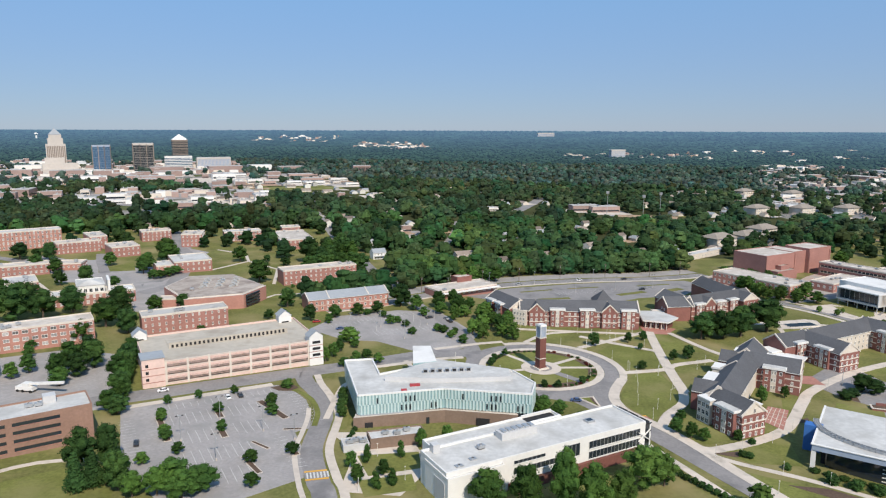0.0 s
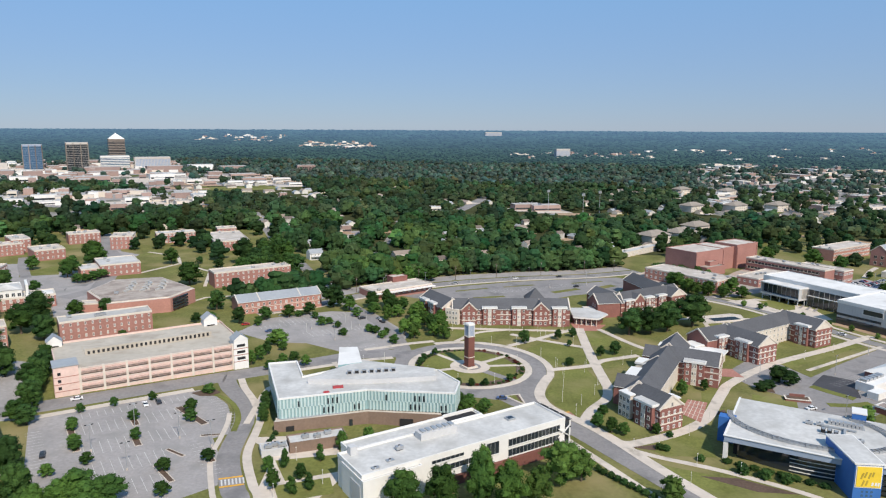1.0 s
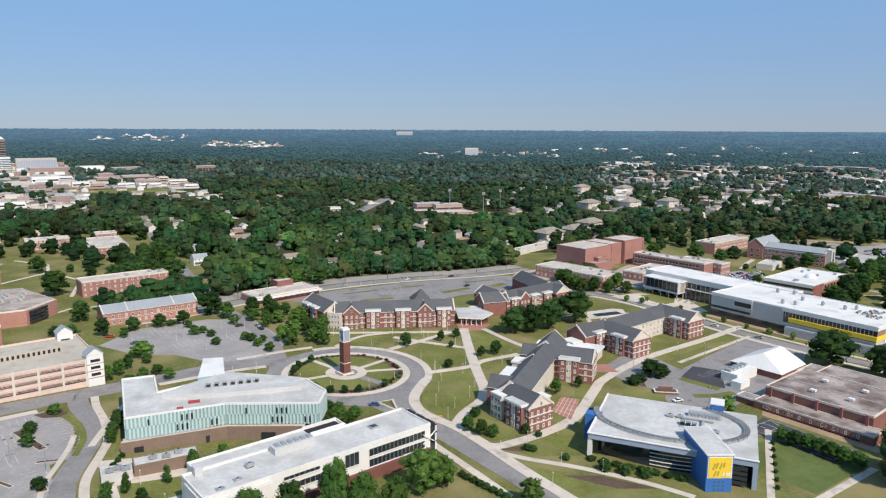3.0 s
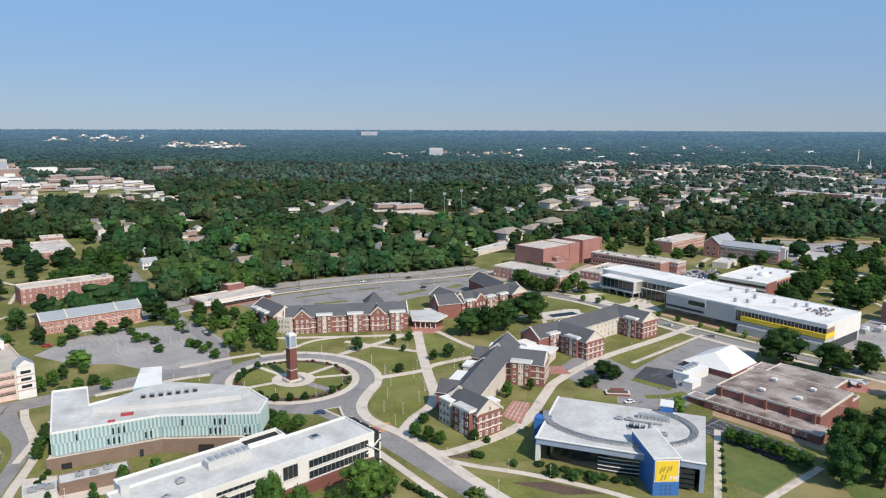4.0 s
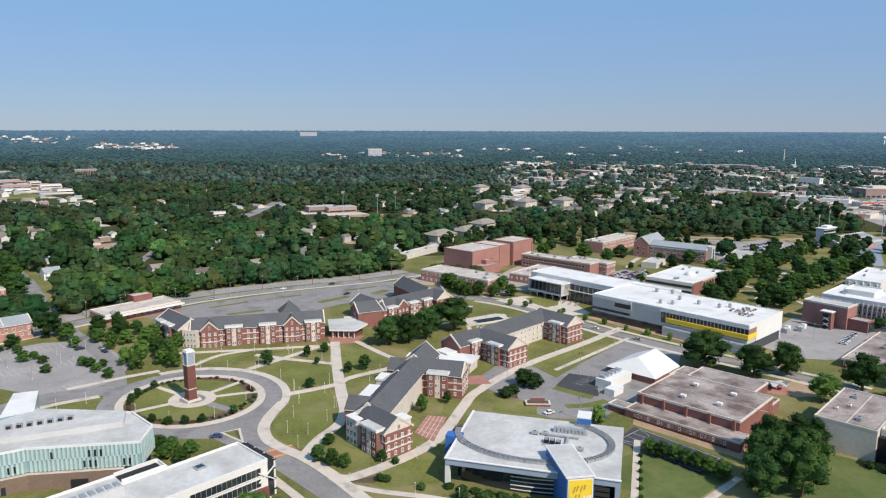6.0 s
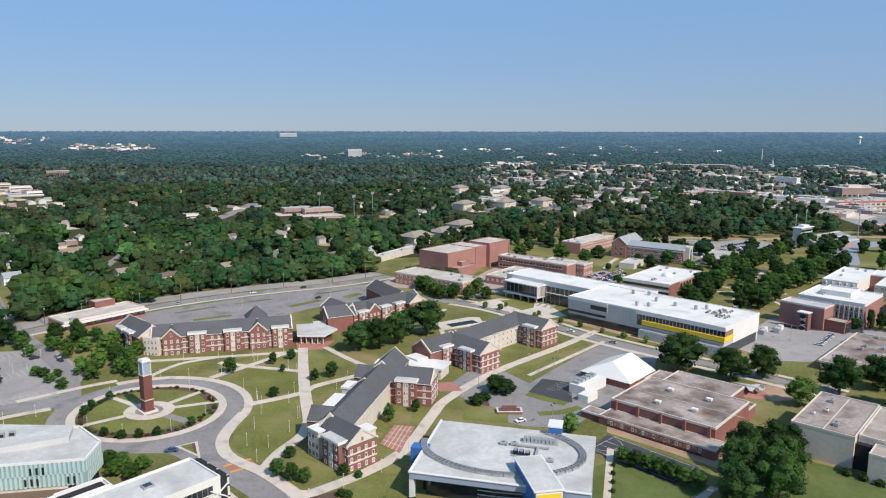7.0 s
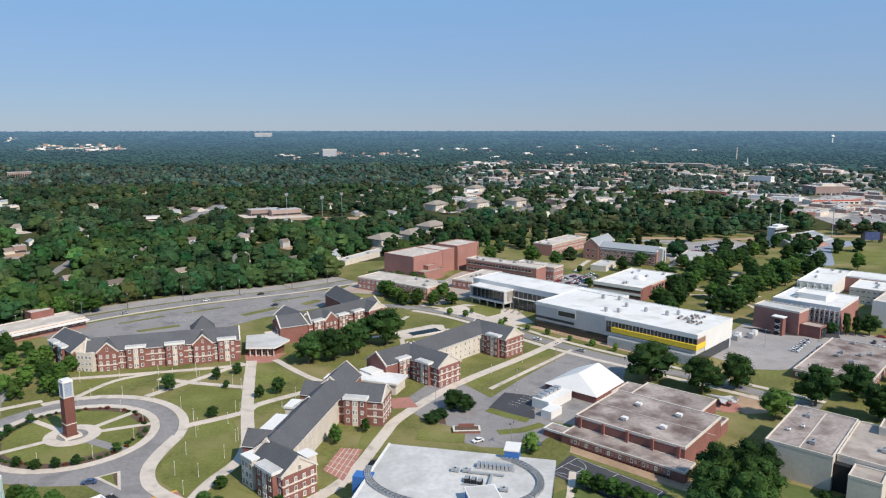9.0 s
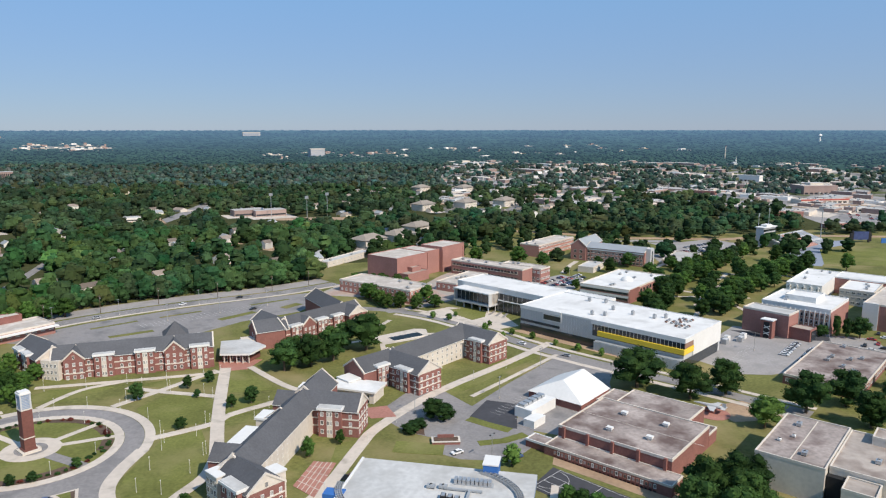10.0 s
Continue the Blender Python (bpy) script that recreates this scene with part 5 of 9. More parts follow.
hall("dormitory", -104, 475, 28, 54, 15, 10, "red-brick dormitory with a flat roof and penthouse", BRICK_OLD, TAN_ROOF, 3, (1.1, 1.4), 3.4, "SE", bars=1, units=3)
hall("old_hall", -225, 620, 12, 18, 24, 11, "narrow old brick hall with white-trimmed windows", BRICK_OLD, TAN_ROOF, 3, (1.2, 1.7), 3.2, "SE")
hall("old_hall", -196, 652, 22, 34, 14, 9, "red-brick hall with white window bands among trees", BRICK_OLD, WHITE_ROOF, 3, (2.2, 1.6), 3.4, "SE")
hall("old_hall", -136, 616, 20, 30, 60, 8, "stepped brick hall with pale pink roofs", BRICK_OLD, TAN_ROOF, 2, (1.2, 1.6), 3.6, "SE")
hall("old_hall", -150, 690, 20, 18, 14, 9, "small brick hall among trees", BRICK_OLD, TAN_ROOF, 2, (1.2, 1.6), 3.6, "SE")
hall("dining_hall", -191, 508, 28, 27, 32, 8, "brick dining hall with a white roof by the street", BRICK_OLD, WHITE_ROOF, 2, (1.2, 1.6), 3.6, "SE", units=2)
hall("old_hall", -203, 505, 28, 12, 20, 5.5, "low brick annex with a pale roof", BRICK_PINK, WHITE_ROOF, 2, (1.2, 1.3), 3.2, "SE", units=1)
hall("old_hall", -312, 575, 36, 34, 16, 9, "brick hall with a flat tan roof", BRICK_OLD, TAN_ROOF, 3, (1.1, 1.3), 3.2, "SE")
hall("old_hall", -296, 600, 36, 14, 30, 11, "taller brick block beside the hall", BRICK_OLD, TAN_ROOF, 3, (1.1, 1.5), 3.4, "SE")
hall("dormitory", -400, 565, 35, 88, 16, 15, "tall pink-brick dormitory with vertical window bays", BRICK_PINK, WHITE_ROOF, 4, (1.4, 2.4), 3.2, "SE")
hall("old_hall", -262, 565, 36, 22, 26, 8, "brick hall beside the old street", BRICK_OLD, TAN_ROOF, 2, (1.2, 1.5), 3.3, "SE")
hall("old_hall", -270, 645, 30, 26, 16, 9, "brick hall near the far end of the street", BRICK_OLD, TAN_ROOF, 3, (1.2, 1.5), 3.3, "SE")
hall("old_hall", -300, 395, 34, 42, 16, 8, "flat-roofed brick classroom block", BRICK_OLD, WHITE_ROOF, 2, (1.6, 1.5), 3.3, "SE")
hall("old_hall", -262, 420, 34, 18, 24, 10, "brick stair block with a white roof", BRICK_OLD, WHITE_ROOF, 3, (1.2, 1.5), 3.3, "SE")
hall("old_hall", -330, 470, 30, 60, 14, 7, "long low brick classroom wing", BRICK_OLD, TAN_ROOF, 2, (1.4, 1.4), 3.2, "SE")
hall("old_hall", -290, 510, 10, 28, 15, 4.6, "low pink-brick annex with scattered roof lights", BRICK_PINK, TAN_ROOF, 1, (1.4, 1.3), 3.2, "SE", units=5)
b = hall("library", -226, 404, 28, 46, 16, 6.5, "brick library with a raised white lantern", BRICK_OLD, WHITE_ROOF, 2, (1.6, 1.8), 3.4, "SE", units=1)
flat_shell(b, 15, 24, 11, WHITE, WHITE_ROOF, 0.5, 14, 1)
m = Mesh()
for q in (((13.6, 0.6), (29.4, 0.6)), ((29.4, 0.6), (29.4, 14)), ((29.4, 14), (13.6, 14)), ((13.6, 14), (13.6, 0.6))):
    m.face([(*q[0], 11.6), (*q[1], 11.6), (21.5, 7.3, 14.4)], WHITE_ROOF)
m.link("hipped_roof", b, "pale hipped roof over the reading room")
Mesh().box(31, 32.4, 3, 20, -2, 13.5, WHITE).link("white_fin", b)
Mesh().box(34, 45, 1, 12, 6.8, 7.4, BRIGHT_ROOF).link("roof_patch", b)
for z in (8.6,):
    window_row(b, (14, 0.98), (29, 0.98), z, 5, 1.8, 2.2, WHITE, GLASS, 2)
b = hall("gatehouse", 4, 446, 31, 46, 20, 4.6, "long low brick building with a pale banded roof", BRICK_OLD, TAN_ROOF, 1, (2.2, 1.6), 4, "SE", units=1)
Mesh().box(-2, 47, -3, 0.2, 3.4, 4.0, WHITE).link("canopy", b)
flat_shell(b, 12, 8, 8, BRICK, TAN_ROOF, 0.5, 26, 19)
b = thing("cottage", -47, 586, 25, "small white two-storey house with a grey roof", "house")
gable_wing(b, (-6, 0), (6, 0), 4.5, 5.6, 8.4, wall=WHITE, roof=SLATE, rake=False)
for z in (1.5, 4.2):
    window_row(b, (-6, -4.5), (6, -4.5), z, 4, 1.0, 1.4)
Mesh().box(-5, 5, -6.5, -4.4, 2.6, 2.9, SLATE).link("porch_roof", b)

# ---- blue and white recreation building ----
b = thing("recreation_center", 127.4, 218.6, -34.8, "white-roofed recreation centre with blue fascia and curved dark glass", "building", z=height(150, 215))
RL, RW = 54.5, 40
# wall kept near-black to carry the shade under the roof overhang
Mesh().box(2.5, RL - 0.5, 7, RW - 0.5, -3, 7.6, DARK).link("hall_wall", b)
arc = [(4 + 48 * i / 20, 7.6 - 5.2 * math.sin(math.pi * (0.15 + 0.85 * i / 20))) for i in range(21)]
m = Mesh().prism(arc + [(52, 14), (4, 14)], -3, 7.0, GLASS)
m.link("curved_glass", b, "curved dark glass front")
for k in range(4):
    m = Mesh()
    for (x0, y0), (x1, y1) in zip(arc[7:], arc[8:]):
        M = pose(x0, y0, 0, 0, 0, math.degrees(math.atan2(y1 - y0, x1 - x0)))
        m.box(0, math.hypot(x1 - x0, y1 - y0), -0.18, 0.05, 0.8 + k * 1.4, 1.05 + k * 1.4, WHITE, M)
    m.link("sunshade", b, "pale horizontal sunshade")
Mesh().box(0, RL, 0, RW, 7.4, 9.4, BLUE_GREY, top=WHITE_ROOF).link("roof_slab", b, "white roof slab with blue-grey fascia")
Mesh().box(-0.3, RL + 0.3, -0.3, 0.5, 9.4, 9.7, WHITE).box(-0.3, 0.4, 0.5, RW, 9.4, 9.7, WHITE).link("roof_edge", b)
drum = [(25 + 25 * math.cos(2 * math.pi * i / 48) * 1.02, 22.5 + 17 * math.sin(2 * math.pi * i / 48)) for i in range(48)]
m = Mesh()
for i in range(48):
    if 24 <= i <= 47 or i < 8:
        (x0, y0), (x1, y1) = drum[i], drum[(i + 1) % 48]
        M = pose(x0, y0, 0, 0, 0, math.degrees(math.atan2(y1 - y0, x1 - x0)))
        L = math.hypot(x1 - x0, y1 - y0)
        m.box(0, L, -1.7, 0.3, 9.42, 9.5, SLATE, M)
        for e in (-1.7, -1.1, -0.5, 0.2):
            m.box(0, L, e, e + 0.16, 9.5, 10.25, METAL, M)
        m.box(0, 0.1, -1.7, 0.3, 9.5, 10.4, METAL, M)
        m.box(L / 2, L / 2 + 0.1, -1.7, 0.3, 9.5, 10.4, METAL, M)
m.link("sunscreen_rail", b, "curved metal sunscreen along the roof")
Mesh().box(-0.1, 1.4, 0.3, 1.9, -3, 7.4, WHITE).link("corner_column", b)
Mesh().box(-4.2, 1.5, 15.5, 19.5, -3, 9.9, BLUE).link("blue_slab", b, "royal-blue wall slab")
Mesh().box(RL - 1.5, RL, 0, 16, -3, 7.4, BLUE_GREY).link("end_wall", b)
for k in range(4):
    Mesh().box(RL - 13, RL - 3, -0.1, 0.3, 0.4 + k * 1.7, 1.6 + k * 1.7, GLASS).link("end_window", b)
M = pose(39.5, 2.0, 0, 0, 0, 24)
Mesh().box(-4.2, 4.2, -9, 12, -3, 12.2, BLUE, M).link("sign_block", b, "blue entrance block")
Mesh().box(-4.5, 4.5, -9.3, 12.3, 12.2, 12.7, WHITE, M).box(-4.1, 4.1, -8.9, 11.9, 12.7, 12.75, WHITE_ROOF, M).link("sign_block_roof", b)
Mesh().box(-3.9, 3.9, -9.2, -8.95, 4.6, 11.9, WHITE, M).box(-3.6, 3.6, -9.32, -9.1, 4.9, 11.6, YELLOW, M).link("yellow_sign", b, "yellow sign panel with worn lettering bars")
for x, z, w, h, tl in ((-2.0, 8.6, 0.5, 2.2, 20), (-1.0, 9.0, 0.5, 2.0, 20), (0.2, 8.8, 0.5, 2.1, 15), (1.2, 9.2, 0.5, 1.6, 15), (-1.6, 6.2, 0.5, 2.0, 20), (-0.5, 6.3, 0.5, 1.8, 15)):
    Mesh().box(-w / 2, w / 2, -9.4, -9.3, -h / 2, h / 2, GOLD_DARK, M @ pose(x, 0, z, 0, tl, 0)).link("lettering_bar", b)
for x in (1.2, 2.2, 3.0):
    Mesh().box(-0.3, 0.3, -9.4, -9.3, -0.55, 0.55, WHITE, M @ pose(x, 0, 6.0, 0, 8, 0)).link("lettering_bar", b)
for k in range(3):
    for i in range(3):
        Mesh().box(-0.35, 0.35, -9.06, -8.9, -0.35, 0.35, GLASS_BLUE, M @ pose(-1.4 + i * 1.4, 0, 0.6 + k * 1.3, 0, 0, 0)).link("square_window", b)
roof_units(b, [(25, 26, 9.45), (28.5, 26.4, 9.45), (41, 17.5, 9.45)], (2.4, 1.5, 1.0), SLATE)
Mesh().box(29, 40, 25.4, 26.0, 9.7, 10.2, SLATE).box(36, 36.7, 15, 25.4, 9.7, 10.3, SLATE).link("duct", b, "rooftop ducts")
for i in range(9):
    Mesh().box(31 + i * 1.25, 32 + i * 1.25, 29.4, 31.6, 9.6, 10.9, METAL).link("chiller", b, "grey rooftop chiller")
Mesh().box(30.6, 42.6, 29.2, 31.8, 9.42, 9.6, SLATE).link("chiller_plinth", b)
for x, y in ((29, 19.5), (31, 19.2), (33, 18.6)):
    Mesh().box(x, x + 1.4, y, y + 2.2, 9.4, 10.8, DARK).box(x + 0.2, x + 1.2, y + 0.2, y + 2.0, 10.79, 11.0, METAL).link("roof_fan", b, "dark rooftop fan")
Mesh().box(28.6, 35, 18.2, 18.5, 9.4, 10.0, SLATE).link("fan_duct", b)
Mesh().box(38.5, 43, 37, 43, -2, 12.3, BLUE).box(38.3, 43.2, 36.8, 43.2, 12.3, 12.7, WHITE).link("rear_block", b, "blue rear stair block")
CLEAR.append([tuple((b.matrix_basis @ Vector(q)).xy) for q in ((-6, -10, 0), (58, -10, 0), (58, 46, 0), (-6, 46, 0))])

# ---- large white hall with the yellow band ----
b = thing("student_union", 285.3, 391.2, -66.3, "large white metal-clad hall with a yellow glazed band", "building")
UH = 14.4
flat_shell(b, 97, 43, UH, STEEL, BRIGHT_ROOF, 0.5, trim=WHITE)
Mesh().box(97.02, 97.3, 9.8, 43.05, 4.4, UH + 0.5, WHITE).link("end_cladding", b, "smooth white end wall")
flat_shell(b, 69.5, 26.5, UH, WHITE, BRIGHT_ROOF, 0.5, -70, 24, trim=WHITE)
flat_shell(b, 32, 7.2, UH, WHITE, BRIGHT_ROOF, 0.5, -0.3, 43.3, trim=WHITE)
Mesh().box(-35, -1, 23.5, 24, 0, 11.4, GLASS).link("glass_front", b)
for i in range(10):
    Mesh().box(-34.6 + i * 3.6, -34.4 + i * 3.6, 23.3, 23.6, 0, 11.4, METAL).link("mullion", b)
Mesh().box(-35.2, -0.6, 22.6, 24, 7.0, 7.5, WHITE).link("canopy", b, "thin white floor band over the entrance")
m = Mesh()
m.box(-64.5, -64, 14.5, 24, 4.6, 11.8, STEEL)
m.box(-36, -35.5, 14.5, 24, 4.6, 11.8, STEEL)
m.box(-64.5, -35.5, 17.5, 24, 4.6, 11.8, CREAM)
m.box(-64.7, -35.3, 14.3, 24.2, 3.9, 4.8, STEEL)
m.box(-64.8, -35.2, 14.2, 24.2, 11.6, 12.3, WHITE, top=BRIGHT_ROOF)
m.link("lounge_box", b, "raised box with deep glazed loggia")
Mesh().box(-63.8, -36.2, 17.1, 17.5, 4.9, 11.4, GLASS).link("loggia_glass", b)
for i in range(9):
    Mesh().box(-64 + i * 3.46, -63.8 + i * 3.46, 16.9, 17.1, 4.8, 11.5, METAL).link("mullion", b)
for i in range(5):
    for v in (15, 22):
        Mesh().box(-63.5 + i * 6.7, -63 + i * 6.7, v, v + 0.5, -2, 4, STEEL).link("leg", b)
Mesh().box(-64, -36, 23, 24.2, -2, 4, GLASS).link("undercroft_glass", b)
for i in range(59):
    x = 1.0 + i * 1.64
    if not 46 < x < 97:
        Mesh().box(x, x + 0.12, -0.1, 0, 4.2, UH - 0.4, METAL).link("cladding_rib", b)
Mesh().box(15.5, 27.5, -0.3, -0.1, 9.0, 12.6, WHITE).box(15.9, 27.1, -0.34, -0.28, 9.4, 12.2, GLASS).link("long_window", b)
Mesh().box(-0.1, 26.5, -0.22, 0.2, 5.6, 7.0, GLASS).link("long_window", b)
Mesh().box(-0.2, 27.5, -0.3, 0.1, UH - 1.5, UH + 0.45, WHITE).link("fascia", b)
Mesh().box(46, 97.3, -0.3, 0.1, UH - 1.9, UH + 0.45, WHITE).link("fascia", b)
m = Mesh()
m.box(47, 97.1, -0.2, 0.3, 6.4, UH - 1.9, GLASS)
for i in range(24):
    m.box(48 + i * 2.05, 48.2 + i * 2.05, -0.32, -0.1, 9.6, UH - 1.9, METAL)
m.link("glazing", b)
m = Mesh()
m.box(50.5, 97.7, -1.2, -0.25, 7.0, 9.6, YELLOW)
m.box(97.1, 97.7, -0.25, 9.6, 7.0, 9.6, YELLOW)
m.link("yellow_band", b, "golden-yellow band under the glazing")
Mesh().box(97.05, 97.35, 0.2, 9.6, 9.8, UH - 1.6, BRICK_TAN).link("corner_recess", b, "tan recess over the yellow band")
Mesh().box(97.0, 97.6, -0.2, 9.8, UH - 1.8, UH + 0.4, WHITE).link("corner_fascia", b)
m = Mesh()
for i in range(22):
    m.box(50 + i * 2.12, 52.0 + i * 2.12, -3.6, -3.3, -1, 4.4, STEEL, None)
m.box(50, 97, -3.4, 0, 4.3, 4.7, SLATE)
m.link("screen_wall", b, "grey panel screen along the ground floor")
Mesh().box(0, 97, -0.15, 0.2, -2, 4.2, GLASS).link("ground_glazing", b)
Mesh().box(97.0, 97.4, 0.5, 40, -2, 4.3, GLASS).link("end_glazing", b)
roof_units(b, [(24, 34, UH), (33, 37, UH), (44, 26, UH), (57, 24, UH), (69, 25, UH), (73, 30, UH), (41, 9, UH), (47, 12, UH)], (1.5, 1.5, 2.4))
rnd = random.Random(11)
for u0, v0 in ((77, 22), (84, 18), (80, 30)):
    for i in range(9):
        roof_units(b, [(u0 + (i % 3) * 2.6 + rnd.uniform(-0.5, 0.5), v0 + (i // 3) * 2.2 + rnd.uniform(-0.4, 0.4), UH)], (1.3, 1.0, 0.9), BRICK_TAN if i % 4 == 0 else METAL)

# ---- armoury-like brick hall with stained roof ----
b = thing("gymnasium", 243, 216.8, 117, "low red-brick gymnasium hall with a stained flat roof", "building")
flat_shell(b, 42, 34, 7.6, BRICK, STAINED_ROOF, 0.6, 0, -34, trim=CREAM)
flat_shell(b, 29, 17, 7.0, BRICK, STAINED_ROOF, 0.5, 8, -51.4, trim=CREAM)
flat_shell(b, 7.5, 15, 6.0, BRICK, STAINED_ROOF, 0.5, 37.4, -49.4, trim=CREAM)
flat_shell(b, 7.6, 8, 4.4, BRICK, STAINED_ROOF, 0.4, 0, -42.2, trim=CREAM)
flat_shell(b, 46, 9, 3.7, BRICK, STAINED_ROOF, 0.4, -4, 0.35, trim=CREAM)
flat_shell(b, 8, 6, 3.2, BRICK_DARK, STAINED_ROOF, 0.4, 42.3, 2.5, trim=WHITE)
for i in range(5):
    x = 2 + i * 9.4
    Mesh().box(x - 0.5, x + 0.5, 0, 0.9, 3.7, 8.0, BRICK).link("pier", b)
for i in range(26):
    put_window(b, (1.5 + i * 1.45, 9.37, 2.2), 180, 1.0, 1.3, BRICK_PINK if i % 3 else WHITE)
    put_window(b, (1.5 + i * 1.45, 9.37, 0.3), 180, 1.1, 1.2, BRICK_DARK, DARK)
for x, y in ((12, -10), (26, -8), (12, -24), (28, -24)):
    m = Mesh().cyl(0, 0, -0.1, 0.7, 1.0, 1.0, METAL, 8).box(-1.1, 1.1, -0.9, 0.9, 0.7, 1.5, WHITE)
    ob = m.link("roof_ventilator", b)
    ob.location = (x, y, 7.7)
Mesh().box(-4, 42, -17.1, -16.9, 7.72, 7.8, CREAM).link("roof_joint", b)

# cream-walled hall to the south-east
b = thing("auditorium", 267.5, 206.7, 27, "tall cream-walled auditorium with a brown stained roof", "building")
flat_shell(b, 38.5, 20.4, 11.2, CREAM, STAINED_ROOF, 0.6, 0, -20.4, trim=CREAM)
flat_shell(b, 34, 40, 10.9, CREAM, LOW_ROOF, 0.6, 4, -60.8, trim=CREAM)
flat_shell(b, 9.6, 9, 9.4, CREAM, LOW_ROOF, 0.6, -6, -35, trim=CREAM)
flat_shell(b, 9, 10, 13.4, CREAM, LOW_ROOF, 0.6, 30, -38, sink=-10, trim=CREAM)
# near-black box fills the gap between the blocks in place of its shade
Mesh().box(1.5, 4.2, -25.8, -20.6, -2, 9, DARK).link("recess", b)
Mesh().box(0.4, 38, -10.4, -10.1, 11.3, 11.5, CREAM).link("roof_joint", b)
roof_units(b, [(7, -13, 11.3), (30, -6, 11.3), (16, -32, 11.0), (20, -36, 11.0), (24, -50, 11.0)])
roof_units(b, [(19, -7, 11.3), (13, -4, 11.3)], (1.2, 1.0, 0.9), WHITE)

# ---- tent hall with its white plant boxes ----
b = thing("tent_hall", 252, 292, 117, "white fabric tent hall with red-brick side walls", "building")
Mesh().box(-12.5, 12.5, -14, 10, -2, 3.4, BRICK).link("wall", b)
m = Mesh()
prof = [(12.9, 3.2), (9.5, 5.0), (6, 6.6), (3, 7.9), (1, 8.8), (0, 9.1)]
prof += [(-x, z) for x, z in prof[-2::-1]]
for (x0, z0), (x1, z1) in zip(prof, prof[1:]):
    y0, y1 = 10.3 - (z0 - 3.2) * 1.15, 10.3 - (z1 - 3.2) * 1.15
    m.face([(x0, y0, z0), (x1, y1, z1), (x1, -14.3, z1), (x0, -14.3, z0)], WHITE)
m.face([(x, 10.3 - (z - 3.2) * 1.15, z) for x, z in prof][::-1], WHITE)
m.face([(x, -14.3, z) for x, z in prof], WHITE)
m.link("fabric_roof", b, "taut white fabric roof")
for y in (-14.04,):
    for i in range(8):
        Mesh().box(-11 + i * 3.1, -10.4 + i * 3.1, y - 0.12, y + 0.1, -2, 3.3, CREAM).link("pilaster", b)
CLEAR.append([(236, 308), (252, 276), (272, 288), (256, 320)])
b = thing("plant_container", 232, 284, 27, "white boxy plant units beside the tent hall", "plant unit")
Mesh().box(-9, 9, -4, 4, -1, 4.2, WHITE).link("unit", b)
Mesh().box(-15, -7, -9, -4.2, -1, 3.2, WHITE).link("unit", b)
m = Mesh()
for i in range(5):
    m.box(-8 + i * 3.2, -5.6 + i * 3.2, 0, 3, 4.2, 5.4, METAL)
m.link("chillers", b)
CLEAR.append([(214, 280), (222, 270), (246, 284), (236, 294)])

# ---- brick halls in the north-east ----
b = thing("theatre", 260.8, 534, 28.5, "tall windowless red-brick theatre with a pale roof", "building")
flat_shell(b, 37, 30, 17.5, BRICK_OLD, TAN_ROOF, 0.6, 0, 0)
flat_shell(b, 16, 27, 17.5, BRICK_OLD, TAN_ROOF, 0.6, 37.1, 2.2)
flat_shell(b, 29, 22, 19.2, BRICK_OLD, TAN_ROOF, 0.6, 53.2, -0.8)
flat_shell(b, 24, 9, 6.5, BRICK_OLD, LOW_ROOF, 0.5, 2, -9.4)
flat_shell(b, 10, 5, 9.5, BRICK_OLD, LOW_ROOF, 0.5, 12, -4.9)
for x, y in ((0.6, 0), (36, 0), (54, -0.8), (81, -0.8)):
    Mesh().box(x - 0.6, x + 0.6, y - 0.5, y + 0.2, -2, 17.6, BRICK_OLD).link("pier", b)
b = hall("classroom_hall", 313, 552, -61.5, 66, 14, 10.6, "long low brick classroom wing with dark window bands", BRICK_OLD, TAN_ROOF, 2, faces="", units=4)
for z in (2.6, 7.2):
    m = Mesh().box(1.5, 62, -0.06, 0.3, z, z + 1.7, GLASS)
    for i in range(21):
        m.box(1.5 + i * 3, 1.75 + i * 3, -0.16, 0.2, z, z + 1.7, CREAM)
    m.box(1.2, 62.3, -0.2, 0.2, z - 0.3, z, CREAM)
    m.link("ribbon_window", b)
hall("classroom_hall", 343.5, 528.5, -61.5, 37, 14, 9.6, "brick annex stepped behind the classroom wing", BRICK_OLD, TAN_ROOF, 2, (2.4, 1.5), 3.4, "SE", units=2)
hall("classroom_hall", 214, 521, -58, 62, 24, 8.0, "low brick arts building with terracotta walls", BRICK_PINK, TAN_ROOF, 2, (1.8, 1.8), 4, "SE", units=4)
hall("classroom_hall", 288.5, 487.6, 33, 43, 17, 6.0, "low red-brick annex with a tan roof", BRICK_OLD, TAN_ROOF, 1, (1.6, 1.8), 4, "SW", units=3)
hall("classroom_hall", 414.5, 588, 28, 64, 20, 10.4, "brick laboratory hall with banded windows", BRICK_PINK, TAN_ROOF, 3, (2.6, 1.3), 3.2, "SE")
b = thing("engineering_hall", 438, 571.4, -58, "brick hall with grey metal gabled roofs", "building")
gable_wing(b, (6.8, -1), (6.8, 36), 7, 13, 18.5, wall=BRICK_OLD, roof=SLATE)
gable_wing(b, (13.5, 9), (66, 9), 9, 12, 15.4, wall=BRICK_OLD, roof=SLATE)
for z in (2, 5.2, 8.4):
    window_row(b, (15, 0), (65, 0), z, 16, 2.2, 1.9, WHITE, GLASS, 2)
Mesh().box(15, 65.5, -0.3, 0, 10.2, 11.2, WHITE).link("eave_band", b)
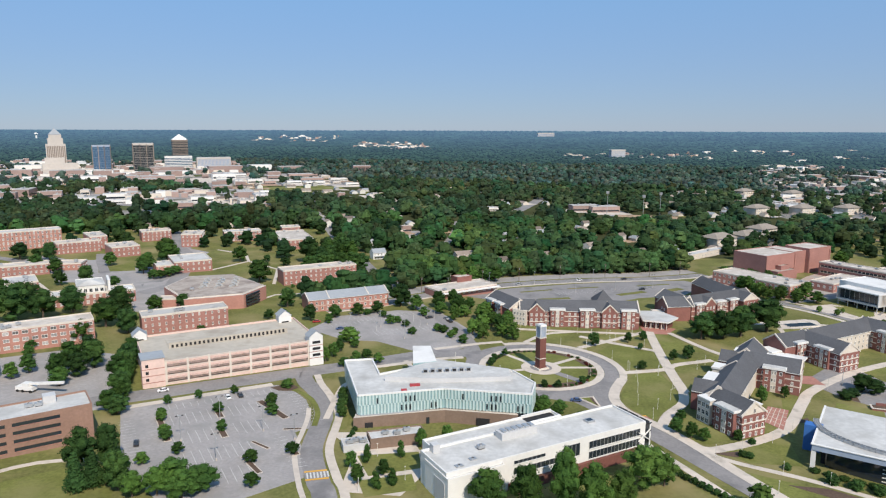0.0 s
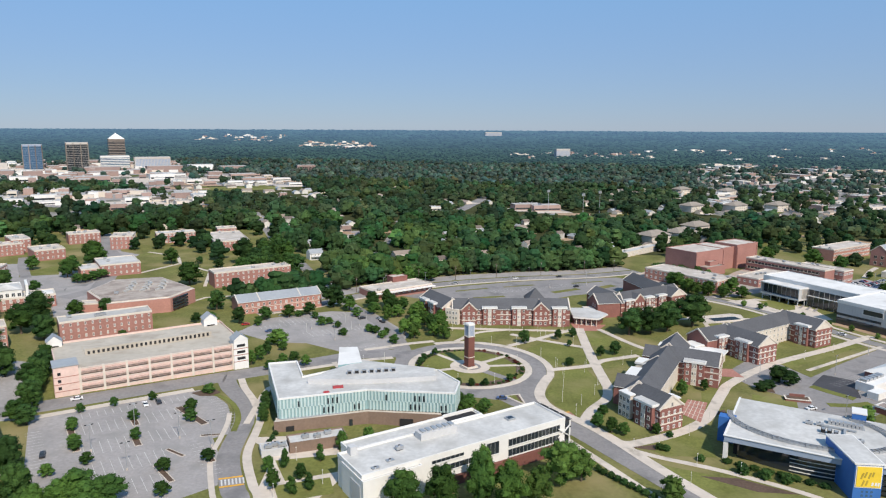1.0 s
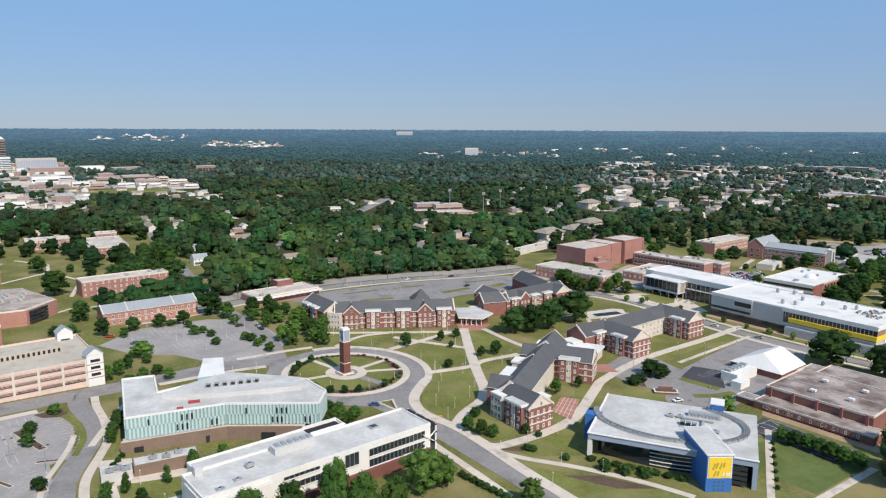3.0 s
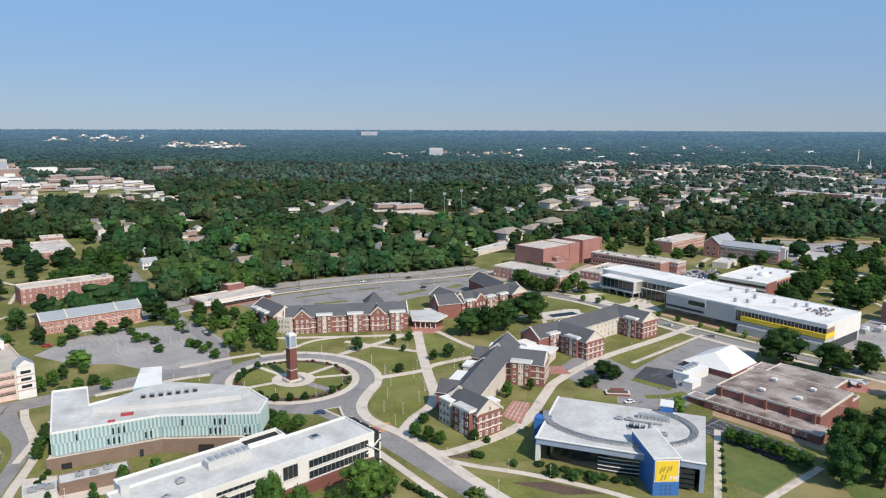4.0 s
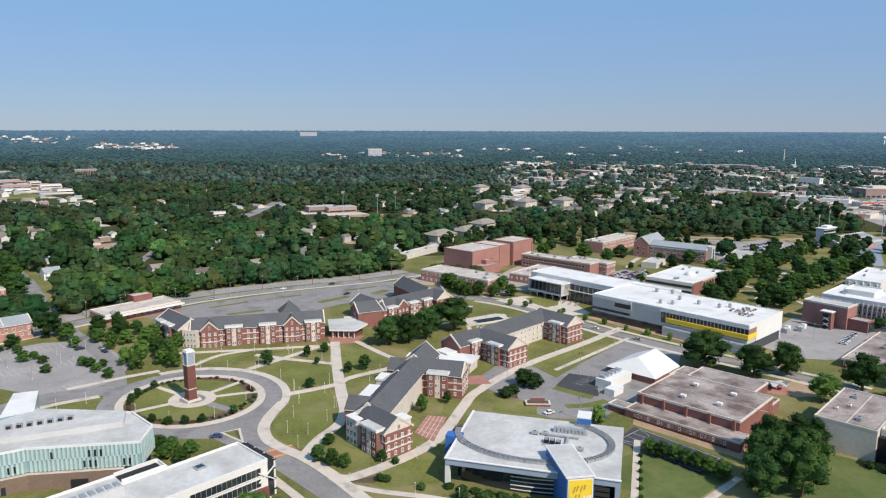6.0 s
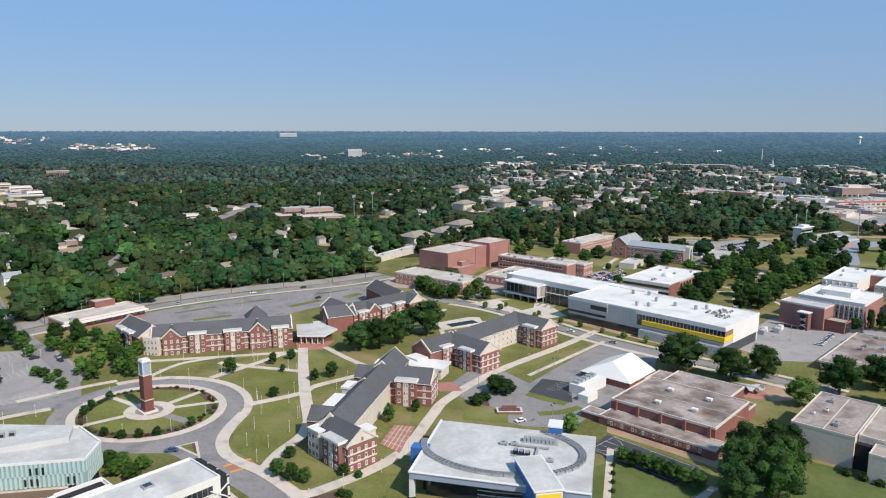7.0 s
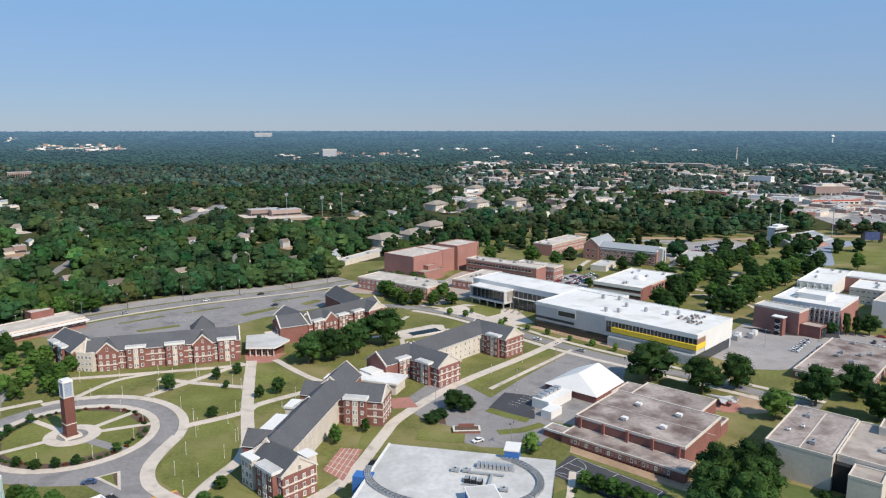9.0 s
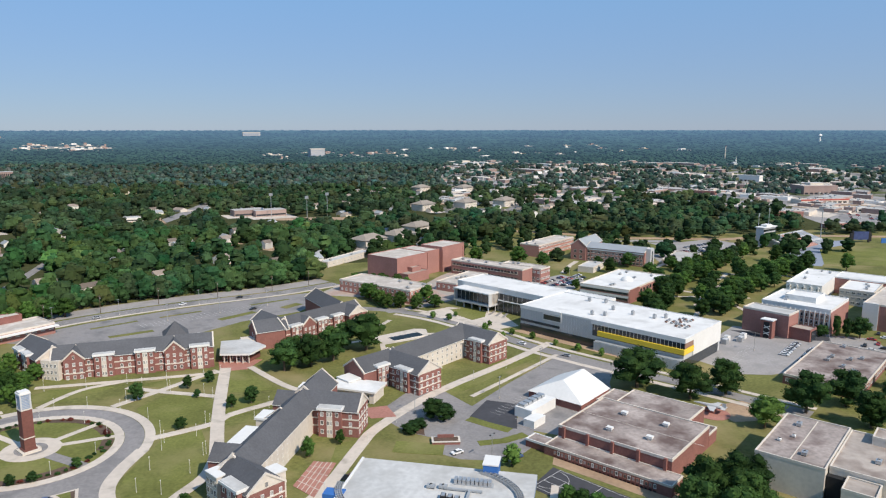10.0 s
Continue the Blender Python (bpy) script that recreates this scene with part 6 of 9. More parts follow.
for z in (3, 8):
    window_row(b, (1.5, -1), (12, -1), z, 2, 2.4, 2.6, CREAM, GLASS, 2)
Mesh().box(66, 70, 3, 12, -2.5, 15, STEEL).link("stair_tower", b, "grey metal-clad stair tower")
Mesh().box(69.9, 70.2, 6, 9, 0, 13, GLASS).link("stair_window", b)
b = hall("dining_pavilion", 381, 417, 28, 62, 36, 9, "white-roofed brick pavilion with a small dome", BRICK_OLD, BRIGHT_ROOF, 2, (3.0, 1.2), 6, "E", units=6)
Mesh().box(1, 16, -0.3, 0.2, 0.5, 9.3, BRICK).link("brick_pier", b)
for z in (2.2, 6.0):
    Mesh().box(-0.12, 0.2, 1, 35, z, z + 1.5, GLASS).link("ribbon_window", b)
    Mesh().box(-0.2, 0.25, 0.4, 35.6, z + 1.5, z + 3.0, WHITE).link("spandrel", b)
for i in range(8):
    Mesh().box(18 + i * 5.2, 21.2 + i * 5.2, -0.08, 0.2, 5.2, 7.4, GLASS).link("window", b)
b = thing("roof_dome", 400, 444, 0, "small white dome resting on the flat roof", "dome", z=height(400, 444) + 9.1)
m = Mesh()
for k in range(5):
    a0, a1 = radians(90 * k / 5), radians(90 * (k + 1) / 5)
    m.cyl(0, 0, 3.2 * math.sin(a0), 3.2 * math.sin(a1), 4.2 * math.cos(a0), max(0.01, 4.2 * math.cos(a1)), WHITE, 14)
m.link("shell", b)
b = hall("science_hall", 424, 349, -66, 37, 38, 14.6, "white three-storey science hall with narrow windows", WHITE, BRIGHT_ROOF, 3, (1.4, 2.0), 2.6, "", units=4, trim=WHITE)
for i in range(14):
    x = 1.6 + i * 2.6
    Mesh().box(x - 0.95, x + 0.95, -0.12, 0.2, 2.0, 12.4, BRICK_TAN).link("brick_bay", b)
    Mesh().box(x - 1.28, x - 0.98, -0.55, 0.2, 0.0, 13.2, WHITE).link("fin", b)
    for z in (3.2, 6.9, 10.6):
        put_window(b, (x, -0.12, z), 0, 1.1, 2.2, WHITE, GLASS)
flat_shell(b, 17, 18, 17, WHITE, BRIGHT_ROOF, 1.0, 9, 12, sink=-14.5, trim=WHITE)
Mesh().box(37.02, 37.4, 0.2, 37.8, -2, 13.4, BRICK_OLD).link("end_wall", b, "plain brick end wall")
b = hall("lecture_block", 405.5, 345, -70, 25.5, 14, 13, "windowless red-brick lecture block with a stair tower", BRICK_OLD, WHITE_ROOF, 2, faces="", units=0)
flat_shell(b, 11, 9, 6.2, BRICK, LOW_ROOF, 0.5, 25.6, 1.5)
Mesh().box(36.62, 36.9, 3, 9.5, 0, 5.6, GLASS).link("glazed_end", b)
b2 = thing("stair_tower", 407.6, 324.5, 110, "open brick stair tower", "tower")
# solid shaft; the near-black panel paints the shade of the open side
Mesh().box(0, 6, -1.5, 3, -2, 10.2, BRICK).box(1.4, 4.6, 2.8, 3.1, -1, 9.4, DARK).link("shaft", b2)
Mesh().box(-0.4, 6.4, -1.9, 3.4, 10.2, 10.7, WHITE).link("cap", b2)
for k in range(5):
    Mesh().box(0, 3.4, 3.0, 3.3, -0.1, 0.25, WHITE, pose(1.3, 0, 0.4 + k * 1.7, 0, -28 if k % 2 else 28, 0)).link("stair_flight", b2)
b = hall("library", 503, 372, 27, 60, 22, 11, "broad white-roofed library wings", WHITE, BRIGHT_ROOF, 2, (2.4, 1.6), 4, "W", units=4, trim=WHITE)
flat_shell(b, 24, 32, 11, BRICK_OLD, BRIGHT_ROOF, 0.6, 40, -32.1, trim=WHITE)
for i in range(5):
    Mesh().box(-1.2, 0.0, 1.6 + i * 4.4, 2.4 + i * 4.4, -2, 10.4, WHITE).link("pillar", b)
hall("library_wing", 521.5, 348.5, 27, 40, 20, 10, "pale wing of the library with window bands", CREAM, BRIGHT_ROOF, 3, (2.2, 1.4), 3.2, "SW", units=3)
b = hall("classroom_hall", 488.3, 283.5, 24, 62, 40, 15, "tall brick and white hall on the campus edge", BRICK_OLD, TAN_ROOF, 3, (3.4, 2.0), 4.5, "S", units=3)
Mesh().box(-0.5, 0.2, 32, 40.2, -2, 15.8, WHITE).link("corner_panel", b)
for z in (2.5, 7.2, 12):
    Mesh().box(-0.3, 0.2, 4, 26, z, z + 1.6, WHITE).link("spandrel", b)
    Mesh().box(-0.25, 0.2, 4, 26, z - 1.4, z, GLASS).link("ribbon_window", b)
b = hall("low_hall", 367, 243, 25, 66, 31, 4.2, "sprawling low hall with a stained tan roof", BRICK, STAINED_ROOF, 1, (2, 1.5), 4, "SW", units=8)
hall("shop_hall", 507, 501, 35, 48, 22, 4.4, "low workshop with a pale flat roof", CREAM, GREY_ROOF, 1, (2.4, 1.6), 5, "S", units=2)
hall("kiosk", 419, 511, 36, 26, 13, 4.2, "small white-roofed kiosk beside parked cars", CREAM, WHITE_ROOF, 1, (1.6, 1.4), 4, "S", units=1)
# sunken pool court
b = thing("entrance_pavilion", 169.5, 325.4, -41, "low white-roofed pavilion linking two halls", "pavilion")
Mesh().box(-10, 10, -5.4, 5.4, -2, 4.6, CREAM).link("wall", b)
for i in range(5):
    Mesh().box(-8 + i * 3.4, -5.6 + i * 3.4, -5.5, -5.3, 0.2, 3.4, GLASS).link("glass_door", b)
Mesh().box(-11, 11, -6.2, 6.2, 4.6, 5.4, WHITE, top=BRIGHT_ROOF).link("roof", b)
b = thing("reflecting_pool", 219, 400, 10, "rectangular dark pool with pale stone rim", "pool")
Mesh().box(-10, 10, -4, 4, -1, 0.45, CREAM).link("rim", b)
Mesh().box(-9.3, 9.3, -3.3, 3.3, 0.3, 0.5, WATER).link("water", b)
b = thing("garden_wall", 187, 271, -20, "low red-brick garden sign wall with planting", "wall")
Mesh().box(-5, 5, -2.2, 2.2, -1, 1.0, BRICK).box(-5.2, 5.2, -2.4, 2.4, 1.0, 1.2, CREAM).box(-4.4, 4.4, -1.6, 1.6, 1.2, 1.35, MULCH).link("planter", b)
Mesh().box(-3, 3, 1.0, 1.6, 1.2, 2.4, BRICK).link("back_wall", b)


# ---- vegetation ----
def quad_mesh(name, quads, mats, index=None, tone=None):
    """A mesh of separate four-cornered faces from an array (n, 4, 3)."""
    n = len(quads)
    me = bpy.data.meshes.new(name)
    me.vertices.add(n * 4)
    me.vertices.foreach_set("co", np.ascontiguousarray(quads, dtype=np.float32).ravel())
    me.loops.add(n * 4)
    me.loops.foreach_set("vertex_index", np.arange(n * 4, dtype=np.int32))
    me.polygons.add(n)
    me.polygons.foreach_set("loop_start", np.arange(0, n * 4, 4, dtype=np.int32))
    for mat in mats:
        me.materials.append(mat)
    if index is not None:
        me.polygons.foreach_set("material_index", np.asarray(index, dtype=np.int32))
    if tone is not None:
        a = me.attributes.new("tone", "FLOAT_VECTOR", "FACE")
        a.data.foreach_set("vector", np.ascontiguousarray(tone, dtype=np.float32).ravel())
    me.update(calc_edges=True)
    return me


def ball(n=2):
    """Unit ball as quads: a cube with n x n faces a side, rounded."""
    out = []
    g = np.linspace(-1, 1, n + 1)
    for ax in range(3):
        for s in (-1, 1):
            for i in range(n):
                for j in range(n):
                    q = []
                    for a, b in ((g[i], g[j]), (g[i + 1], g[j]), (g[i + 1], g[j + 1]), (g[i], g[j + 1])):
                        p = [0, 0, 0]
                        p[ax], p[(ax + 1) % 3], p[(ax + 2) % 3] = s, a, b
                        q.append(p)
                    out.append(q if s > 0 else q[::-1])
    out = np.array(out, float)
    return out / np.linalg.norm(out, axis=2, keepdims=True)


def leaves(rng, lobes, count, size, spread=0.55):
    """Leaf-clump quads scattered over the outsides of the lobes (centre, radius, squash)."""
    w = np.array([r * r for _, r, _ in lobes])
    pick = rng.choice(len(lobes), count, p=w / w.sum())
    c = np.array([lobes[i][0] for i in pick])
    r = np.array([lobes[i][1] for i in pick])[:, None]
    sq = np.array([[1, 1, lobes[i][2]] for i in pick])
    d = rng.normal(size=(count, 3))
    d[:, 2] = d[:, 2] * 0.9 + 0.25
    d /= np.linalg.norm(d, axis=1, keepdims=True)
    p = c + d * r * sq * rng.uniform(0.78, 1.22, (count, 1))
    nrm = d + rng.normal(size=(count, 3)) * spread
    nrm /= np.linalg.norm(nrm, axis=1, keepdims=True)
    t = np.cross(nrm, rng.normal(size=(count, 3)))
    t /= np.linalg.norm(t, axis=1, keepdims=True)
    u = np.cross(nrm, t)
    s = (size * rng.uniform(0.6, 1.35, (count, 1)))
    k = rng.uniform(0.6, 1.0, (count, 1))
    return np.stack([p - t * s - u * s * k * 0.6, p + t * s * 0.8 - u * s * k, p + t * s + u * s * k * 0.7, p - t * s * 0.7 + u * s * k], axis=1)


def core(rng, lobes, shrink, n=2, rough=0.12):
    out = []
    for c, r, sq in lobes:
        b = ball(n)
        jit = {}
        flat = np.round(b.reshape(-1, 3), 3)
        k = np.array([jit.setdefault(tuple(v), rng.uniform(1 - rough, 1 + rough)) for v in flat]).reshape(len(b), 4, 1)
        out.append(np.array(c) + b * k * r * shrink * np.array([1, 1, sq]))
    return np.concatenate(out)


def crown_lobes(rng, shape="round", n=10, fat=1.0):
    """Lobes of a crown for a tree one unit tall."""
    lobes = []
    if shape == "round":
        lobes.append(((0, 0, 0.56), 0.265, 1.18))
        for i in range(n):
            a, z = 2.4 * i + rng.uniform(-0.5, 0.5), 0.17 + 0.71 * ((i + rng.random()) / n) ** 0.9
            rad = 0.27 * math.sin(math.pi * min(1, (z - 0.02) / 0.94)) * rng.uniform(0.7, 1.1)
            lobes.append(((rad * math.cos(a), rad * math.sin(a), z), fat * rng.uniform(0.065, 0.135), 0.85))
    elif shape == "tall":
        for i in range(n):
            z = 0.22 + 0.68 * i / (n - 1)
            rad = 0.10 * (1 - (z - 0.3) ** 2)
            a = rng.uniform(0, 2 * np.pi)
            lobes.append(((rad * math.cos(a), rad * math.sin(a), z), 0.19 * (1.15 - z * 0.75), 1.0))
    elif shape == "cone":
        for i in range(n):
            z = 0.12 + 0.8 * i / (n - 1)
            lobes.append(((rng.normal() * 0.02, rng.normal() * 0.02, z), 0.25 * (1.05 - z) + 0.02, 0.7))
    return lobes


def trunk_mesh(rng, r=0.022, top=0.55, limbs=5):
    m = Mesh()
    m.cyl(0, 0, -0.03, 0.25, r * 1.25, r, BARK, 7)
    m.cyl(0, 0, 0.25, top, r, r * 0.45, BARK, 7)
    for i in range(limbs):
        a, z = 2 * math.pi * i / limbs + rng.uniform(-0.4, 0.4), rng.uniform(0.22, 0.42)
        L, tilt = rng.uniform(0.16, 0.26), rng.uniform(30, 55)
        M = pose(0, 0, z, 0, 0, math.degrees(a)) @ pose(0, 0, 0, 0, tilt, 0)
        n = len(m.v)
        m.cyl(0, 0, 0, L, r * 0.5, r * 0.15, BARK, 5)
        m.v[n:] = [tuple(M @ Vector(v)) for v in m.v[n:]]
    return m.data("trunk")


def tree_model(name, seed, shape, count, size, mat, label, trunk=True):
    rng = np.random.default_rng(seed)
    lobes = crown_lobes(rng, shape, 17 if shape == "round" else 13, 1.15)
    q = np.concatenate([core(rng, lobes, 0.84, 2, 0.3), leaves(rng, lobes, count, size, 0.6)])
    ob = new(name)
    tagged(ob, label, "tree" if "shrub" not in name else "shrub")
    if trunk:
        t = new("trunk", trunk_mesh(rng, top=0.85 if shape == "cone" else 0.55))
        t.parent = ob
    c = new("crown" if trunk else "foliage", quad_mesh("crown", q, [mat]))
    c.parent = ob
    return ob


MODELS = {
    "broad": [tree_model("broadleaf_tree", 10 + i, "round", 2500, 0.0125, LEAF, "full green broadleaf tree standing on grass") for i in range(3)],
    "dark": [tree_model("broadleaf_tree", 20 + i, "round", 2700, 0.0125, LEAF_DARK, "large dark-green shade tree with a dense crown") for i in range(3)],
    "tall": [tree_model("tall_tree", 30 + i, "tall", 1800, 0.013, LEAF, "tall narrow green tree with an uneven crown") for i in range(2)],
    "cone": [tree_model("conifer", 40, "cone", 1600, 0.018, LEAF_DARK, "dark conical evergreen tree")],
    "young": [tree_model("young_tree", 50 + i, "round", 800, 0.019, LEAF_BRIGHT, "young fresh-green tree planted by the paths") for i in range(2)],
    "lot": [tree_model("lot_tree", 60 + i, "round", 800, 0.019, LEAF, "small round tree on a parking island") for i in range(2)],
    "fresh": [tree_model("broadleaf_tree", 80 + i, "round", 2600, 0.0125, LEAF_FRESH, "spreading light-green tree beside the road") for i in range(2)],
    "shrub": [tree_model("shrub", 70 + i, "round", 300, 0.045, LEAF_DARK, "clipped dark-green shrub in a bed", trunk=False) for i in range(2)],
    "redshrub": [tree_model("red_shrub", 75, "round", 300, 0.045, LEAF_RED, "reddish ornamental shrub in a garden bed", trunk=False)],
}
FIRST = {k: [True] * len(v) for k, v in MODELS.items()}
TREE_AT = []
plant = random.Random(5)


def copy_scaled(ob, m):
    """A copy at the pose and scale of m alone."""
    return copy_thing(ob, m @ Matrix.Diagonal((1 / ob.scale.x, 1 / ob.scale.y, 1 / ob.scale.z, 1)))


def tree(kind, x, y, tall, wide=None, group="campus trees", z=None):
    """Plants a model of a kind, tall metres high, its crown about 0.62 of that wide unless wide is given."""
    i = plant.randrange(len(MODELS[kind]))
    if kind in ("broad", "dark", "fresh") and tall > 9:
        tall *= 1.15
    s = (wide / 0.70 if wide else tall)
    m = Matrix.Translation((x, y, (height(x, y) if z is None else z) - 0.05)) @ Matrix.Rotation(plant.uniform(0, 6.28), 4, "Z") @ Matrix.Diagonal((s, s, tall, 1))
    TREE_AT.append((x, y))
    if FIRST[kind][i]:
        FIRST[kind][i] = False
        MODELS[kind][i].matrix_basis = m
        tagged(MODELS[kind][i], group=group)
        return MODELS[kind][i]
    return copy_scaled(MODELS[kind][i], m)


def shrub(x, y, wide, tall, kind="shrub"):
    m = tree(kind, x, y, tall / 0.72, wide, "shrubs")
    m.location.z -= 0.28 * tall
    return m


# foreground trees south of the science building and along the road
for x, y, t, w in ((15, 188, 12, 11), (26, 186, 15, 11), (38, 190, 17, 9), (46, 188, 14, 11)):
    tree("broad", x, y, t, w)
for x, y, t, w in ((56, 191, 12, 9), (66, 203, 14, 13), (73, 205, 10, 8)):
    tree("fresh", x, y, t, w)
tree("tall", 40, 196, 18, 9)
tree("young", 97, 190, 10, 8)
for i in range(9):
    shrub(80.5 + i * 1.5, 211.5 - i * 2.3, 2.8, 2.2)
for x, y in ((129, 208), (135, 204.5), (141, 201.5)):
    shrub(x, y, 5.0, 3.6)
for x, y in ((110, 225.5), (119, 217.5), (116, 237), (108, 227)):
    shrub(x, y, 3.2, 2.4)
for i in range(8):
    shrub(128 + i * 3.4, 216 - i * 2.6, 4, 1.6)
for i in range(7):
    shrub(200 - i * 3.4, 217 - i * 5, 1.8, 1.6)
for x, y, t, w in ((91, 246, 6.5, 5.5), (95, 241, 7, 5.5), (99, 239, 5.5, 5), (97, 258, 4.5, 5), (138, 277, 8, 5), (151, 283, 6, 4), (112, 240, 4.5, 4)):
    tree("broad", x, y, t, w)
for x, y, t, w in ((191, 293, 8.5, 10), (194, 289, 7.5, 9), (178, 283, 4, 8), (182, 286, 4, 7)):
    tree("dark", x, y, t, w)
tree("young", 200.5, 246, 8.5, 7)
tree("fresh", 307, 238, 12, 14)
for x, y, t, w in ((441, 312, 12, 5), (445, 309, 11, 5), (452, 306, 11, 11), (436, 317, 7, 8)):
    tree("dark", x, y, t, w)
# lawns east of the ring
for x, y, t, w in ((84, 352, 8.5, 6), (104, 359, 6.5, 4.6), (113.5, 364, 6, 4.4), (99, 317, 4.5, 5), (119, 331, 6, 4.5), (127, 333, 8, 6), (107, 347, 4, 3)):
    tree("dark", x, y, t, w)
for x, y in ((36, 295), (42, 291), (48, 290), (54, 290), (27, 319), (29, 325), (35, 333), (66, 296)):
    tree("dark", x, y, 4, 3.6)
for a in range(0, 360, 6):
    if plant.random() < 0.72:
        r = plant.uniform(23, 25.3)
        shrub(RING[0] + r * math.cos(radians(a)), RING[1] + r * math.sin(radians(a)), plant.uniform(1.4, 2.6), plant.uniform(0.7, 1.2), plant.choice(["shrub", "shrub", "redshrub"]))
# grove north-west of the ring
for x, y in ((4, 410), (12, 396), (15, 416), (26, 361), (27, 377), (21, 369), (28, 398), (33, 387), (37, 365), (42, 360), (40, 380), (43, 392), (22, 420), (31, 408), (18, 404), (36, 374), (12, 428), (3, 424)):
    tree("young" if plant.random() < 0.35 else "broad", x, y, plant.uniform(8, 11), plant.uniform(7, 9.5))
# big shade trees between the eastern halls
for x, y, t, w in ((147, 368, 14, 15), (160, 370, 15, 15), (172, 375, 16, 16), (192, 386, 18, 21), (181, 391, 13, 12), (153, 375, 13, 12)):
    tree("dark", x, y, t, w)
for x, y, t, w in ((288, 291, 17, 22), (301, 272, 14.5, 17), (319, 270, 14.5, 16), (334, 242, 16, 17), (356, 241, 15, 16), (345, 222, 14, 15), (372, 228, 14, 15), (382, 216, 13, 13)):
    tree("dark", x, y, t, w)
for x, y, t, w in ((239, 197, 17, 14), (252, 200, 15, 13), (227, 189, 17, 14), (233, 178, 18, 14), (262, 201, 12, 11), (219, 181, 14, 12), (245, 187, 16, 13)):
    tree("dark", x, y, t, w)
for x, y in ((207, 214), (210, 211), (211.5, 207), (213, 203), (215, 199), (204.5, 218), (217, 195)):
    tree("broad", x, y, 6.5, 6.5)
for i in range(10):
    shrub(272 + i * 2.2, 186 - i * 4.4, plant.uniform(3, 5), plant.uniform(1.6, 2.6))
# west side
for x, y, t, w in ((-164, 291, 11, 9), (-156, 292, 11, 10), (-163, 301, 13, 11), (-154, 304, 13, 11), (-160, 312, 13, 11), (-121, 253, 9, 8), (-125, 262, 10, 8), (-128, 271, 11, 9), (-131, 281, 12, 9), (-135, 291, 13, 10), (-137, 301, 13, 10), (-140, 311, 12, 9), (-148, 337, 9, 8), (-196, 328, 7, 7), (-190, 316, 7, 6)):
    tree("dark" if plant.random() < 0.5 else "broad", x, y, t * 0.92, w)
for x, y, t, w in ((-105, 199, 13, 10), (-101, 204, 13, 10), (-113, 207, 14, 10), (-109, 196, 13, 10), (-97, 197, 12, 9), (-107, 213, 13, 9), (-142, 197, 13, 12), (-150, 202, 12, 11)):
    tree("cone" if plant.random() < 0.4 else "dark", x, y, t, w)
for x, y, t, w in ((-72, 197, 9, 11), (-79, 196, 10, 12), (-84, 194, 9, 9), (-91, 193, 8, 8), (-76, 192, 9, 10)):
    tree("broad", x, y, t, w)
for x, y in ((-49, 325), (-37, 316), (-33, 324), (-42, 312), (-52, 318), (-27, 317), (-47, 333), (-40, 340)):
    tree("broad", x, y, plant.uniform(4.5, 8), plant.uniform(4.5, 7))
tree("young", -44, 349, 9, 12)
for x, y in ((-38, 272), (-37, 266), (-37, 260), (-36, 254)):
    tree("dark", x, y, 5.5, 4.6)
for x, y in ((-17, 209), (-23, 217), (-25, 203), (-12, 221), (-5, 229), (0, 221), (-14, 203), (-19, 200), (4, 232), (-28, 214)):
    tree("tall" if plant.random() < 0.6 else "broad", x, y, plant.uniform(5.5, 8), plant.uniform(4, 5))
for x, y in ((40, 270), (44, 266), (47, 258), (50, 264), (42, 262), (56, 250), (60, 254)):
    tree("broad", x, y, plant.uniform(4, 6.5), plant.uniform(5, 7))
# trees that lean over the avenue by the gatehouse
for x, y in ((28, 494), (37, 500), (45, 505), (20, 489)):
    tree("broad", x, y, plant.uniform(10, 13), plant.uniform(10, 13))
# trees on the parking islands
ISLES = ((-7.5, 13), (-7.3, 10), (-8.5, 30), (-8.2, 26), (13, 13.5), (10.5, 31.5), (31, 25), (34.5, 13), (33.6, 15.5), (14, 60), (44.6, 0.5), (28, 60), (-6.5, 43), (-18, 46), (10, 76))
for u, v in ISLES:
    tree("lot", *lot(u, v), plant.uniform(4.2, 5.4), plant.uniform(4, 5.4))
for u, v in ((-3, -3), (9, -3.6), (23, -3)):
    tree("lot", *lot(u, v), 4.2, 3.4)
for x, y in ((-25, 385), (-21, 388), (-16, 381), (5, 371), (2, 374), (9, 362), (15, 352), (11, 368), (-12, 366), (-60, 384), (-40, 404), (-6, 404), (-30, 400)):
    tree("lot", x, y, plant.uniform(4, 6.5), plant.uniform(4.5, 7))
for x, y in ((262, 388), (268, 380), (272, 404), (266, 398), (276, 384), (282, 372), (288, 358), (294, 346), (300, 334), (306, 322), (248, 432), (255, 424), (262, 430)):
    tree("young", x, y, plant.uniform(3.5, 5.5), plant.uniform(3, 4.5))


def free(x, y, margin=0.0):
    return not any(inside(p, x, y) for p in CLEAR)


def scatter(kind_pick, n, box, tall, wide, gap, seed, ok=None, far=False):
    """Trees strewn over a stretch of the plan, off roads and roofs."""
    rnd = random.Random(seed)
    tries = 0
    while n and tries < 4000:
        tries += 1
        x, y = rnd.uniform(box[0], box[1]), rnd.uniform(box[2], box[3])
        if (ok and not ok(x, y)) or not free(x, y) or any(abs(x - a) < gap and abs(y - c) < gap for a, c in TREE_AT):
            continue
        if far:
            WOOD_EXTRA.append((x, y))
            TREE_AT.append((x, y))
        else:
            tree(kind_pick(rnd), x, y, rnd.uniform(*tall), rnd.uniform(*wide))
        n -= 1


dk = lambda r: r.choice(["dark", "broad", "broad", "dark"])
WOOD_EXTRA = []     # trees that merge into the woods
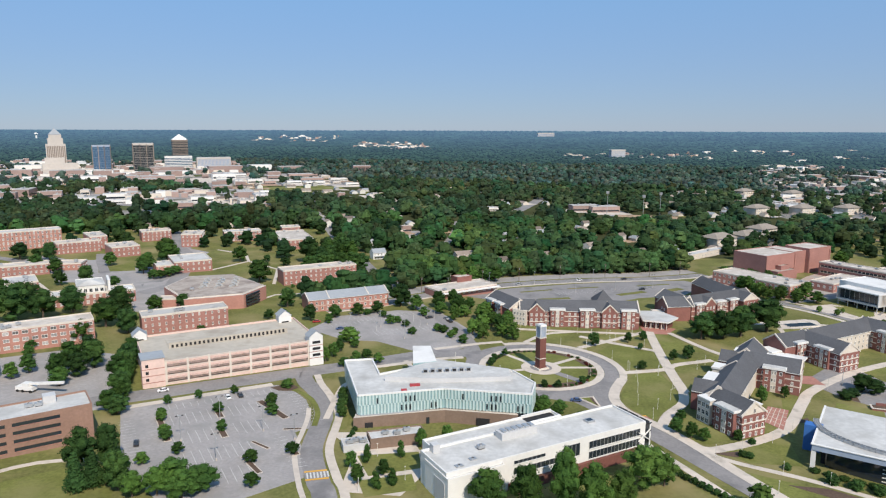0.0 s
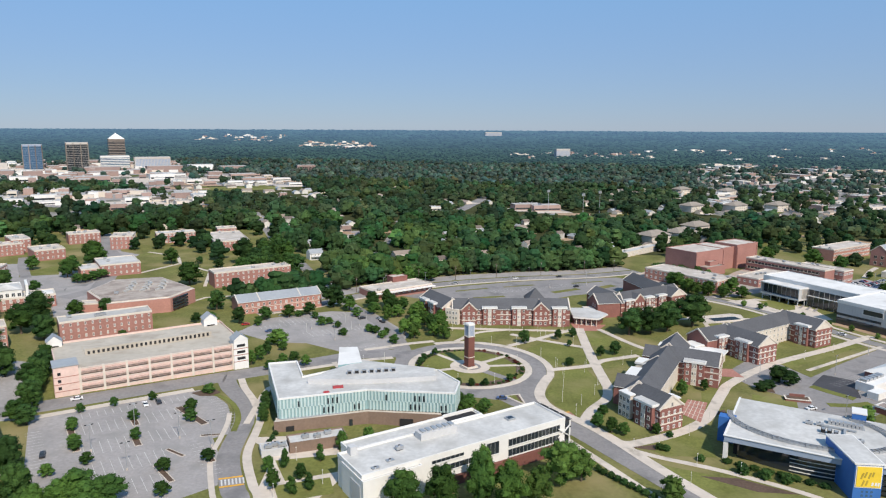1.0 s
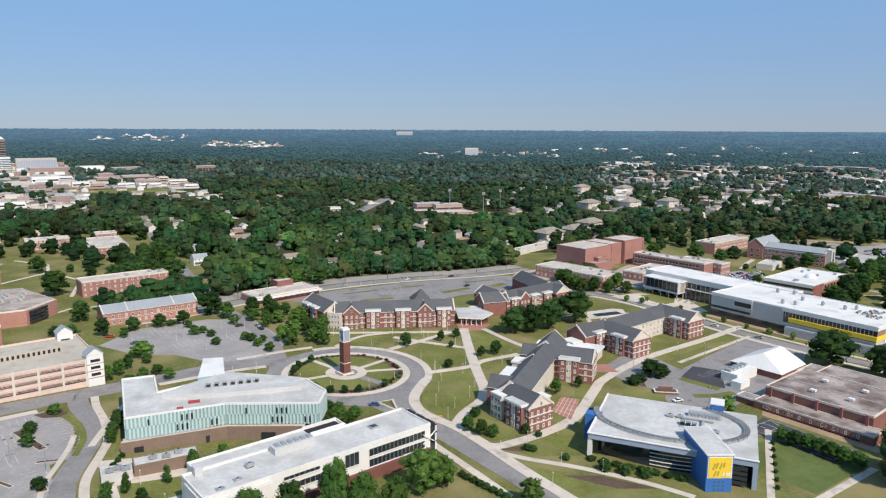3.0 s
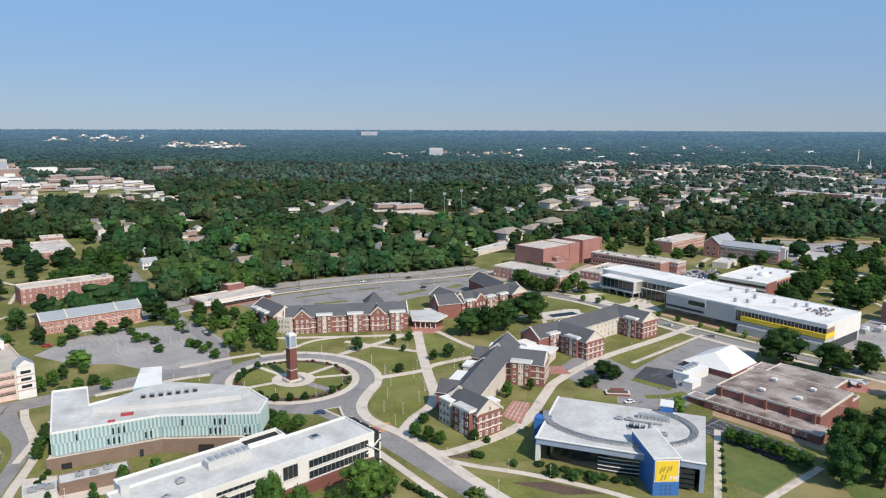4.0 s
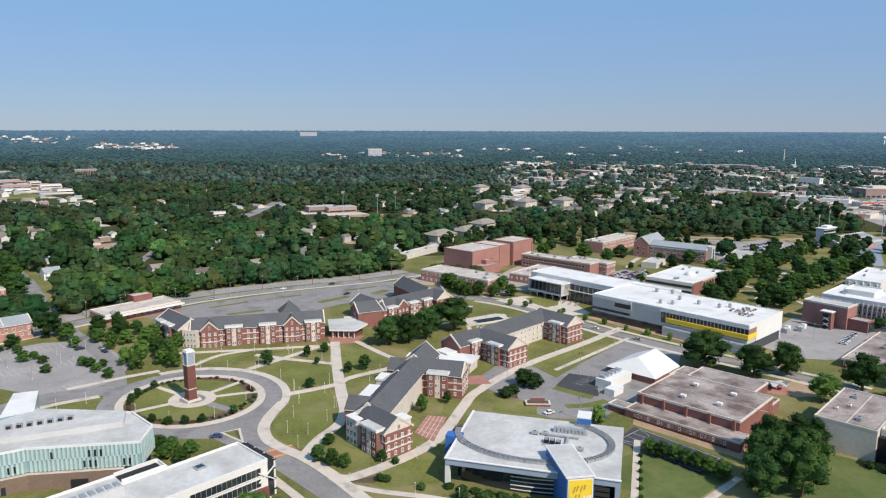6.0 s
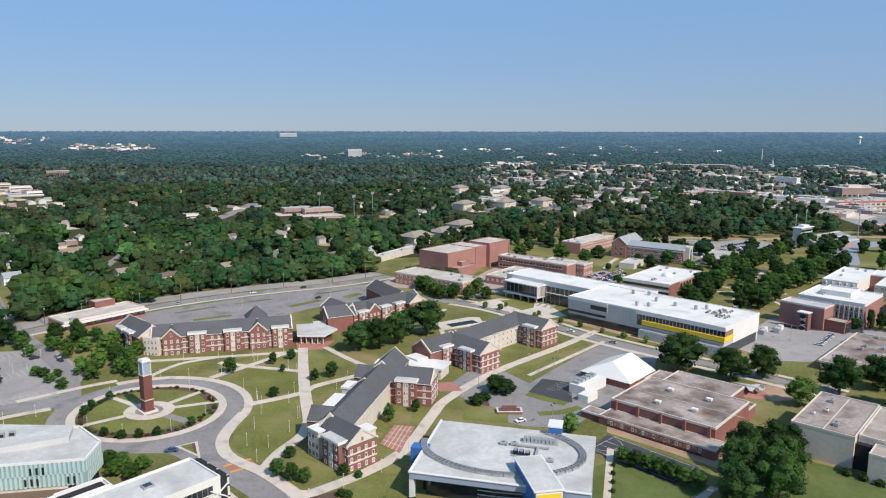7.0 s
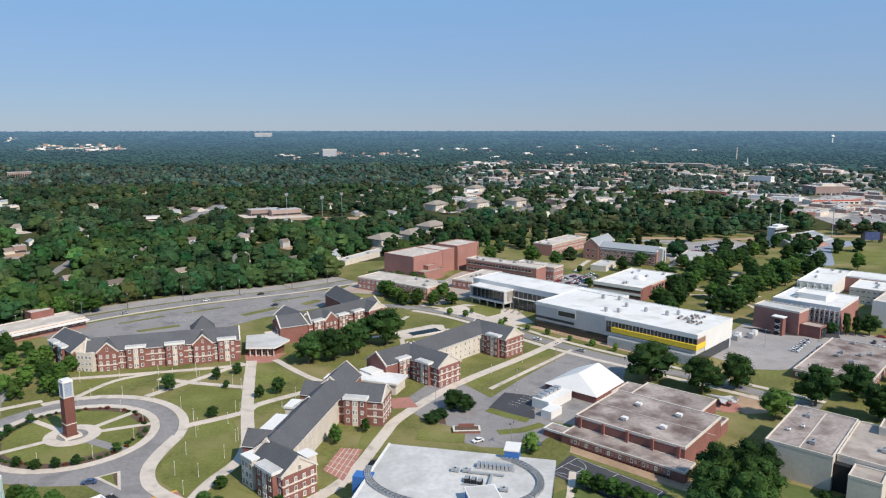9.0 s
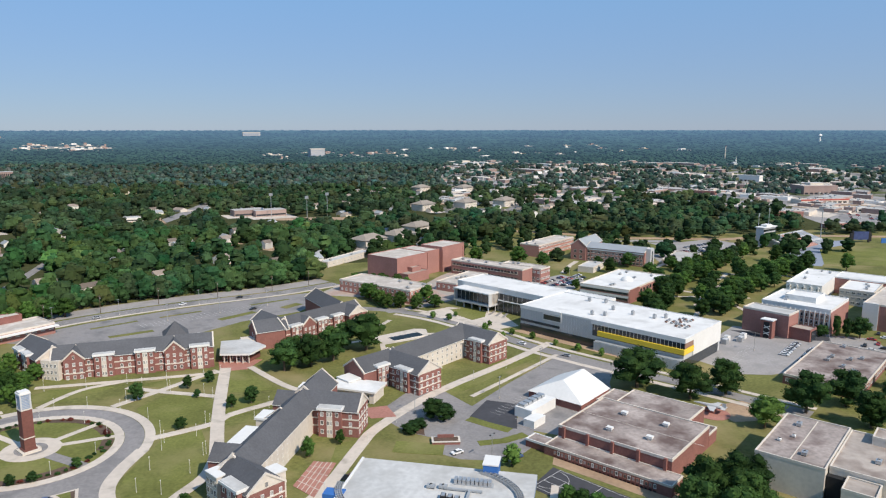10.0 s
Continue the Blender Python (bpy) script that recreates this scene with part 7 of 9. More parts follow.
OLD_TREES = [((-329, 552, 18), (-306, 553, 16), (-323, 565, 9), (-240, 402, 22), (-231, 373, 24), (-219, 382, 20), (-266, 425, 15), (-209, 395, 19), (-178, 368, 19), (-182, 397, 20), (-162, 358, 15), (-163, 398, 13), (-148, 404, 11), (-214, 461, 10), (-213, 552, 22), (-213, 506, 14), (-249, 533, 13), (-274, 502, 13)),
             ((-238, 471, 14), (-252, 464, 11), (-122, 354, 8), (-177, 340, 13), (-292, 508, 14), (-399, 683, 22), (-378, 684, 22), (-375, 711, 23), (-327, 628, 20), (-354, 713, 21), (-353, 742, 20), (-311, 689, 22), (-323, 744, 21), (-312, 760, 20), (-187, 625, 14), (-257, 694, 21), (-260, 750, 23), (-217, 680, 18), (-234, 753, 23)),
             ((-189, 641, 14), (-156, 557, 15), (-158, 633, 17), (-148, 640, 18), (-123, 484, 21), (-135, 560, 8), (-117, 545, 10), (-100, 560, 23), (-90, 418, 14), (-86, 387, 9), (-95, 390, 7), (-71, 388, 10), (-58, 396, 10), (-45, 402, 10), (-34, 408, 10), (-53, 504, 11), (-50, 466, 10), (-21, 426, 17), (-11, 417, 11), (-73, 623, 14), (-96, 688, 18), (-115, 712, 22), (-99, 742, 19), (-68, 706, 20))]
for block in OLD_TREES:
    for x, y, w in block:
        if y < 600:
            tree(dk(plant), x, y, w * plant.uniform(0.66, 0.82) + 1.0, w * 0.82)
        else:
            WOOD_EXTRA.append((x, y))
for i in range(9):
    tree("broad", -201 + 12 * math.cos(-1.4 + i * 0.36), 514 + 26 * math.sin(-1.4 + i * 0.36), plant.uniform(6, 8), plant.uniform(8, 11))
for x, y, t, w in ((-208, 545, 15, 17), (-216, 520, 12, 13), (-179, 296, 9, 8), (-182, 288, 8, 7), (-158, 281, 9, 9), (-135, 285, 12, 10), (-126, 256, 9, 8)):
    tree("broad", x, y, t, w)
for i, w in enumerate((3, 4, 6, 4, 4, 5, 3, 3)):
    shrub(-97 + i * 5, 471 + i * 2.4, w, w * 0.8)
scatter(dk, 34, (-430, -90, 470, 760), (12, 19), (13, 19), 12, 3, lambda x, y: y > 560 - x * 0.12 and x > -0.62 * y - 40, True)
scatter(dk, 14, (-95, -20, 500, 680), (11, 17), (11, 16), 8, 4, lambda x, y: x > -60 - (y - 430) * 0.42 and x < -25 - (y - 430) * 0.3)


def avenue(p, q, half, n, tall, seed):
    """Trees in a loose double row from p to q."""
    rnd = random.Random(seed)
    d = Vector(q) - Vector(p)
    e = Vector((-d.y, d.x)).normalized()
    for i in range(n):
        c = Vector(p) + d * ((i + rnd.uniform(-0.3, 0.3)) / n) + e * rnd.uniform(-half, half)
        if free(c.x, c.y):
            h = rnd.uniform(*tall)
            tree(dk(rnd), c.x, c.y, h, h * rnd.uniform(0.9, 1.15))


avenue((372, 385), (420, 420), 9, 7, (11, 15), 41)
avenue((420, 428), (545, 508), 9, 22, (10, 14), 42)
avenue((407, 374), (485, 414), 7, 11, (10, 14), 43)
avenue((485, 414), (592, 462), 9, 17, (10, 14), 44)
scatter(dk, 8, (430, 560, 400, 500), (9, 13), (9, 13), 13, 5)
for x, y, w in ((282, 559, 9), (382, 567, 16), (395, 549, 13), (423, 579, 7), (415, 599, 9), (442, 537, 9), (434, 509, 12), (475, 530, 13), (461, 521, 13), (374, 468, 8), (398, 517, 6), (352, 588, 14), (338, 604, 15)):
    tree(dk(plant), x, y, w * 0.8 + 1.5, w)
scatter(dk, 60, (268, 500, 585, 735), (13, 18), (13, 18), 11, 6, lambda x, y: y > 606 + (x - 320) * 0.3, True)
scatter(dk, 34, (420, 640, 500, 660), (9, 15), (9, 14), 10, 7, lambda x, y: y < 735 - (x - 484) * 0.75, True)
scatter(lambda r: r.choice(["fresh", "fresh", "broad"]), 18, (225, 260, 455, 540), (8, 11), (8, 11), 7, 9)
scatter(dk, 12, (380, 520, 240, 330), (8, 12), (8, 11), 9, 8)
scatter(dk, 12, (590, 700, 500, 560), (9, 13), (9, 13), 12, 10, lambda x, y: y > 1010 - x * 0.75, True)

# ---- lamps, cars and small things ----
def lamp_model():
    ob = new("lamp_post")
    tagged(ob, "slim pale lamp post beside the footpath", "lamp post", "path lamps")
    Mesh().cyl(0, 0, -0.2, 0.4, 0.14, 0.12, POLE_WHITE, 8).link("base", ob)
    Mesh().cyl(0, 0, 0.4, 4.5, 0.075, 0.05, POLE_WHITE, 6).link("pole", ob)
    Mesh().cyl(0, 0, 4.5, 4.65, 0.16, 0.2, POLE_WHITE, 8).cyl(0, 0, 4.65, 4.85, 0.16, 0.05, POLE_WHITE, 8).link("head", ob)
    return ob


LAMP = lamp_model()
spots = []
for line in ([(119, 372), (113, 344), (109.5, 316), (106, 292)], [(92, 313), (108, 319)], [(80, 352), (96, 366), (112, 379)], [(86, 367), (97, 359), (110, 350)], [(48, 376), (64, 375), (80, 374.5), (96, 373)],
             [(91, 268), (100, 279), (105, 291)], [(93, 306), (104, 308)], [(86, 258), (98, 226), (108, 201)], [(110, 232), (124, 238), (137, 249)], [(54, 353), (66, 350), (78, 343), (88, 330), (92, 316)],
             [(92, 300), (88, 286), (84, 272)], [(160, 279), (176, 294), (200, 312), (224, 325), (246, 335)], [(126, 318), (133, 326)], [(116, 214), (128, 207)]):
    spots += line
for a in range(10, 360, 40):
    spots.append((RING[0] + 24 * math.cos(radians(a)), RING[1] + 24 * math.sin(radians(a))))
for x, y in ((-20, 222), (-24, 198), (-10, 206), (-33, 230), (-30, 246), (10, 322), (0, 318), (-12, 392), (0, 398), (-32, 372), (-8, 378)):
    spots.append((x, y))
for i, (x, y) in enumerate(spots):
    m = pose(x, y, height(x, y))
    if i:
        copy_thing(LAMP, m)
    else:
        LAMP.matrix_basis = m


def pole_model():
    ob = new("street_light")
    tagged(ob, "tall grey parking-lot light on a thin pole", "street light", "lot lights")
    Mesh().cyl(0, 0, -0.3, 0.8, 0.3, 0.28, CONCRETE, 8).link("footing", ob)
    Mesh().cyl(0, 0, 0.8, 9.5, 0.12, 0.08, METAL, 6).link("pole", ob)
    Mesh().box(-1.1, 1.1, -0.1, 0.1, 9.4, 9.6, METAL).link("arm", ob)
    Mesh().box(-1.4, -0.7, -0.2, 0.2, 9.5, 9.7, DARK).link("head", ob)
    Mesh().box(0.7, 1.4, -0.2, 0.2, 9.5, 9.7, DARK).link("head", ob)
    return ob


POLE = pole_model()
for i, (x, y) in enumerate([lot(12, 22), lot(-4, 34), lot(24, 38), lot(32, 50), lot(4, 54), (-30, 378), (-4, 386), (-46, 372), (-16, 358), (100, 478), (130, 486), (160, 496), (74, 500), (40, 490), (10, 470), (120, 512), (186, 300), (225, 302),
                            (262, 330), (380, 312), (420, 300), (196, 252), (360, 495), (384, 492)]):
    m = pose(x, y, height(x, y), 0, 0, 28)
    if i:
        copy_thing(POLE, m)
    else:
        POLE.matrix_basis = m


def utility_pole():
    ob = new("utility_pole")
    tagged(ob, "dark wooden utility pole beside the avenue", "utility pole", "avenue poles")
    Mesh().cyl(0, 0, -0.5, 11, 0.2, 0.13, BARK, 7).link("pole", ob)
    Mesh().box(-1.3, 1.3, -0.08, 0.08, 10.2, 10.4, BARK).link("crossarm", ob)
    Mesh().cyl(0.4, 0.2, 8.6, 9.6, 0.25, 0.25, METAL, 7).link("transformer", ob)
    return ob


UTIL = utility_pole()
spots = beside(N_ROAD, 0.8)[6::3]
for i, (x, y) in enumerate(spots):
    m = pose(x, y, height(x, y), 0, 0, 30)
    if i:
        copy_thing(UTIL, m)
    else:
        UTIL.matrix_basis = m
m = Mesh()
edge = beside(N_ROAD, 16.2)[8:]
for p, q in zip(edge, edge[1:]):
    d_ = Vector(q) - Vector(p)
    k = max(1, int(d_.length / 2.6))
    for i in range(k):
        c = Vector(p) + d_ * (i / k)
        z = height(c.x, c.y)
        m.box(c.x - 0.06, c.x + 0.06, c.y - 0.06, c.y + 0.06, z - 0.2, z + 2.3, DARK)
    a_ = math.degrees(math.atan2(d_.y, d_.x))
    for zz in (0.3, 1.2, 2.2):
        m.box(0, d_.length, -0.03, 0.03, zz - 0.04, zz + 0.04, DARK, pose(p[0], p[1], height(*p), 0, 0, a_))
m.link("fence", None, "dark metal fence along the wood's edge", "fence", kind="stuff")


def car_model(colour, label):
    ob = new("car")
    tagged(ob, label, "car", "parked cars")
    paint = material("car_paint", colour, 0.3, spec=0.6)
    m = Mesh()
    side = [(-2.25, 0.35), (-2.25, 0.85), (-1.2, 0.98), (1.5, 0.98), (2.2, 0.9), (2.25, 0.35)]
    for s, fl in ((-0.88, False), (0.88, True)):
        pts = [(x, s, z) for x, z in side]
        m.face(pts if not fl else pts[::-1], paint)
    for (x0, z0), (x1, z1) in zip(side, side[1:] + side[:1]):
        m.face([(x0, -0.88, z0), (x0, 0.88, z0), (x1, 0.88, z1), (x1, -0.88, z1)], paint)
    m.link("body", ob)
    m = Mesh()
    lo = [(-1.2, -0.8), (1.6, -0.8), (1.6, 0.8), (-1.2, 0.8)]
    hi = [(-0.55, -0.65), (1.0, -0.65), (1.0, 0.65), (-0.55, 0.65)]
    for i in range(4):
        j = (i + 1) % 4
        m.face([(*lo[i], 0.97), (*lo[j], 0.97), (*hi[j], 1.45), (*hi[i], 1.45)], GLASS)
    m.link("glazing", ob)
    Mesh().box(-0.57, 1.02, -0.67, 0.67, 1.44, 1.5, paint).link("roof", ob)
    for x in (-1.4, 1.4):
        for y in (-0.8, 0.8):
            w = Mesh().cyl(0, 0, -0.1, 0.1, 0.33, 0.33, TYRE, 10)
            o2 = w.link("wheel", ob)
            o2.matrix_basis = pose(x, y, 0.33, 90, 0, 0)
    return ob


CARS = [car_model((0.75, 0.75, 0.75), "white saloon car parked on asphalt"), car_model((0.03, 0.03, 0.035), "black saloon car parked on asphalt"), car_model((0.35, 0.36, 0.38), "silver-grey car parked on asphalt"),
        car_model((0.38, 0.03, 0.03), "dark-red car parked on asphalt"), car_model((0.05, 0.08, 0.18), "dark-blue car parked on asphalt")]
placed = set()


def car(k, x, y, ang):
    m = pose(x, y, height(x, y) + 0.07, 0, 0, ang)
    if k in placed:
        copy_thing(CARS[k], m)
    else:
        placed.add(k)
        CARS[k].matrix_basis = m


pc = random.Random(9)
car(0, -113, 276.5, 28)
car(0, *lot(19.5, 1.2), -62)
car(1, *lot(24.5, 1.2), -62)
car(3, -67, 385, 20)
car(1, *lot(-18, 30), 110)
for x, y, a, k in ((-28, 399, 10, 1), (-6, 405, 30, 2), (-3, 399, 30, 1), (7, 398, -60, 2), (-52, 372, 25, 4), (9, 392, -60, 1), (58.9, 275, -8, 4), (187, 261, 10, 0), (204, 254, 100, 1), (206, 252, 100, 4), (8, 290, 10, 0), (110, 514, 17, 0), (146, 522, 15, 1), (62, 495, 24, 2),
                   (150, 488, 25, 1), (272, 366, -62, 0), (283, 340, -62, 2)):
    car(k, x, y, a)
for i in range(30):
    x, y = 352 + (i % 12) * 3.0 + pc.uniform(-0.2, 0.2), 476 + (i % 12) * 1.6 + (i // 12) * 11
    if pc.random() < 0.8:
        car(pc.randrange(5), x, y, 118)
for i in range(16):
    car(pc.choice([0, 0, 2, 1]), 388 + (i % 8) * 3.1, 300 + (i % 8) * 1.6 - (i // 8) * 11, 118)
for i in range(26):
    if pc.random() < 0.8:
        u, v = (i % 13) * 3.0, (i // 13) * 9.5
        car(pc.randrange(5), 371 + u * 0.82 + v * 0.3 + pc.uniform(-0.2, 0.2), 480 + u * 0.5 + v, 122)
for i in range(9):
    car(pc.choice([0, 1, 2, 3]), 432 + i * 4.6, 281 + i * 2.0 + (i % 3) * 5, 30 + (i % 2) * 90)
for i in range(20):
    if pc.random() < 0.8:
        car(pc.randrange(5), 536 + (i % 10) * 4.4 + pc.uniform(-0.4, 0.4), 545 + (i % 10) * 1.5 + (i // 10) * 8, 105)
for i in range(28):
    if pc.random() < 0.85:
        car(pc.randrange(5), 548 + (i % 14) * 5.2 + pc.uniform(-.5, .5), 560 + (i % 14) * 1.2 + (i // 14) * 13, 105)

# painted stalls
def stalls(name, rows, label):
    m = Mesh()
    for p, d, n, step, ln, gap in rows:
        p, d = Vector(p), Vector(d).normalized()
        nn = Vector((-d.y, d.x))
        for i in range(n + 1):
            if gap and gap[0] <= i * step <= gap[1]:
                continue
            q = p + d * step * i
            a = [q - d * 0.07 - nn * ln / 2, q + d * 0.07 - nn * ln / 2, q + d * 0.07 + nn * ln / 2, q - d * 0.07 + nn * ln / 2]
            m.face([(v.x, v.y, height(v.x, v.y) + 0.075) for v in a], LINE)
    return m.link(name, None, label, "road marking", kind="stuff")


LUt = tuple(LU)
rows = [(lot(-3, 1.0), LUt, 15, 2.7, 5, None), (lot(-4, 14.5), LUt, 14, 2.7, 10.5, (14.5, 20)), (lot(-6, 32), LUt, 12, 2.7, 10.5, (14, 19)), (lot(-5, 48.8), LUt, 8, 2.7, 10.5, None), (lot(-4, 66), LUt, 6, 2.7, 10.5, None),
        (lot(44.5, 8), tuple(LV), 11, 2.7, 5, None), (lot(27.5, 46), tuple(LV), 9, 2.7, 5, None), (lot(-19.5, 8), tuple(LV), 14, 2.5, 5, None)]
stalls("stall_lines", rows, "worn white stall lines painted on the parking lot")
stalls("stall_lines", [((-58, 380), (0.9, 0.43), 9, 2.8, 5, None), ((-48, 392), (0.9, 0.43), 14, 2.8, 10, None), ((-32, 366), (0.9, 0.43), 12, 2.8, 10, None), ((-5, 340), (0.62, 0.5), 5, 2.8, 5, None)], "worn white stall lines on the tree-ringed lot")
stalls("stall_lines", [((216, 288), (0.88, 0.48), 8, 2.7, 5, None), ((222, 279), (0.88, 0.48), 5, 2.7, 5, None), ((352, 300), (0.88, 0.48), 14, 2.7, 5, None), ((86, 470), (0.93, 0.36), 28, 2.8, 10, None)], "white stall lines on the dark lots")
m = Mesh()
for line, offs, mat in ((AVENUE, (-0.15, 2.6, -2.6), LINE),):
    for off in offs:
        for i in range(len(line) - 1):
            if off and i % 2:
                continue
            p, q = Vector(line[i]), Vector(line[i + 1])
            nn = Vector((-(q - p).y, (q - p).x)).normalized()
            m.face([(v.x, v.y, height(v.x, v.y) + 0.1) for v in (p + nn * (off - 0.08), q + nn * (off - 0.08), q + nn * (off + 0.08), p + nn * (off + 0.08))], mat)
m.link("lane_lines", None, "worn lane lines painted along the roads", "road marking", kind="stuff")
m = Mesh()
CX = pose(213.5, 219.5, 0, 0, 0, -67)


def court_line(x0, y0, x1, y1):
    a, c = Vector((x0, y0)), Vector((x1, y1))
    d = (c - a).normalized()
    nn = Vector((-d.y, d.x)) * 0.09
    m.face([(p.x, p.y, height(p.x, p.y) + 0.1) for p in [CX @ Vector((v.x, v.y, 0)) for v in (a - nn, c - nn, c + nn, a + nn)]], LINE)


for q in ((-16, -7.4, 16, -7.4), (-16, 7.4, 16, 7.4), (-16, -7.4, -16, 7.4), (16, -7.4, 16, 7.4), (0, -7.4, 0, 7.4), (-16, -2, -10, -2), (-16, 2, -10, 2), (-10, -2, -10, 2)):
    court_line(*q)
for i in range(16):
    a0, a1 = radians(-90 + i * 11.25), radians(-90 + (i + 1) * 11.25)
    for r in (6.2, 1.9):
        cx = -15 if r > 3 else -10
        court_line(cx + r * math.cos(a0), r * math.sin(a0), cx + r * math.cos(a1), r * math.sin(a1))
m.link("court_lines", None, "white lines of the basketball court", "road marking", kind="stuff")
for u, v, w, ln, a in ((-8, 20, 2.6, 24, 0), (13, 14, 2.6, 11, 0), (10.5, 32, 2.6, 11, 0), (32.5, 20, 3, 22, 12), (20, 49, 1.6, 9, 24), (13.5, 62, 2.2, 14, 8), (29, 58, 2.4, 8, 0), (34, 41, 1.6, 7, 70)):
    c = Vector(lot(u, v))
    d = LV * math.cos(radians(a)) + LU * math.sin(radians(a))
    cover("parking_island", [ribbon([tuple(c - d * ln / 2), tuple(c - d * ln * 0.2), tuple(c + d * ln / 2)], w)], 0.16, CONCRETE, "kerbed concrete parking island", "island", keep=False, kind="", group="parking islands")
    cover("island_bed", [ribbon([tuple(c - d * (ln / 2 - 0.3)), tuple(c - d * ln * 0.2), tuple(c + d * (ln / 2 - 0.3))], w - 0.6)], 0.2, MULCH, "mulch bed on a parking island", "flower bed", keep=False, kind="", group="parking islands")
cover("lawn", [ribbon(smooth_line([lot(41, -2), lot(47, 5), lot(49.5, 16), lot(47.5, 30), lot(42, 42)]), 2.2)], 0.12, LAWN, "curved grass verge round the parking lot", "lawn", keep=False)
cover("island_bed", [[(-70, 283), (-63, 289), (-58.5, 284), (-61, 280), (-66, 280)]], 0.18, MULCH, "red mulch bed at the lot's corner", "flower bed", keep=False, kind="", group="parking islands")
shrub(-64.5, 284.5, 3.6, 2.6)
for i in range(9):
    shrub(-31.5 + i * 0.55, 232 + i * 3.4, 2.4, 1.6)
# machines and planting in the service yard
for i, (x, y) in enumerate(((375, 327), (380, 331), (386, 327), (392, 331), (352, 318))):
    b = thing("generator_unit", x, y, 26, "pale boxy plant unit standing in the service yard", "plant unit", "yard units")
    Mesh().box(-2.2, 2.2, -1.4, 1.4, -0.3, 2.6, WHITE if i % 2 else METAL).link("casing", b)
    Mesh().box(-1.8, 1.8, -1.0, 1.0, 2.6, 2.9, STEEL).link("fan_deck", b)
cover("driveway", [[(398, 346), (440, 316), (432, 308), (400, 330)]], 0.09, ASPHALT_DARK, "dark asphalt patch in the service yard", "driveway", keep=False)
# raised crossings
for name, p, a, w, stripes in (("crosswalk", (80.5, 257), -72, 9.5, True), ("crosswalk", (-38.6, 208), -76, 7.4, False)):
    M = Matrix.Translation((*p, 0)) @ Matrix.Rotation(radians(a), 4, "Z")
    m = Mesh()
    for x0, x1, mat in ((-3.2, -2.2, YELLOW_LINE), (-2.2, 2.2, PAVER if stripes else ASPHALT), (2.2, 3.2, YELLOW_LINE)):
        q = [M @ Vector((x, y, 0)) for x, y in ((x0, -w / 2), (x1, -w / 2), (x1, w / 2), (x0, w / 2))]
        m.face([(v.x, v.y, height(v.x, v.y) + 0.13) for v in q], mat)
    if not stripes:
        for i in range(7):
            q = [M @ Vector((x, -w / 2 + 0.6 + i * 1.1 + y, 0)) for x, y in ((-1.9, 0), (1.9, 0), (1.9, 0.5), (-1.9, 0.5))]
            m.face([(v.x, v.y, height(v.x, v.y) + 0.137) for v in q], LINE)
    m.link(name, None, "raised crossing with orange painted edges", "crosswalk", kind="structure")
m = Mesh()
pa, pb, pc_, pd = Vector((129.3, 259)), Vector((139.1, 273.2)), Vector((146, 269.3)), Vector((133.8, 249.4))
for i in range(1, 5):
    t_ = i / 5
    for p, q in ((pa.lerp(pb, t_), pd.lerp(pc_, t_)), (pa.lerp(pd, t_), pb.lerp(pc_, t_))):
        nn = Vector((-(q - p).y, (q - p).x)).normalized() * 0.14
        m.face([(v.x, v.y, height(v.x, v.y) + 0.16) for v in (p - nn, q - nn, q + nn, p + nn)], CONCRETE)
m.link("patio_joints", None, "pale paving joints across the red terrace", "paving", kind="stuff")
# shade trees and parked cars of the eastern mall
for kind, x, y, tall in (("dark", 570, 538, 15), ("fresh", 583, 516, 14), ("dark", 593, 490, 15), ("dark", 591, 456, 15), ("broad", 617, 440, 14), ("broad", 534, 448, 14), ("broad", 547, 443, 13), ("dark", 558, 438, 13), ("dark", 520, 462, 14), ("dark", 508, 446, 15), ("dark", 462, 458, 15), ("broad", 446, 396, 15), ("broad", 527, 394, 10), ("dark", 474, 468, 13), ("dark", 436, 404, 14), ("dark", 500, 430, 13)):
    tree(kind, x, y, tall)
for i in range(9):
    car((0, 2, 1, 4, 0)[i % 5], 536 + i * 3.4, 476 - i * 2.2, 64)
# aircraft monument
cover("planting_bed", [[(298 + 7 * math.cos(i * 0.35), 256 + 7 * math.sin(i * 0.35)) for i in range(18)]], 0.14, PAVER, "round red-brown bed under the jet aircraft", "flower bed", keep=False)
b = thing("aircraft_monument", 299, 258, 118, "pale grey jet aircraft displayed on a brick plinth", "monument")
Mesh().box(-2, 2, -2, 2, -1, 1.2, BRICK).link("plinth", b)
m = Mesh()
prof = ((-6, 0.15), (-4, 0.75), (0, 0.85), (4, 0.6), (7, 0.08))
for (x0, r0), (x1, r1) in zip(prof, prof[1:]):
    for i in range(8):
        a0, a1 = 2 * math.pi * i / 8, 2 * math.pi * (i + 1) / 8
        m.face([(x0, r0 * math.cos(a0), 2.6 + r0 * math.sin(a0)), (x1, r1 * math.cos(a0), 2.6 + r1 * math.sin(a0)), (x1, r1 * math.cos(a1), 2.6 + r1 * math.sin(a1)), (x0, r0 * math.cos(a1), 2.6 + r0 * math.sin(a1))], STEEL)
m.link("fuselage", b)
for s in (-1, 1):
    Mesh().prism([(-2.4, 0.5 * s), (1.6, 0.5 * s), (-1.4, 5.4 * s), (-2.8, 5.4 * s)][:: s], 2.4, 2.55, STEEL).link("wing", b)
Mesh().prism([(-6, -2.2), (-4.6, -2.2), (-4, 0), (-4.6, 2.2), (-6, 2.2)], 2.6, 2.72, STEEL).link("tailplane", b)
Mesh().box(-6, -4.4, -0.08, 0.08, 2.8, 4.6, STEEL).link("fin", b)
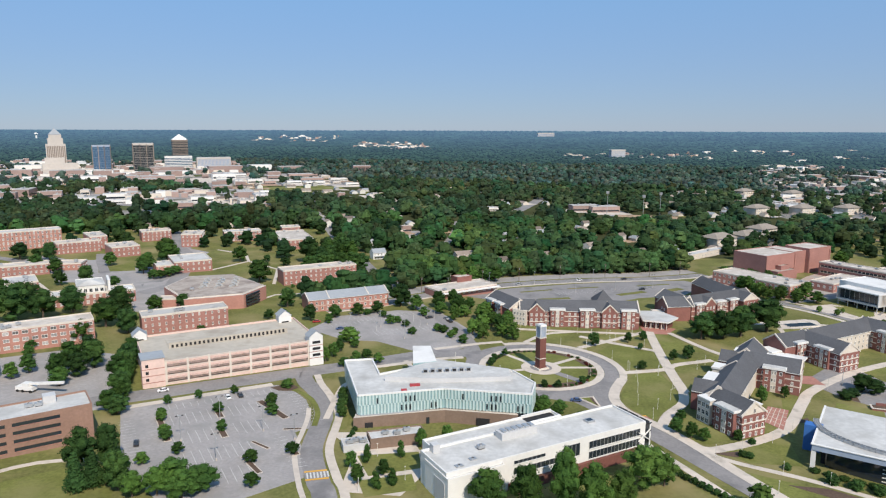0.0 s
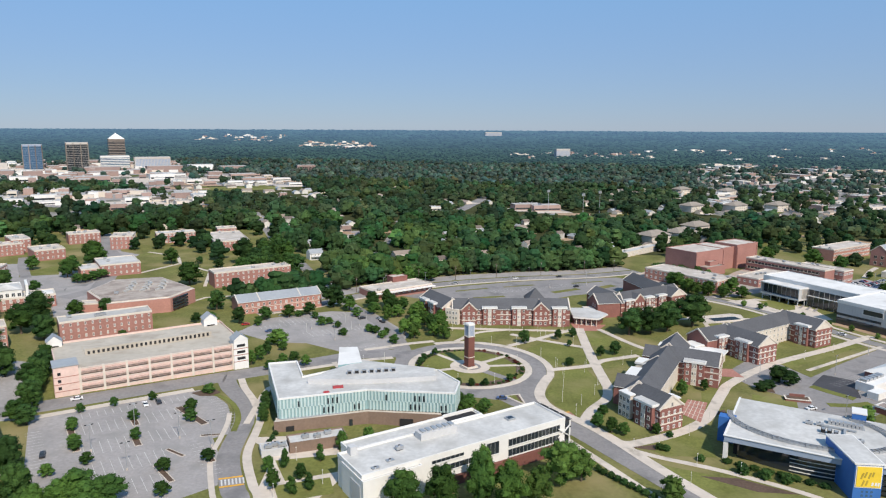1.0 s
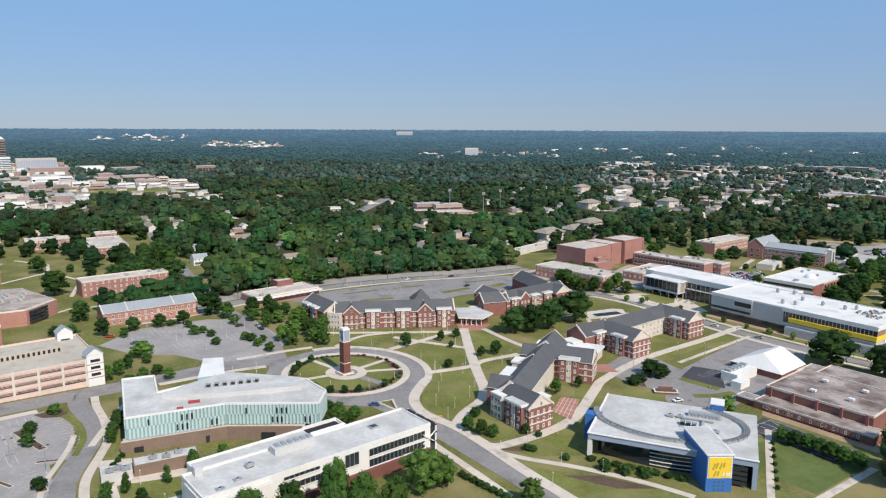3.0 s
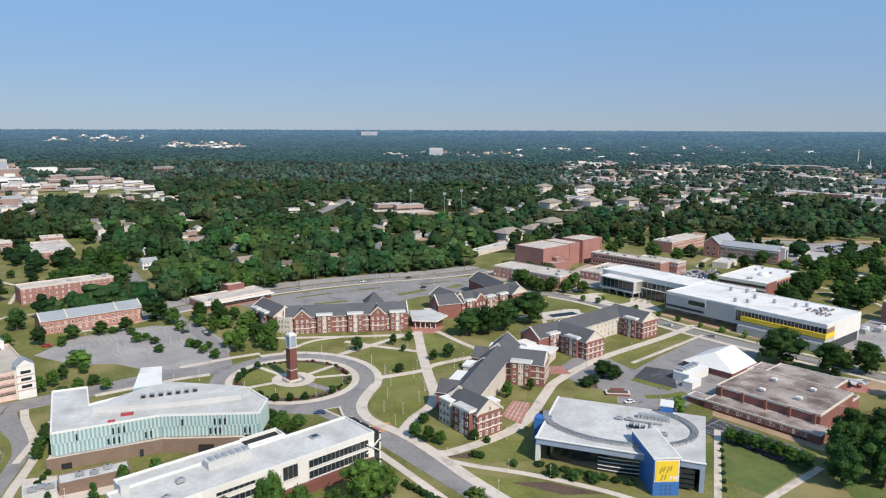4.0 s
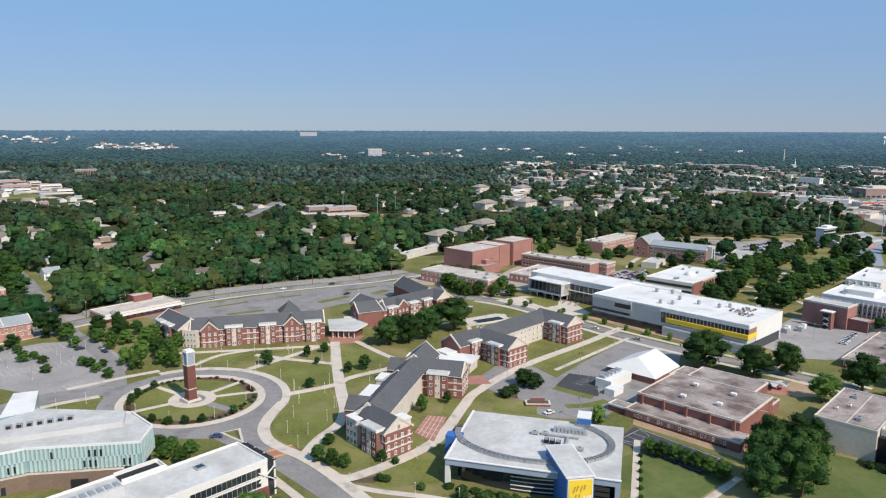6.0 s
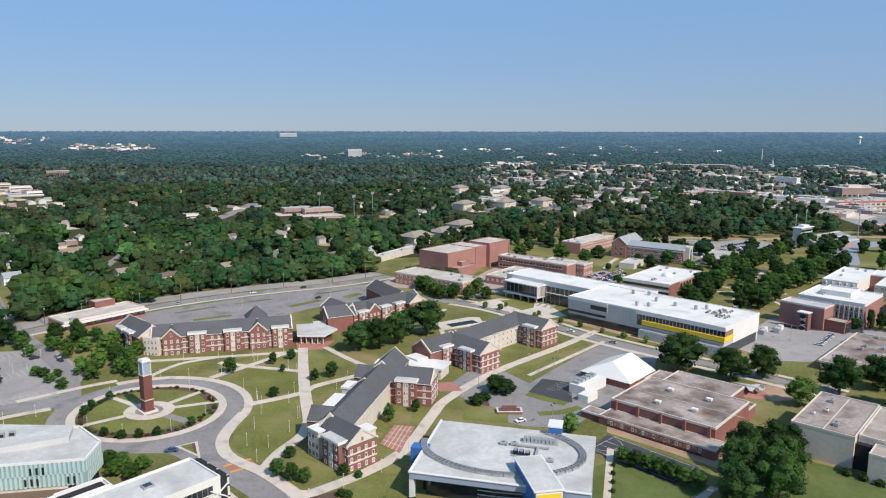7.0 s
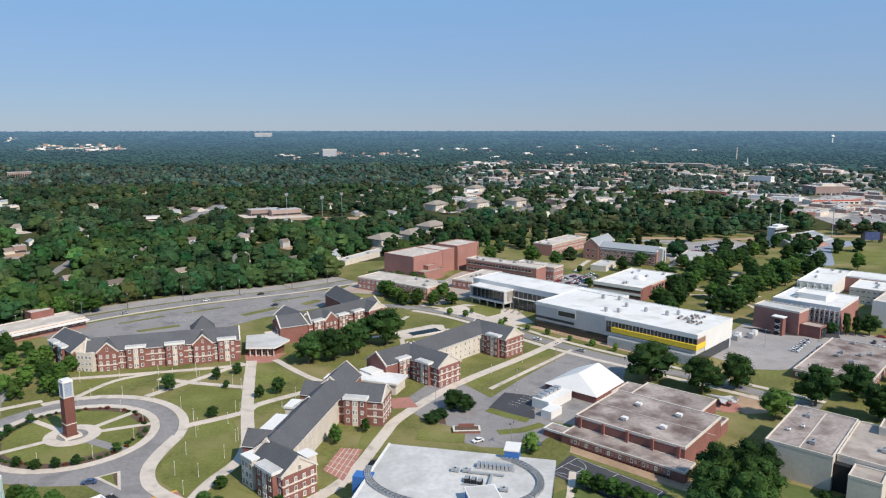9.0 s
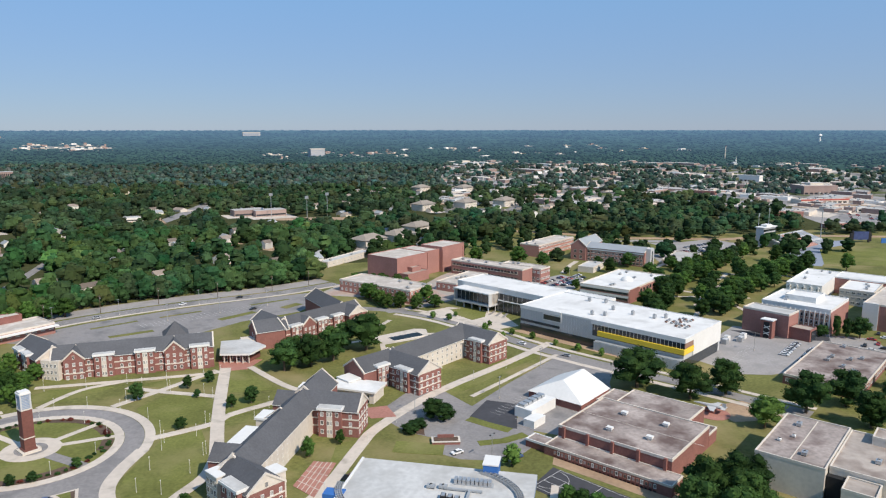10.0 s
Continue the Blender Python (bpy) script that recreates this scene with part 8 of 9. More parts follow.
# crane lying behind the office block
b = thing("mobile_crane", -166, 274, -12, "white mobile crane parked with a lowered lattice boom", "crane")
Mesh().box(-6, 2, -1.4, 1.4, 0.9, 2.4, WHITE).link("carrier", b)
Mesh().box(-3, 0.5, -1.3, 1.3, 2.4, 3.9, WHITE).link("cab", b)
Mesh().box(0, 17, -0.5, 0.5, -0.5, 0.5, WHITE, pose(-1, 0, 3.4, 0, -6, 0)).link("boom", b)
for x in (-5, -2.6, 1):
    for s in (-1, 1):
        o2 = Mesh().cyl(0, 0, -0.25, 0.25, 0.6, 0.6, TYRE, 10).link("wheel", b)
        o2.matrix_basis = pose(x, 1.3 * s, 0.6, 90, 0, 0)


# ---- beyond the campus ----
def low_house(k, wall, roof, label):
    ob = new("house")
    tagged(ob, label, "house", "houses among the trees")
    w, d, h = ((5.5, 4.2, 3.2), (7, 4.5, 3.0), (5, 4.5, 5.4))[k]
    gable_wing(ob, (-w, 0), (w, 0), d, h, h + 2.4, wall=wall, roof=roof, rake=False, sink=1.5)
    CLEAR.pop()
    return ob


ROOF_BROWN = material("brown_shingle", (0.20, 0.165, 0.14), 0.9, (0.8, 0.12), (0.1, 0.1), per_object=0.3)
SIDING = material("weathered_pale_siding", (0.52, 0.51, 0.48), 0.8, (0.6, 0.08), (0.1, 0.1), per_object=0.25)
HOUSES = [low_house(0, SIDING, SLATE, "small white house with a grey roof under trees"), low_house(1, CREAM, ROOF_BROWN, "cream bungalow with a brown shingle roof"), low_house(2, SIDING, ROOF_BROWN, "two-storey pale house under trees")]


def store(k, wall, roof, label, cat="building"):
    L, W, h = ((34, 20, 5.5), (22, 16, 7), (50, 26, 6.5), (18, 30, 5))[k]
    m = Mesh().box(-L / 2, L / 2, -W / 2, W / 2, -2, h, wall, top=roof)
    m.box(-L / 2 + 1, L / 2 - 1, -W / 2 - 0.1, -W / 2 + 0.2, 1.2, 2.8, GLASS)
    m.box(-L / 4, -L / 4 + 3, -1.5, 1.5, h - 0.1, h + 1.5, METAL)
    m.box(L / 5, L / 5 + 2, 1.5, 3.5, h - 0.1, h + 1.2, METAL)
    return m.link("store_building", None, label, cat, "distant commercial buildings")


OLD_BRICK = material("weathered_pale_brick", (0.32, 0.235, 0.21), 0.9, (0.6, 0.1), (0.05, 0.1), per_object=0.15)
STORES = [store(0, WHITE, WHITE_ROOF, "long white low commercial building"), store(1, OLD_BRICK, TAN_ROOF, "red-brick low commercial building"), store(2, OLD_BRICK, GREY_ROOF, "broad brick warehouse with a pale roof"), store(3, CREAM, TAN_ROOF, "cream low commercial block")]
used = set()
HOLES, LOTS = [], []


FAR = Mesh()
FAR_MATS = ((WHITE, WHITE_ROOF), (OLD_BRICK, TAN_ROOF), (OLD_BRICK, GREY_ROOF), (CREAM, TAN_ROOF))


def clearing(x, y, r, reach):
    """Keeps trees off a place and off the strip before it, towards the campus."""
    d = math.hypot(x - 40, y - 20)
    for i in range(int(reach / r) + 1):
        HOLES.append((x - (x - 40) / d * i * r, y - (y - 20) / d * i * r, r / 0.62))


def far_thing(models, tag, k, x, y, ang, sx=1.0, sz=1.0, hole=11):
    m = Matrix.Translation((x, y, height(x, y))) @ Matrix.Rotation(radians(ang), 4, "Z") @ Matrix.Diagonal((sx, sx, sz, 1))
    d = math.hypot(x - 40, y - 20)
    clearing(x, y, hole * 0.62, {"h": fr.choice([0, 0, 25, 45] if y > 680 else [0, 0, 15, 30]), "f": 110, "s": 30}[tag])
    LOTS.append((x, y, ang, sx, tag))
    if tag == "s" and math.hypot(x - 40, y) > 1560:
        L, W, h = [v * q for v, q in zip(((34, 20, 5.5), (22, 16, 7), (50, 26, 6.5), (18, 30, 5))[k], (sx, sx, sz))]
        FAR.box(-L / 2, L / 2, -W / 2, W / 2, -3, h, FAR_MATS[k][0], pose(x, y, height(x, y), 0, 0, ang), FAR_MATS[k][1])
        return None
    if (tag, k) in used:
        return copy_scaled(models[k], m)
    used.add((tag, k))
    models[k].matrix_basis = m
    return models[k]


fr = random.Random(21)
n = 0
while n < 210:
    x, y = fr.uniform(-330, 560), fr.uniform(560, 1350)
    if y < town_edge(x) + 25 or x > 90 + y * 0.52 or abs(x - 235) < 95 and abs(y - 965) < 70:
        continue
    far_thing(HOUSES, "h", fr.randrange(3), x, y, fr.choice([28, 118]) + fr.uniform(-8, 8), fr.uniform(0.85, 1.2), 1, fr.uniform(10, 15))
    n += 1
for x, y in ((560, 850), (590, 862), (620, 850), (540, 900), (575, 905), (610, 900), (645, 880), (560, 950), (600, 945), (640, 935), (530, 860), (510, 905), (665, 920), (690, 880), (675, 850), (720, 860), (745, 900), (700, 940)):
    far_thing(HOUSES, "h", fr.randrange(3), x, y, fr.choice([28, 118]), fr.uniform(0.9, 1.2), 1, 16)
n = 0
while n < 330:
    a, r = radians(fr.uniform(23, 58)), 1060 + 1250 * fr.random() ** 1.25
    x, y = 90 + r * math.sin(a), 50 + r * math.cos(a)
    far_thing(STORES, "s", fr.choice([0, 1, 1, 2, 3, 3]), x, y, fr.choice([20, 110]) + fr.uniform(-6, 6), fr.choice([0.45, 0.55, 0.7, 0.9, 1.3]), fr.uniform(0.7, 1.2), fr.uniform(16, 30))
    n += 1
n = 0
while n < 260:
    x, y = fr.uniform(-1150, -230), fr.uniform(900, 1950)
    if x > -160 - (y - 800) * 0.32 or x < -0.66 * y:
        continue
    far_thing(STORES, "s", fr.choice([0, 0, 1, 1, 2, 3]), x, y, fr.choice([20, 110]) + fr.uniform(-6, 6), fr.uniform(0.45, 1.0), fr.uniform(0.8, 1.7), fr.uniform(18, 34))
    n += 1
for x, y in ((215, 985), (240, 975)):
    far_thing(STORES, "s", 2, x, y, 8, 0.8, 1.3, 40)
far_thing(STORES, "s", 0, 76, 960, 5, 0.8, 0.9, 20)
cover("sports_ground", [[(235, 925), (320, 905), (330, 930), (245, 950)]], 0.05, DIRT, "reddish sports ground beside the school", "field", keep=False)
cover("road", [ribbon([(108, 940), (125, 985), (150, 1060), (182, 1160)], 16)], 0.05, ASPHALT, "wide pale street rising through the woods", "road", keep=False)
cover("field", [[(-330, 1240), (-170, 1290), (-150, 1220), (-300, 1180)]], 0.05, LAWN, "open grass field near the town centre", "field", keep=False)
for x, y, r, reach in ((-47, 586, 12, 50), (215, 985, 34, 90), (245, 972, 30, 90), (120, 970, 14, 110), (140, 1020, 14, 120), (165, 1100, 14, 140), (278, 925, 30, 80), (318, 915, 24, 70), (76, 960, 16, 60)):
    clearing(x, y, r, reach)
HOLES += [(118, 965, 18), (135, 1010, 16), (150, 1060, 16), (170, 1120, 16), (270, 925, 34), (310, 918, 26), (-240, 1235, 60), (-190, 1255, 50), (-290, 1215, 45)]
# residential streets cut through the woods
for line in (((-4, 560), (8, 640), (22, 740), (30, 840)), ((130, 600), (175, 700), (215, 800), (250, 880)), ((290, 760), (360, 880), (420, 990))):
    cover("road", [ribbon(smooth_line(list(line), 4), 7)], 0.05, ASPHALT, "narrow grey residential street between trees", "road", keep=False)
    for p in smooth_line(list(line), 12):
        HOLES.append((p[0], p[1], 13))
# the northern street is open to the sky between its trees
for x, y in ((-34, 492), (-44, 520), (-55, 552), (-68, 598), (-92, 672), (-118, 740)):
    clearing(x, y, 8, 34)
# grass field and low shops before the old town
for x in range(-320, -120, 26):
    clearing(x, 1240, 20, 190)
for x, y, k, sx in ((-300, 1300, 1, 0.9), (-262, 1330, 0, 0.8), (-223, 1330, 0, 1.1), (-185, 1345, 3, 0.8), (-150, 1310, 0, 0.7), (-240, 1400, 2, 0.9), (-190, 1420, 0, 1.0), (-320, 1440, 1, 1.5), (-280, 1520, 2, 1.2), (-350, 1560, 1, 1.3), (-230, 1500, 3, 1.0), (-142, 1093, 1, 0.5), (-92, 1120, 3, 0.6), (-29, 743, 1, 0.45)):
    clearing(x, y, 22 * sx, 90)
    far_thing(STORES, "s", k, x, y, 20, sx, 1.0, 30)
# walk-up flats on the rise
APT_ROOF = material("tan_shingle", (0.27, 0.235, 0.20), 0.9, (0.8, 0.12), (0.1, 0.1))


def flats():
    ob = new("apartment_house")
    tagged(ob, "three-storey tan apartment house with hipped roof", "apartments", "apartment houses")
    Mesh().box(-11, 11, -8, 8, -2, 8, CREAM).link("wall", ob)
    m = Mesh()
    m.face([(-12, -9, 8), (12, -9, 8), (5, 0, 12), (-5, 0, 12)], APT_ROOF)
    m.face([(12, 9, 8), (-12, 9, 8), (-5, 0, 12), (5, 0, 12)], APT_ROOF)
    m.face([(12, -9, 8), (12, 9, 8), (5, 0, 12)], APT_ROOF)
    m.face([(-12, 9, 8), (-12, -9, 8), (-5, 0, 12)], APT_ROOF)
    m.link("roof", ob)
    for z in (1.4, 4.1, 6.6):
        window_row(ob, (-11, -8), (11, -8), z, 6, 1.4, 1.5)
    return ob


FLATS = [flats()]
for x, y in ((288, 692), (326, 714), (366, 764), (455, 972), (522, 976), (588, 980), (555, 1239), (627, 1210)):
    far_thing(FLATS, "f", 0, x, y, 28, 1.3, 1.15, 34)
b = hall("row_building", 227, 607, 39, 66, 10, 4, "long low white-roofed row building at the wood's edge", CREAM, WHITE_ROOF, 1, (1.4, 1.2), 5, "S", units=2)
for x, y in ((232, 612), (245, 624), (258, 634), (272, 646)):
    clearing(x, y, 12, 40)


# downtown towers
def tower(name, x, y, ang, w, d, h, label, wall, glass, style, roof=None):
    b = thing(name, x, y, ang, label, "tower block")
    Mesh().box(-w / 2, w / 2, -d / 2, d / 2, -4, h, glass).link("shaft", b)
    if style == "bands":
        k = int(h / 3.9)
        for i in range(k):
            Mesh().box(-w / 2 - 0.4, w / 2 + 0.4, -d / 2 - 0.4, d / 2 + 0.4, i * 3.9, i * 3.9 + 1.7, wall).link("spandrel", b)
    elif style == "lines":
        for i in range(int(h / 3.9)):
            Mesh().box(-w / 2 - 0.3, w / 2 + 0.3, -d / 2 - 0.3, d / 2 + 0.3, i * 3.9, i * 3.9 + 0.45, wall).link("spandrel", b)
        for xx in (-w / 2, -w / 6, w / 6, w / 2):
            Mesh().box(xx - 0.9, xx + 0.9, -d / 2 - 0.6, d / 2 + 0.6, -4, h, ROOF_BROWN).link("pier", b)
    elif style == "piers":
        k = int(w / 3.2)
        for i in range(k + 1):
            xx = -w / 2 + w * i / k
            Mesh().box(xx - 0.5, xx + 0.5, -d / 2 - 0.6, d / 2 + 0.6, -4, h + 1, wall).link("pier", b)
        for s in (-1, 1):
            for i in range(int(d / 3.2) + 1):
                yy = -d / 2 + d * i / int(d / 3.2)
                Mesh().box(s * w / 2 - 0.6, s * w / 2 + 0.6, yy - 0.5, yy + 0.5, -4, h + 1, wall).link("pier", b)
    Mesh().box(-w / 2 - 0.5, w / 2 + 0.5, -d / 2 - 0.5, d / 2 + 0.5, h - 3, h + 1.2, wall, top=WHITE_ROOF).link("crown", b)
    if roof:
        m = Mesh()
        q = [(-w / 2, -d / 2), (w / 2, -d / 2), (w / 2, d / 2), (-w / 2, d / 2)]
        for i in range(4):
            m.face([(*q[i], h + 1.2), (*q[(i + 1) % 4], h + 1.2), (0, 0, h + 1.2 + roof)], WHITE)
        m.link("pyramid_roof", b, "pale pyramid roof")
    HOLES.append((x, y, max(w, d)))
    return b


STONE = material("pale_grey_stone", (0.50, 0.46, 0.42), 0.9, (0.2, 0.06), (0.02, 0.08))
b = tower("stone_tower", -838, 1589, 30, 37, 36, 62, "pale stone office tower with setbacks and a pyramid roof", STONE, ROOF_BROWN, "piers")
for w, z0, z1 in ((30, 63, 76), (25, 76, 84)):
    Mesh().box(-w / 2, w / 2, -w / 2, w / 2, z0, z1, STONE).link("setback", b)
m = Mesh()
for i in range(4):
    q = [(-13, -13), (13, -13), (13, 13), (-13, 13)]
    m.face([(*q[i], 84), (*q[(i + 1) % 4], 84), (0, 0, 98)], SLATE)
m.link("pyramid_roof", b, "grey pyramid roof")
Mesh().box(-30, 40, -38, -18, -4, 22, STONE).box(-24, 14, -30, -18, 22, 34, STONE).box(-34, 46, -46, -38, -4, 10, STONE).link("podium", b, "stepped stone podium")
tower("glass_tower", -768, 1655, 24, 38, 30, 58, "blue-glass office tower with pale frame", BLUE_GREY, GLASS_BLUE, "lines")
tower("striped_tower", -676, 1665, 24, 44, 34, 63, "dark brown office tower with pale horizontal bands", STONE, GLASS, "lines")
tower("banded_tower", -638, 1800, 24, 36, 34, 68, "banded office tower with a white pyramid roof", ROOF_BROWN, GLASS, "bands", 14)
tower("office_slab", -622, 1740, 24, 62, 26, 30, "white banded office slab beside the towers", WHITE, GLASS_BLUE, "bands")
tower("office_slab", -540, 1752, 24, 78, 30, 27, "broad cream office block with tall windows", STONE, BLUE_GREY, "piers")
tower("hotel_block", 657, 2500, 10, 52, 22, 29, "pale distant hotel slab above the woods", STONE, BLUE_GREY, "bands")
tower("church_block", -170, 1700, 15, 42, 18, 15, "pale pinkish block alone among the trees", OLD_BRICK, GLASS, "piers")
for x, y, k, s in ((-930, 1640, 0, 1.6), (-900, 1500, 2, 1.2), (-760, 1480, 2, 1.3), (-700, 1560, 0, 1.2), (-600, 1600, 2, 1.4), (-480, 1640, 2, 1.5), (-420, 1720, 0, 1.6), (-560, 1500, 2, 1.1), (-820, 1420, 1, 1.6), (-660, 1420, 1, 1.5),
                   (-960, 1760, 0, 1.8), (-1010, 1600, 2, 1.5), (-340, 1700, 2, 1.2), (-640, 1340, 0, 1.3), (-520, 1340, 2, 1.2), (-420, 1420, 0, 1.3)):
    far_thing(STORES, "s", k, x, y, 24, s, s * 1.5, 40)
# shopping centres far off in the woods
for count, x0, x1, y0, y1 in ((46, -330, -20, 2950, 3500), (30, -950, -520, 3500, 4200), (16, 520, 900, 2450, 2750), (30, 900, 2100, 2300, 2900)):
    for i in range(count):
        far_thing(STORES, "s", fr.choice([0, 1, 3, 3]), fr.uniform(x0, x1), fr.uniform(y0, y1), 10, fr.uniform(0.3, 0.85), fr.uniform(0.7, 1.3), 36)
tower("hospital_block", 690, 4300, 0, 100, 40, 20, "pale distant hospital on the horizon", STONE, BLUE_GREY, "bands")
def water_tower(x, y, top):
    z0 = height(x, y)
    b = thing("water_tower", x, y, 0, "white bulb water tower above the distant woods", "water tower")
    h = top - z0
    Mesh().cyl(0, 0, -2, h * 0.62, 4.5, 3.2, WHITE, 10).cyl(0, 0, h * 0.62, h * 0.72, 3.2, 9, WHITE, 12).link("stem", b)
    m = Mesh()
    for k in range(4):
        a0, a1 = radians(22.5 * k), radians(22.5 * (k + 1))
        m.cyl(0, 0, h * 0.72 + h * 0.26 * math.sin(a0), h * 0.72 + h * 0.26 * math.sin(a1), 9.5 * math.cos(a0), max(0.05, 9.5 * math.cos(a1)), WHITE, 12)
    m.link("tank", b)
    HOLES.append((x, y, 30))


water_tower(3080, 2467, 78)
water_tower(-1950, 3535, 80)
b = thing("smokestack", 1880, 1850, 0, "tall pale brick smokestack in the distant town", "chimney")
Mesh().cyl(0, 0, -3, 40, 2.4, 1.6, STONE, 12).link("shaft", b)
Mesh().cyl(0, 0, 40, 41.6, 2.0, 2.0, BRICK_OLD, 12).link("rim", b)
b = thing("church", 1672, 1604, 20, "white church with a tall spire among trees", "church")
gable_wing(b, (-14, 0), (8, 0), 6, 6, 10, wall=SIDING, roof=SLATE, rake=False)
Mesh().box(8, 12, -2, 2, -2, 12, SIDING).link("steeple_base", b)
Mesh().cyl(10, 0, 12, 27, 1.9, 0.1, WHITE, 8).link("spire", b)
HOLES += [(1880, 1850, 40), (1672, 1604, 50)]
# stadium in the east
b = thing("press_box", 664, 566, 16, "grey stadium press box on the stand", "stadium stand")
Mesh().box(-12, 12, -4, 4, -1, 17.5, STEEL).link("frame", b)
for k in range(4):
    Mesh().box(-12.3, 12.3, -4.5, -3.9, 3 + k * 3.7, 5 + k * 3.7, GLASS).link("glazing", b)
    Mesh().box(12, 12.6, -3, 3, 3 + k * 3.7, 5 + k * 3.7, GLASS).link("glazing", b)
Mesh().box(-13, 13, -5, 5, 17.5, 18.3, WHITE).link("roof", b)
Mesh().box(-5, 6, -3, 3, 18.3, 20.3, WHITE).link("roof_cabin", b)
SEAT_RED = material("faded_red_seats", (0.42, 0.24, 0.20), 0.8, (0.8, 0.3), (0.2, 0.2))
for k in range(12):
    for q, mat in enumerate((METAL, SEAT_RED, METAL)):
        Mesh().box(-14 + q * 26, 11.4 + q * 26, -9 - k * 2.4, -6.6 - k * 2.4, -1, 9.5 - k * 0.75, mat if k % 4 else STEEL).link("seating_tier", b)
HOLES.append((690, 575, 45))
TRACK = material("blue_grey_track", (0.24, 0.27, 0.33), 0.85, (0.5, 0.06), (0.05, 0.1))
cover("running_track", [[(604, 474), (640, 516), (676, 542), (740, 556), (772, 550), (740, 532), (690, 524), (632, 472), (616, 462)]], 0.05, TRACK, "blue-grey running track round the playing field", "track", keep=False)
cover("playing_field", [[(626, 468), (684, 519), (756, 504), (670, 440)]], 0.09, LAWN, "green stadium playing field", "field", keep=False)
SCREEN_BLUE = material("dull_blue_board", (0.05, 0.07, 0.17), 0.6, (0.4, 0.2), (0.1, 0.1))
b = thing("scoreboard", 764, 537, -22, "large blue stadium scoreboard on dark posts", "scoreboard")
for xx in (-8.4, 8.4):
    Mesh().box(xx - 0.8, xx + 0.8, -0.8, 0.8, -1, 12, DARK).link("post", b)
Mesh().box(-7.6, 7.6, -1, 1, 3, 11, SCREEN_BLUE).link("screen", b, "blue panel")
Mesh().box(-11, -9.2, -0.8, 0.8, 1, 9.5, DARK).link("wing_panel", b)
Mesh().box(9.2, 11, -0.8, 0.8, 1, 9.5, DARK).link("wing_panel", b)
b = thing("field_banner", 792, 520, -22, "long blue banner wall behind the scoreboard", "banner")
Mesh().box(-14, 30, -0.4, 0.4, -1, 5, BLUE).link("banner_cloth", b)
# shopping strip and its wide car park beyond the stadium
SHOP_LOT = [(828, 612), (875, 612), (931, 630), (1090, 735), (1246, 850), (1215, 905), (1150, 915), (1040, 850), (960, 790), (890, 715)]
cover("parking_lot", [SHOP_LOT], 0.05, LOT, "wide pale shopping car park beyond the stadium", "parking lot", keep=False)
for x in range(810, 1300, 34):
    for y in range(600, 1000, 34):
        if inside(SHOP_LOT, x, y) or inside(SHOP_LOT, x - 24, y - 30):
            HOLES.append((x, y, 46))


def shop(name, x, y, ang, w, d, h, wall, roof, label, front=None):
    b = thing(name, x, y, ang, label, "shop")
    Mesh().box(-w / 2, w / 2, -d / 2, d / 2, -2, h, wall, top=roof).link("wall", b)
    Mesh().box(-w / 2 - 0.4, w / 2 + 0.4, -d / 2 - 0.4, -d / 2, h - 1.6, h + 0.5, front or wall).link("fascia", b)
    for i in range(int(w / 9)):
        Mesh().box(-w / 2 + 2 + i * 9, -w / 2 + 8 + i * 9, -d / 2 - 0.2, -d / 2 + 0.1, 0.3, 3.2, GLASS).link("shopfront", b)
    for i in range(2 + int(w / 22)):
        Mesh().box(-w / 2 + 6 + i * 14, -w / 2 + 9 + i * 14, -1.5, 1.5, h, h + 1.6, METAL).link("roof_unit", b)
    HOLES.append((x, y, max(w, d)))
    return b


SHOP_RED = material("faded_red_sign", (0.42, 0.09, 0.07), 0.7, (0.4, 0.1), (0.1, 0.1))
b = shop("department_store", 1192, 945, -18, 62, 44, 15, OLD_BRICK, TAN_ROOF, "tall tan-brick department store with a roof cabin")
Mesh().box(-10, 16, -6, 12, 15, 19, CREAM, top=WHITE_ROOF).link("roof_cabin", b)
shop("shop_row", 1062, 826, -12, 84, 24, 6.5, CREAM, TAN_ROOF, "long low shop row with a red sign band", SHOP_RED)
shop("shop_row", 1120, 850, 72, 30, 14, 6, WHITE, WHITE_ROOF, "small white-roofed shop beside the car park")
shop("brick_store", 868, 716, -24, 32, 16, 8, BRICK_OLD, TAN_ROOF, "dark red-brick store behind the tree row")
shop("brick_store", 848, 622, -6, 56, 10, 5, BRICK_OLD, TAN_ROOF, "long low red-brick store near the stadium")
shop("white_shed", 1019, 726, -20, 18, 14, 6, WHITE, WHITE_ROOF, "small white shed in the car park")
shop("office_block", 1312, 1200, -70, 44, 18, 13, WHITE, WHITE_ROOF, "white office block among town trees")
shop("brick_row", 996, 1008, -60, 46, 18, 7, BRICK_OLD, TAN_ROOF, "red-brick shop row with a flat roof")
shop("brick_row", 940, 1060, 25, 60, 20, 6, OLD_BRICK, WHITE_ROOF, "pinkish-brick shop row with a pale roof")
for x, y in ((996, 1008), (940, 1060), (1312, 1200)):
    clearing(x, y, 24, 90)
HOLES += [(705, 490, 60), (668, 470, 40), (740, 500, 60), (764, 537, 40), (810, 510, 60)]
cover("road", [ribbon([(470, 745), (514, 703), (550, 657), (602, 631), (648, 605), (700, 603), (770, 581), (850, 540)], 13)], 0.05, DIRT, "grassy rail cutting behind the halls", "verge", keep=False)


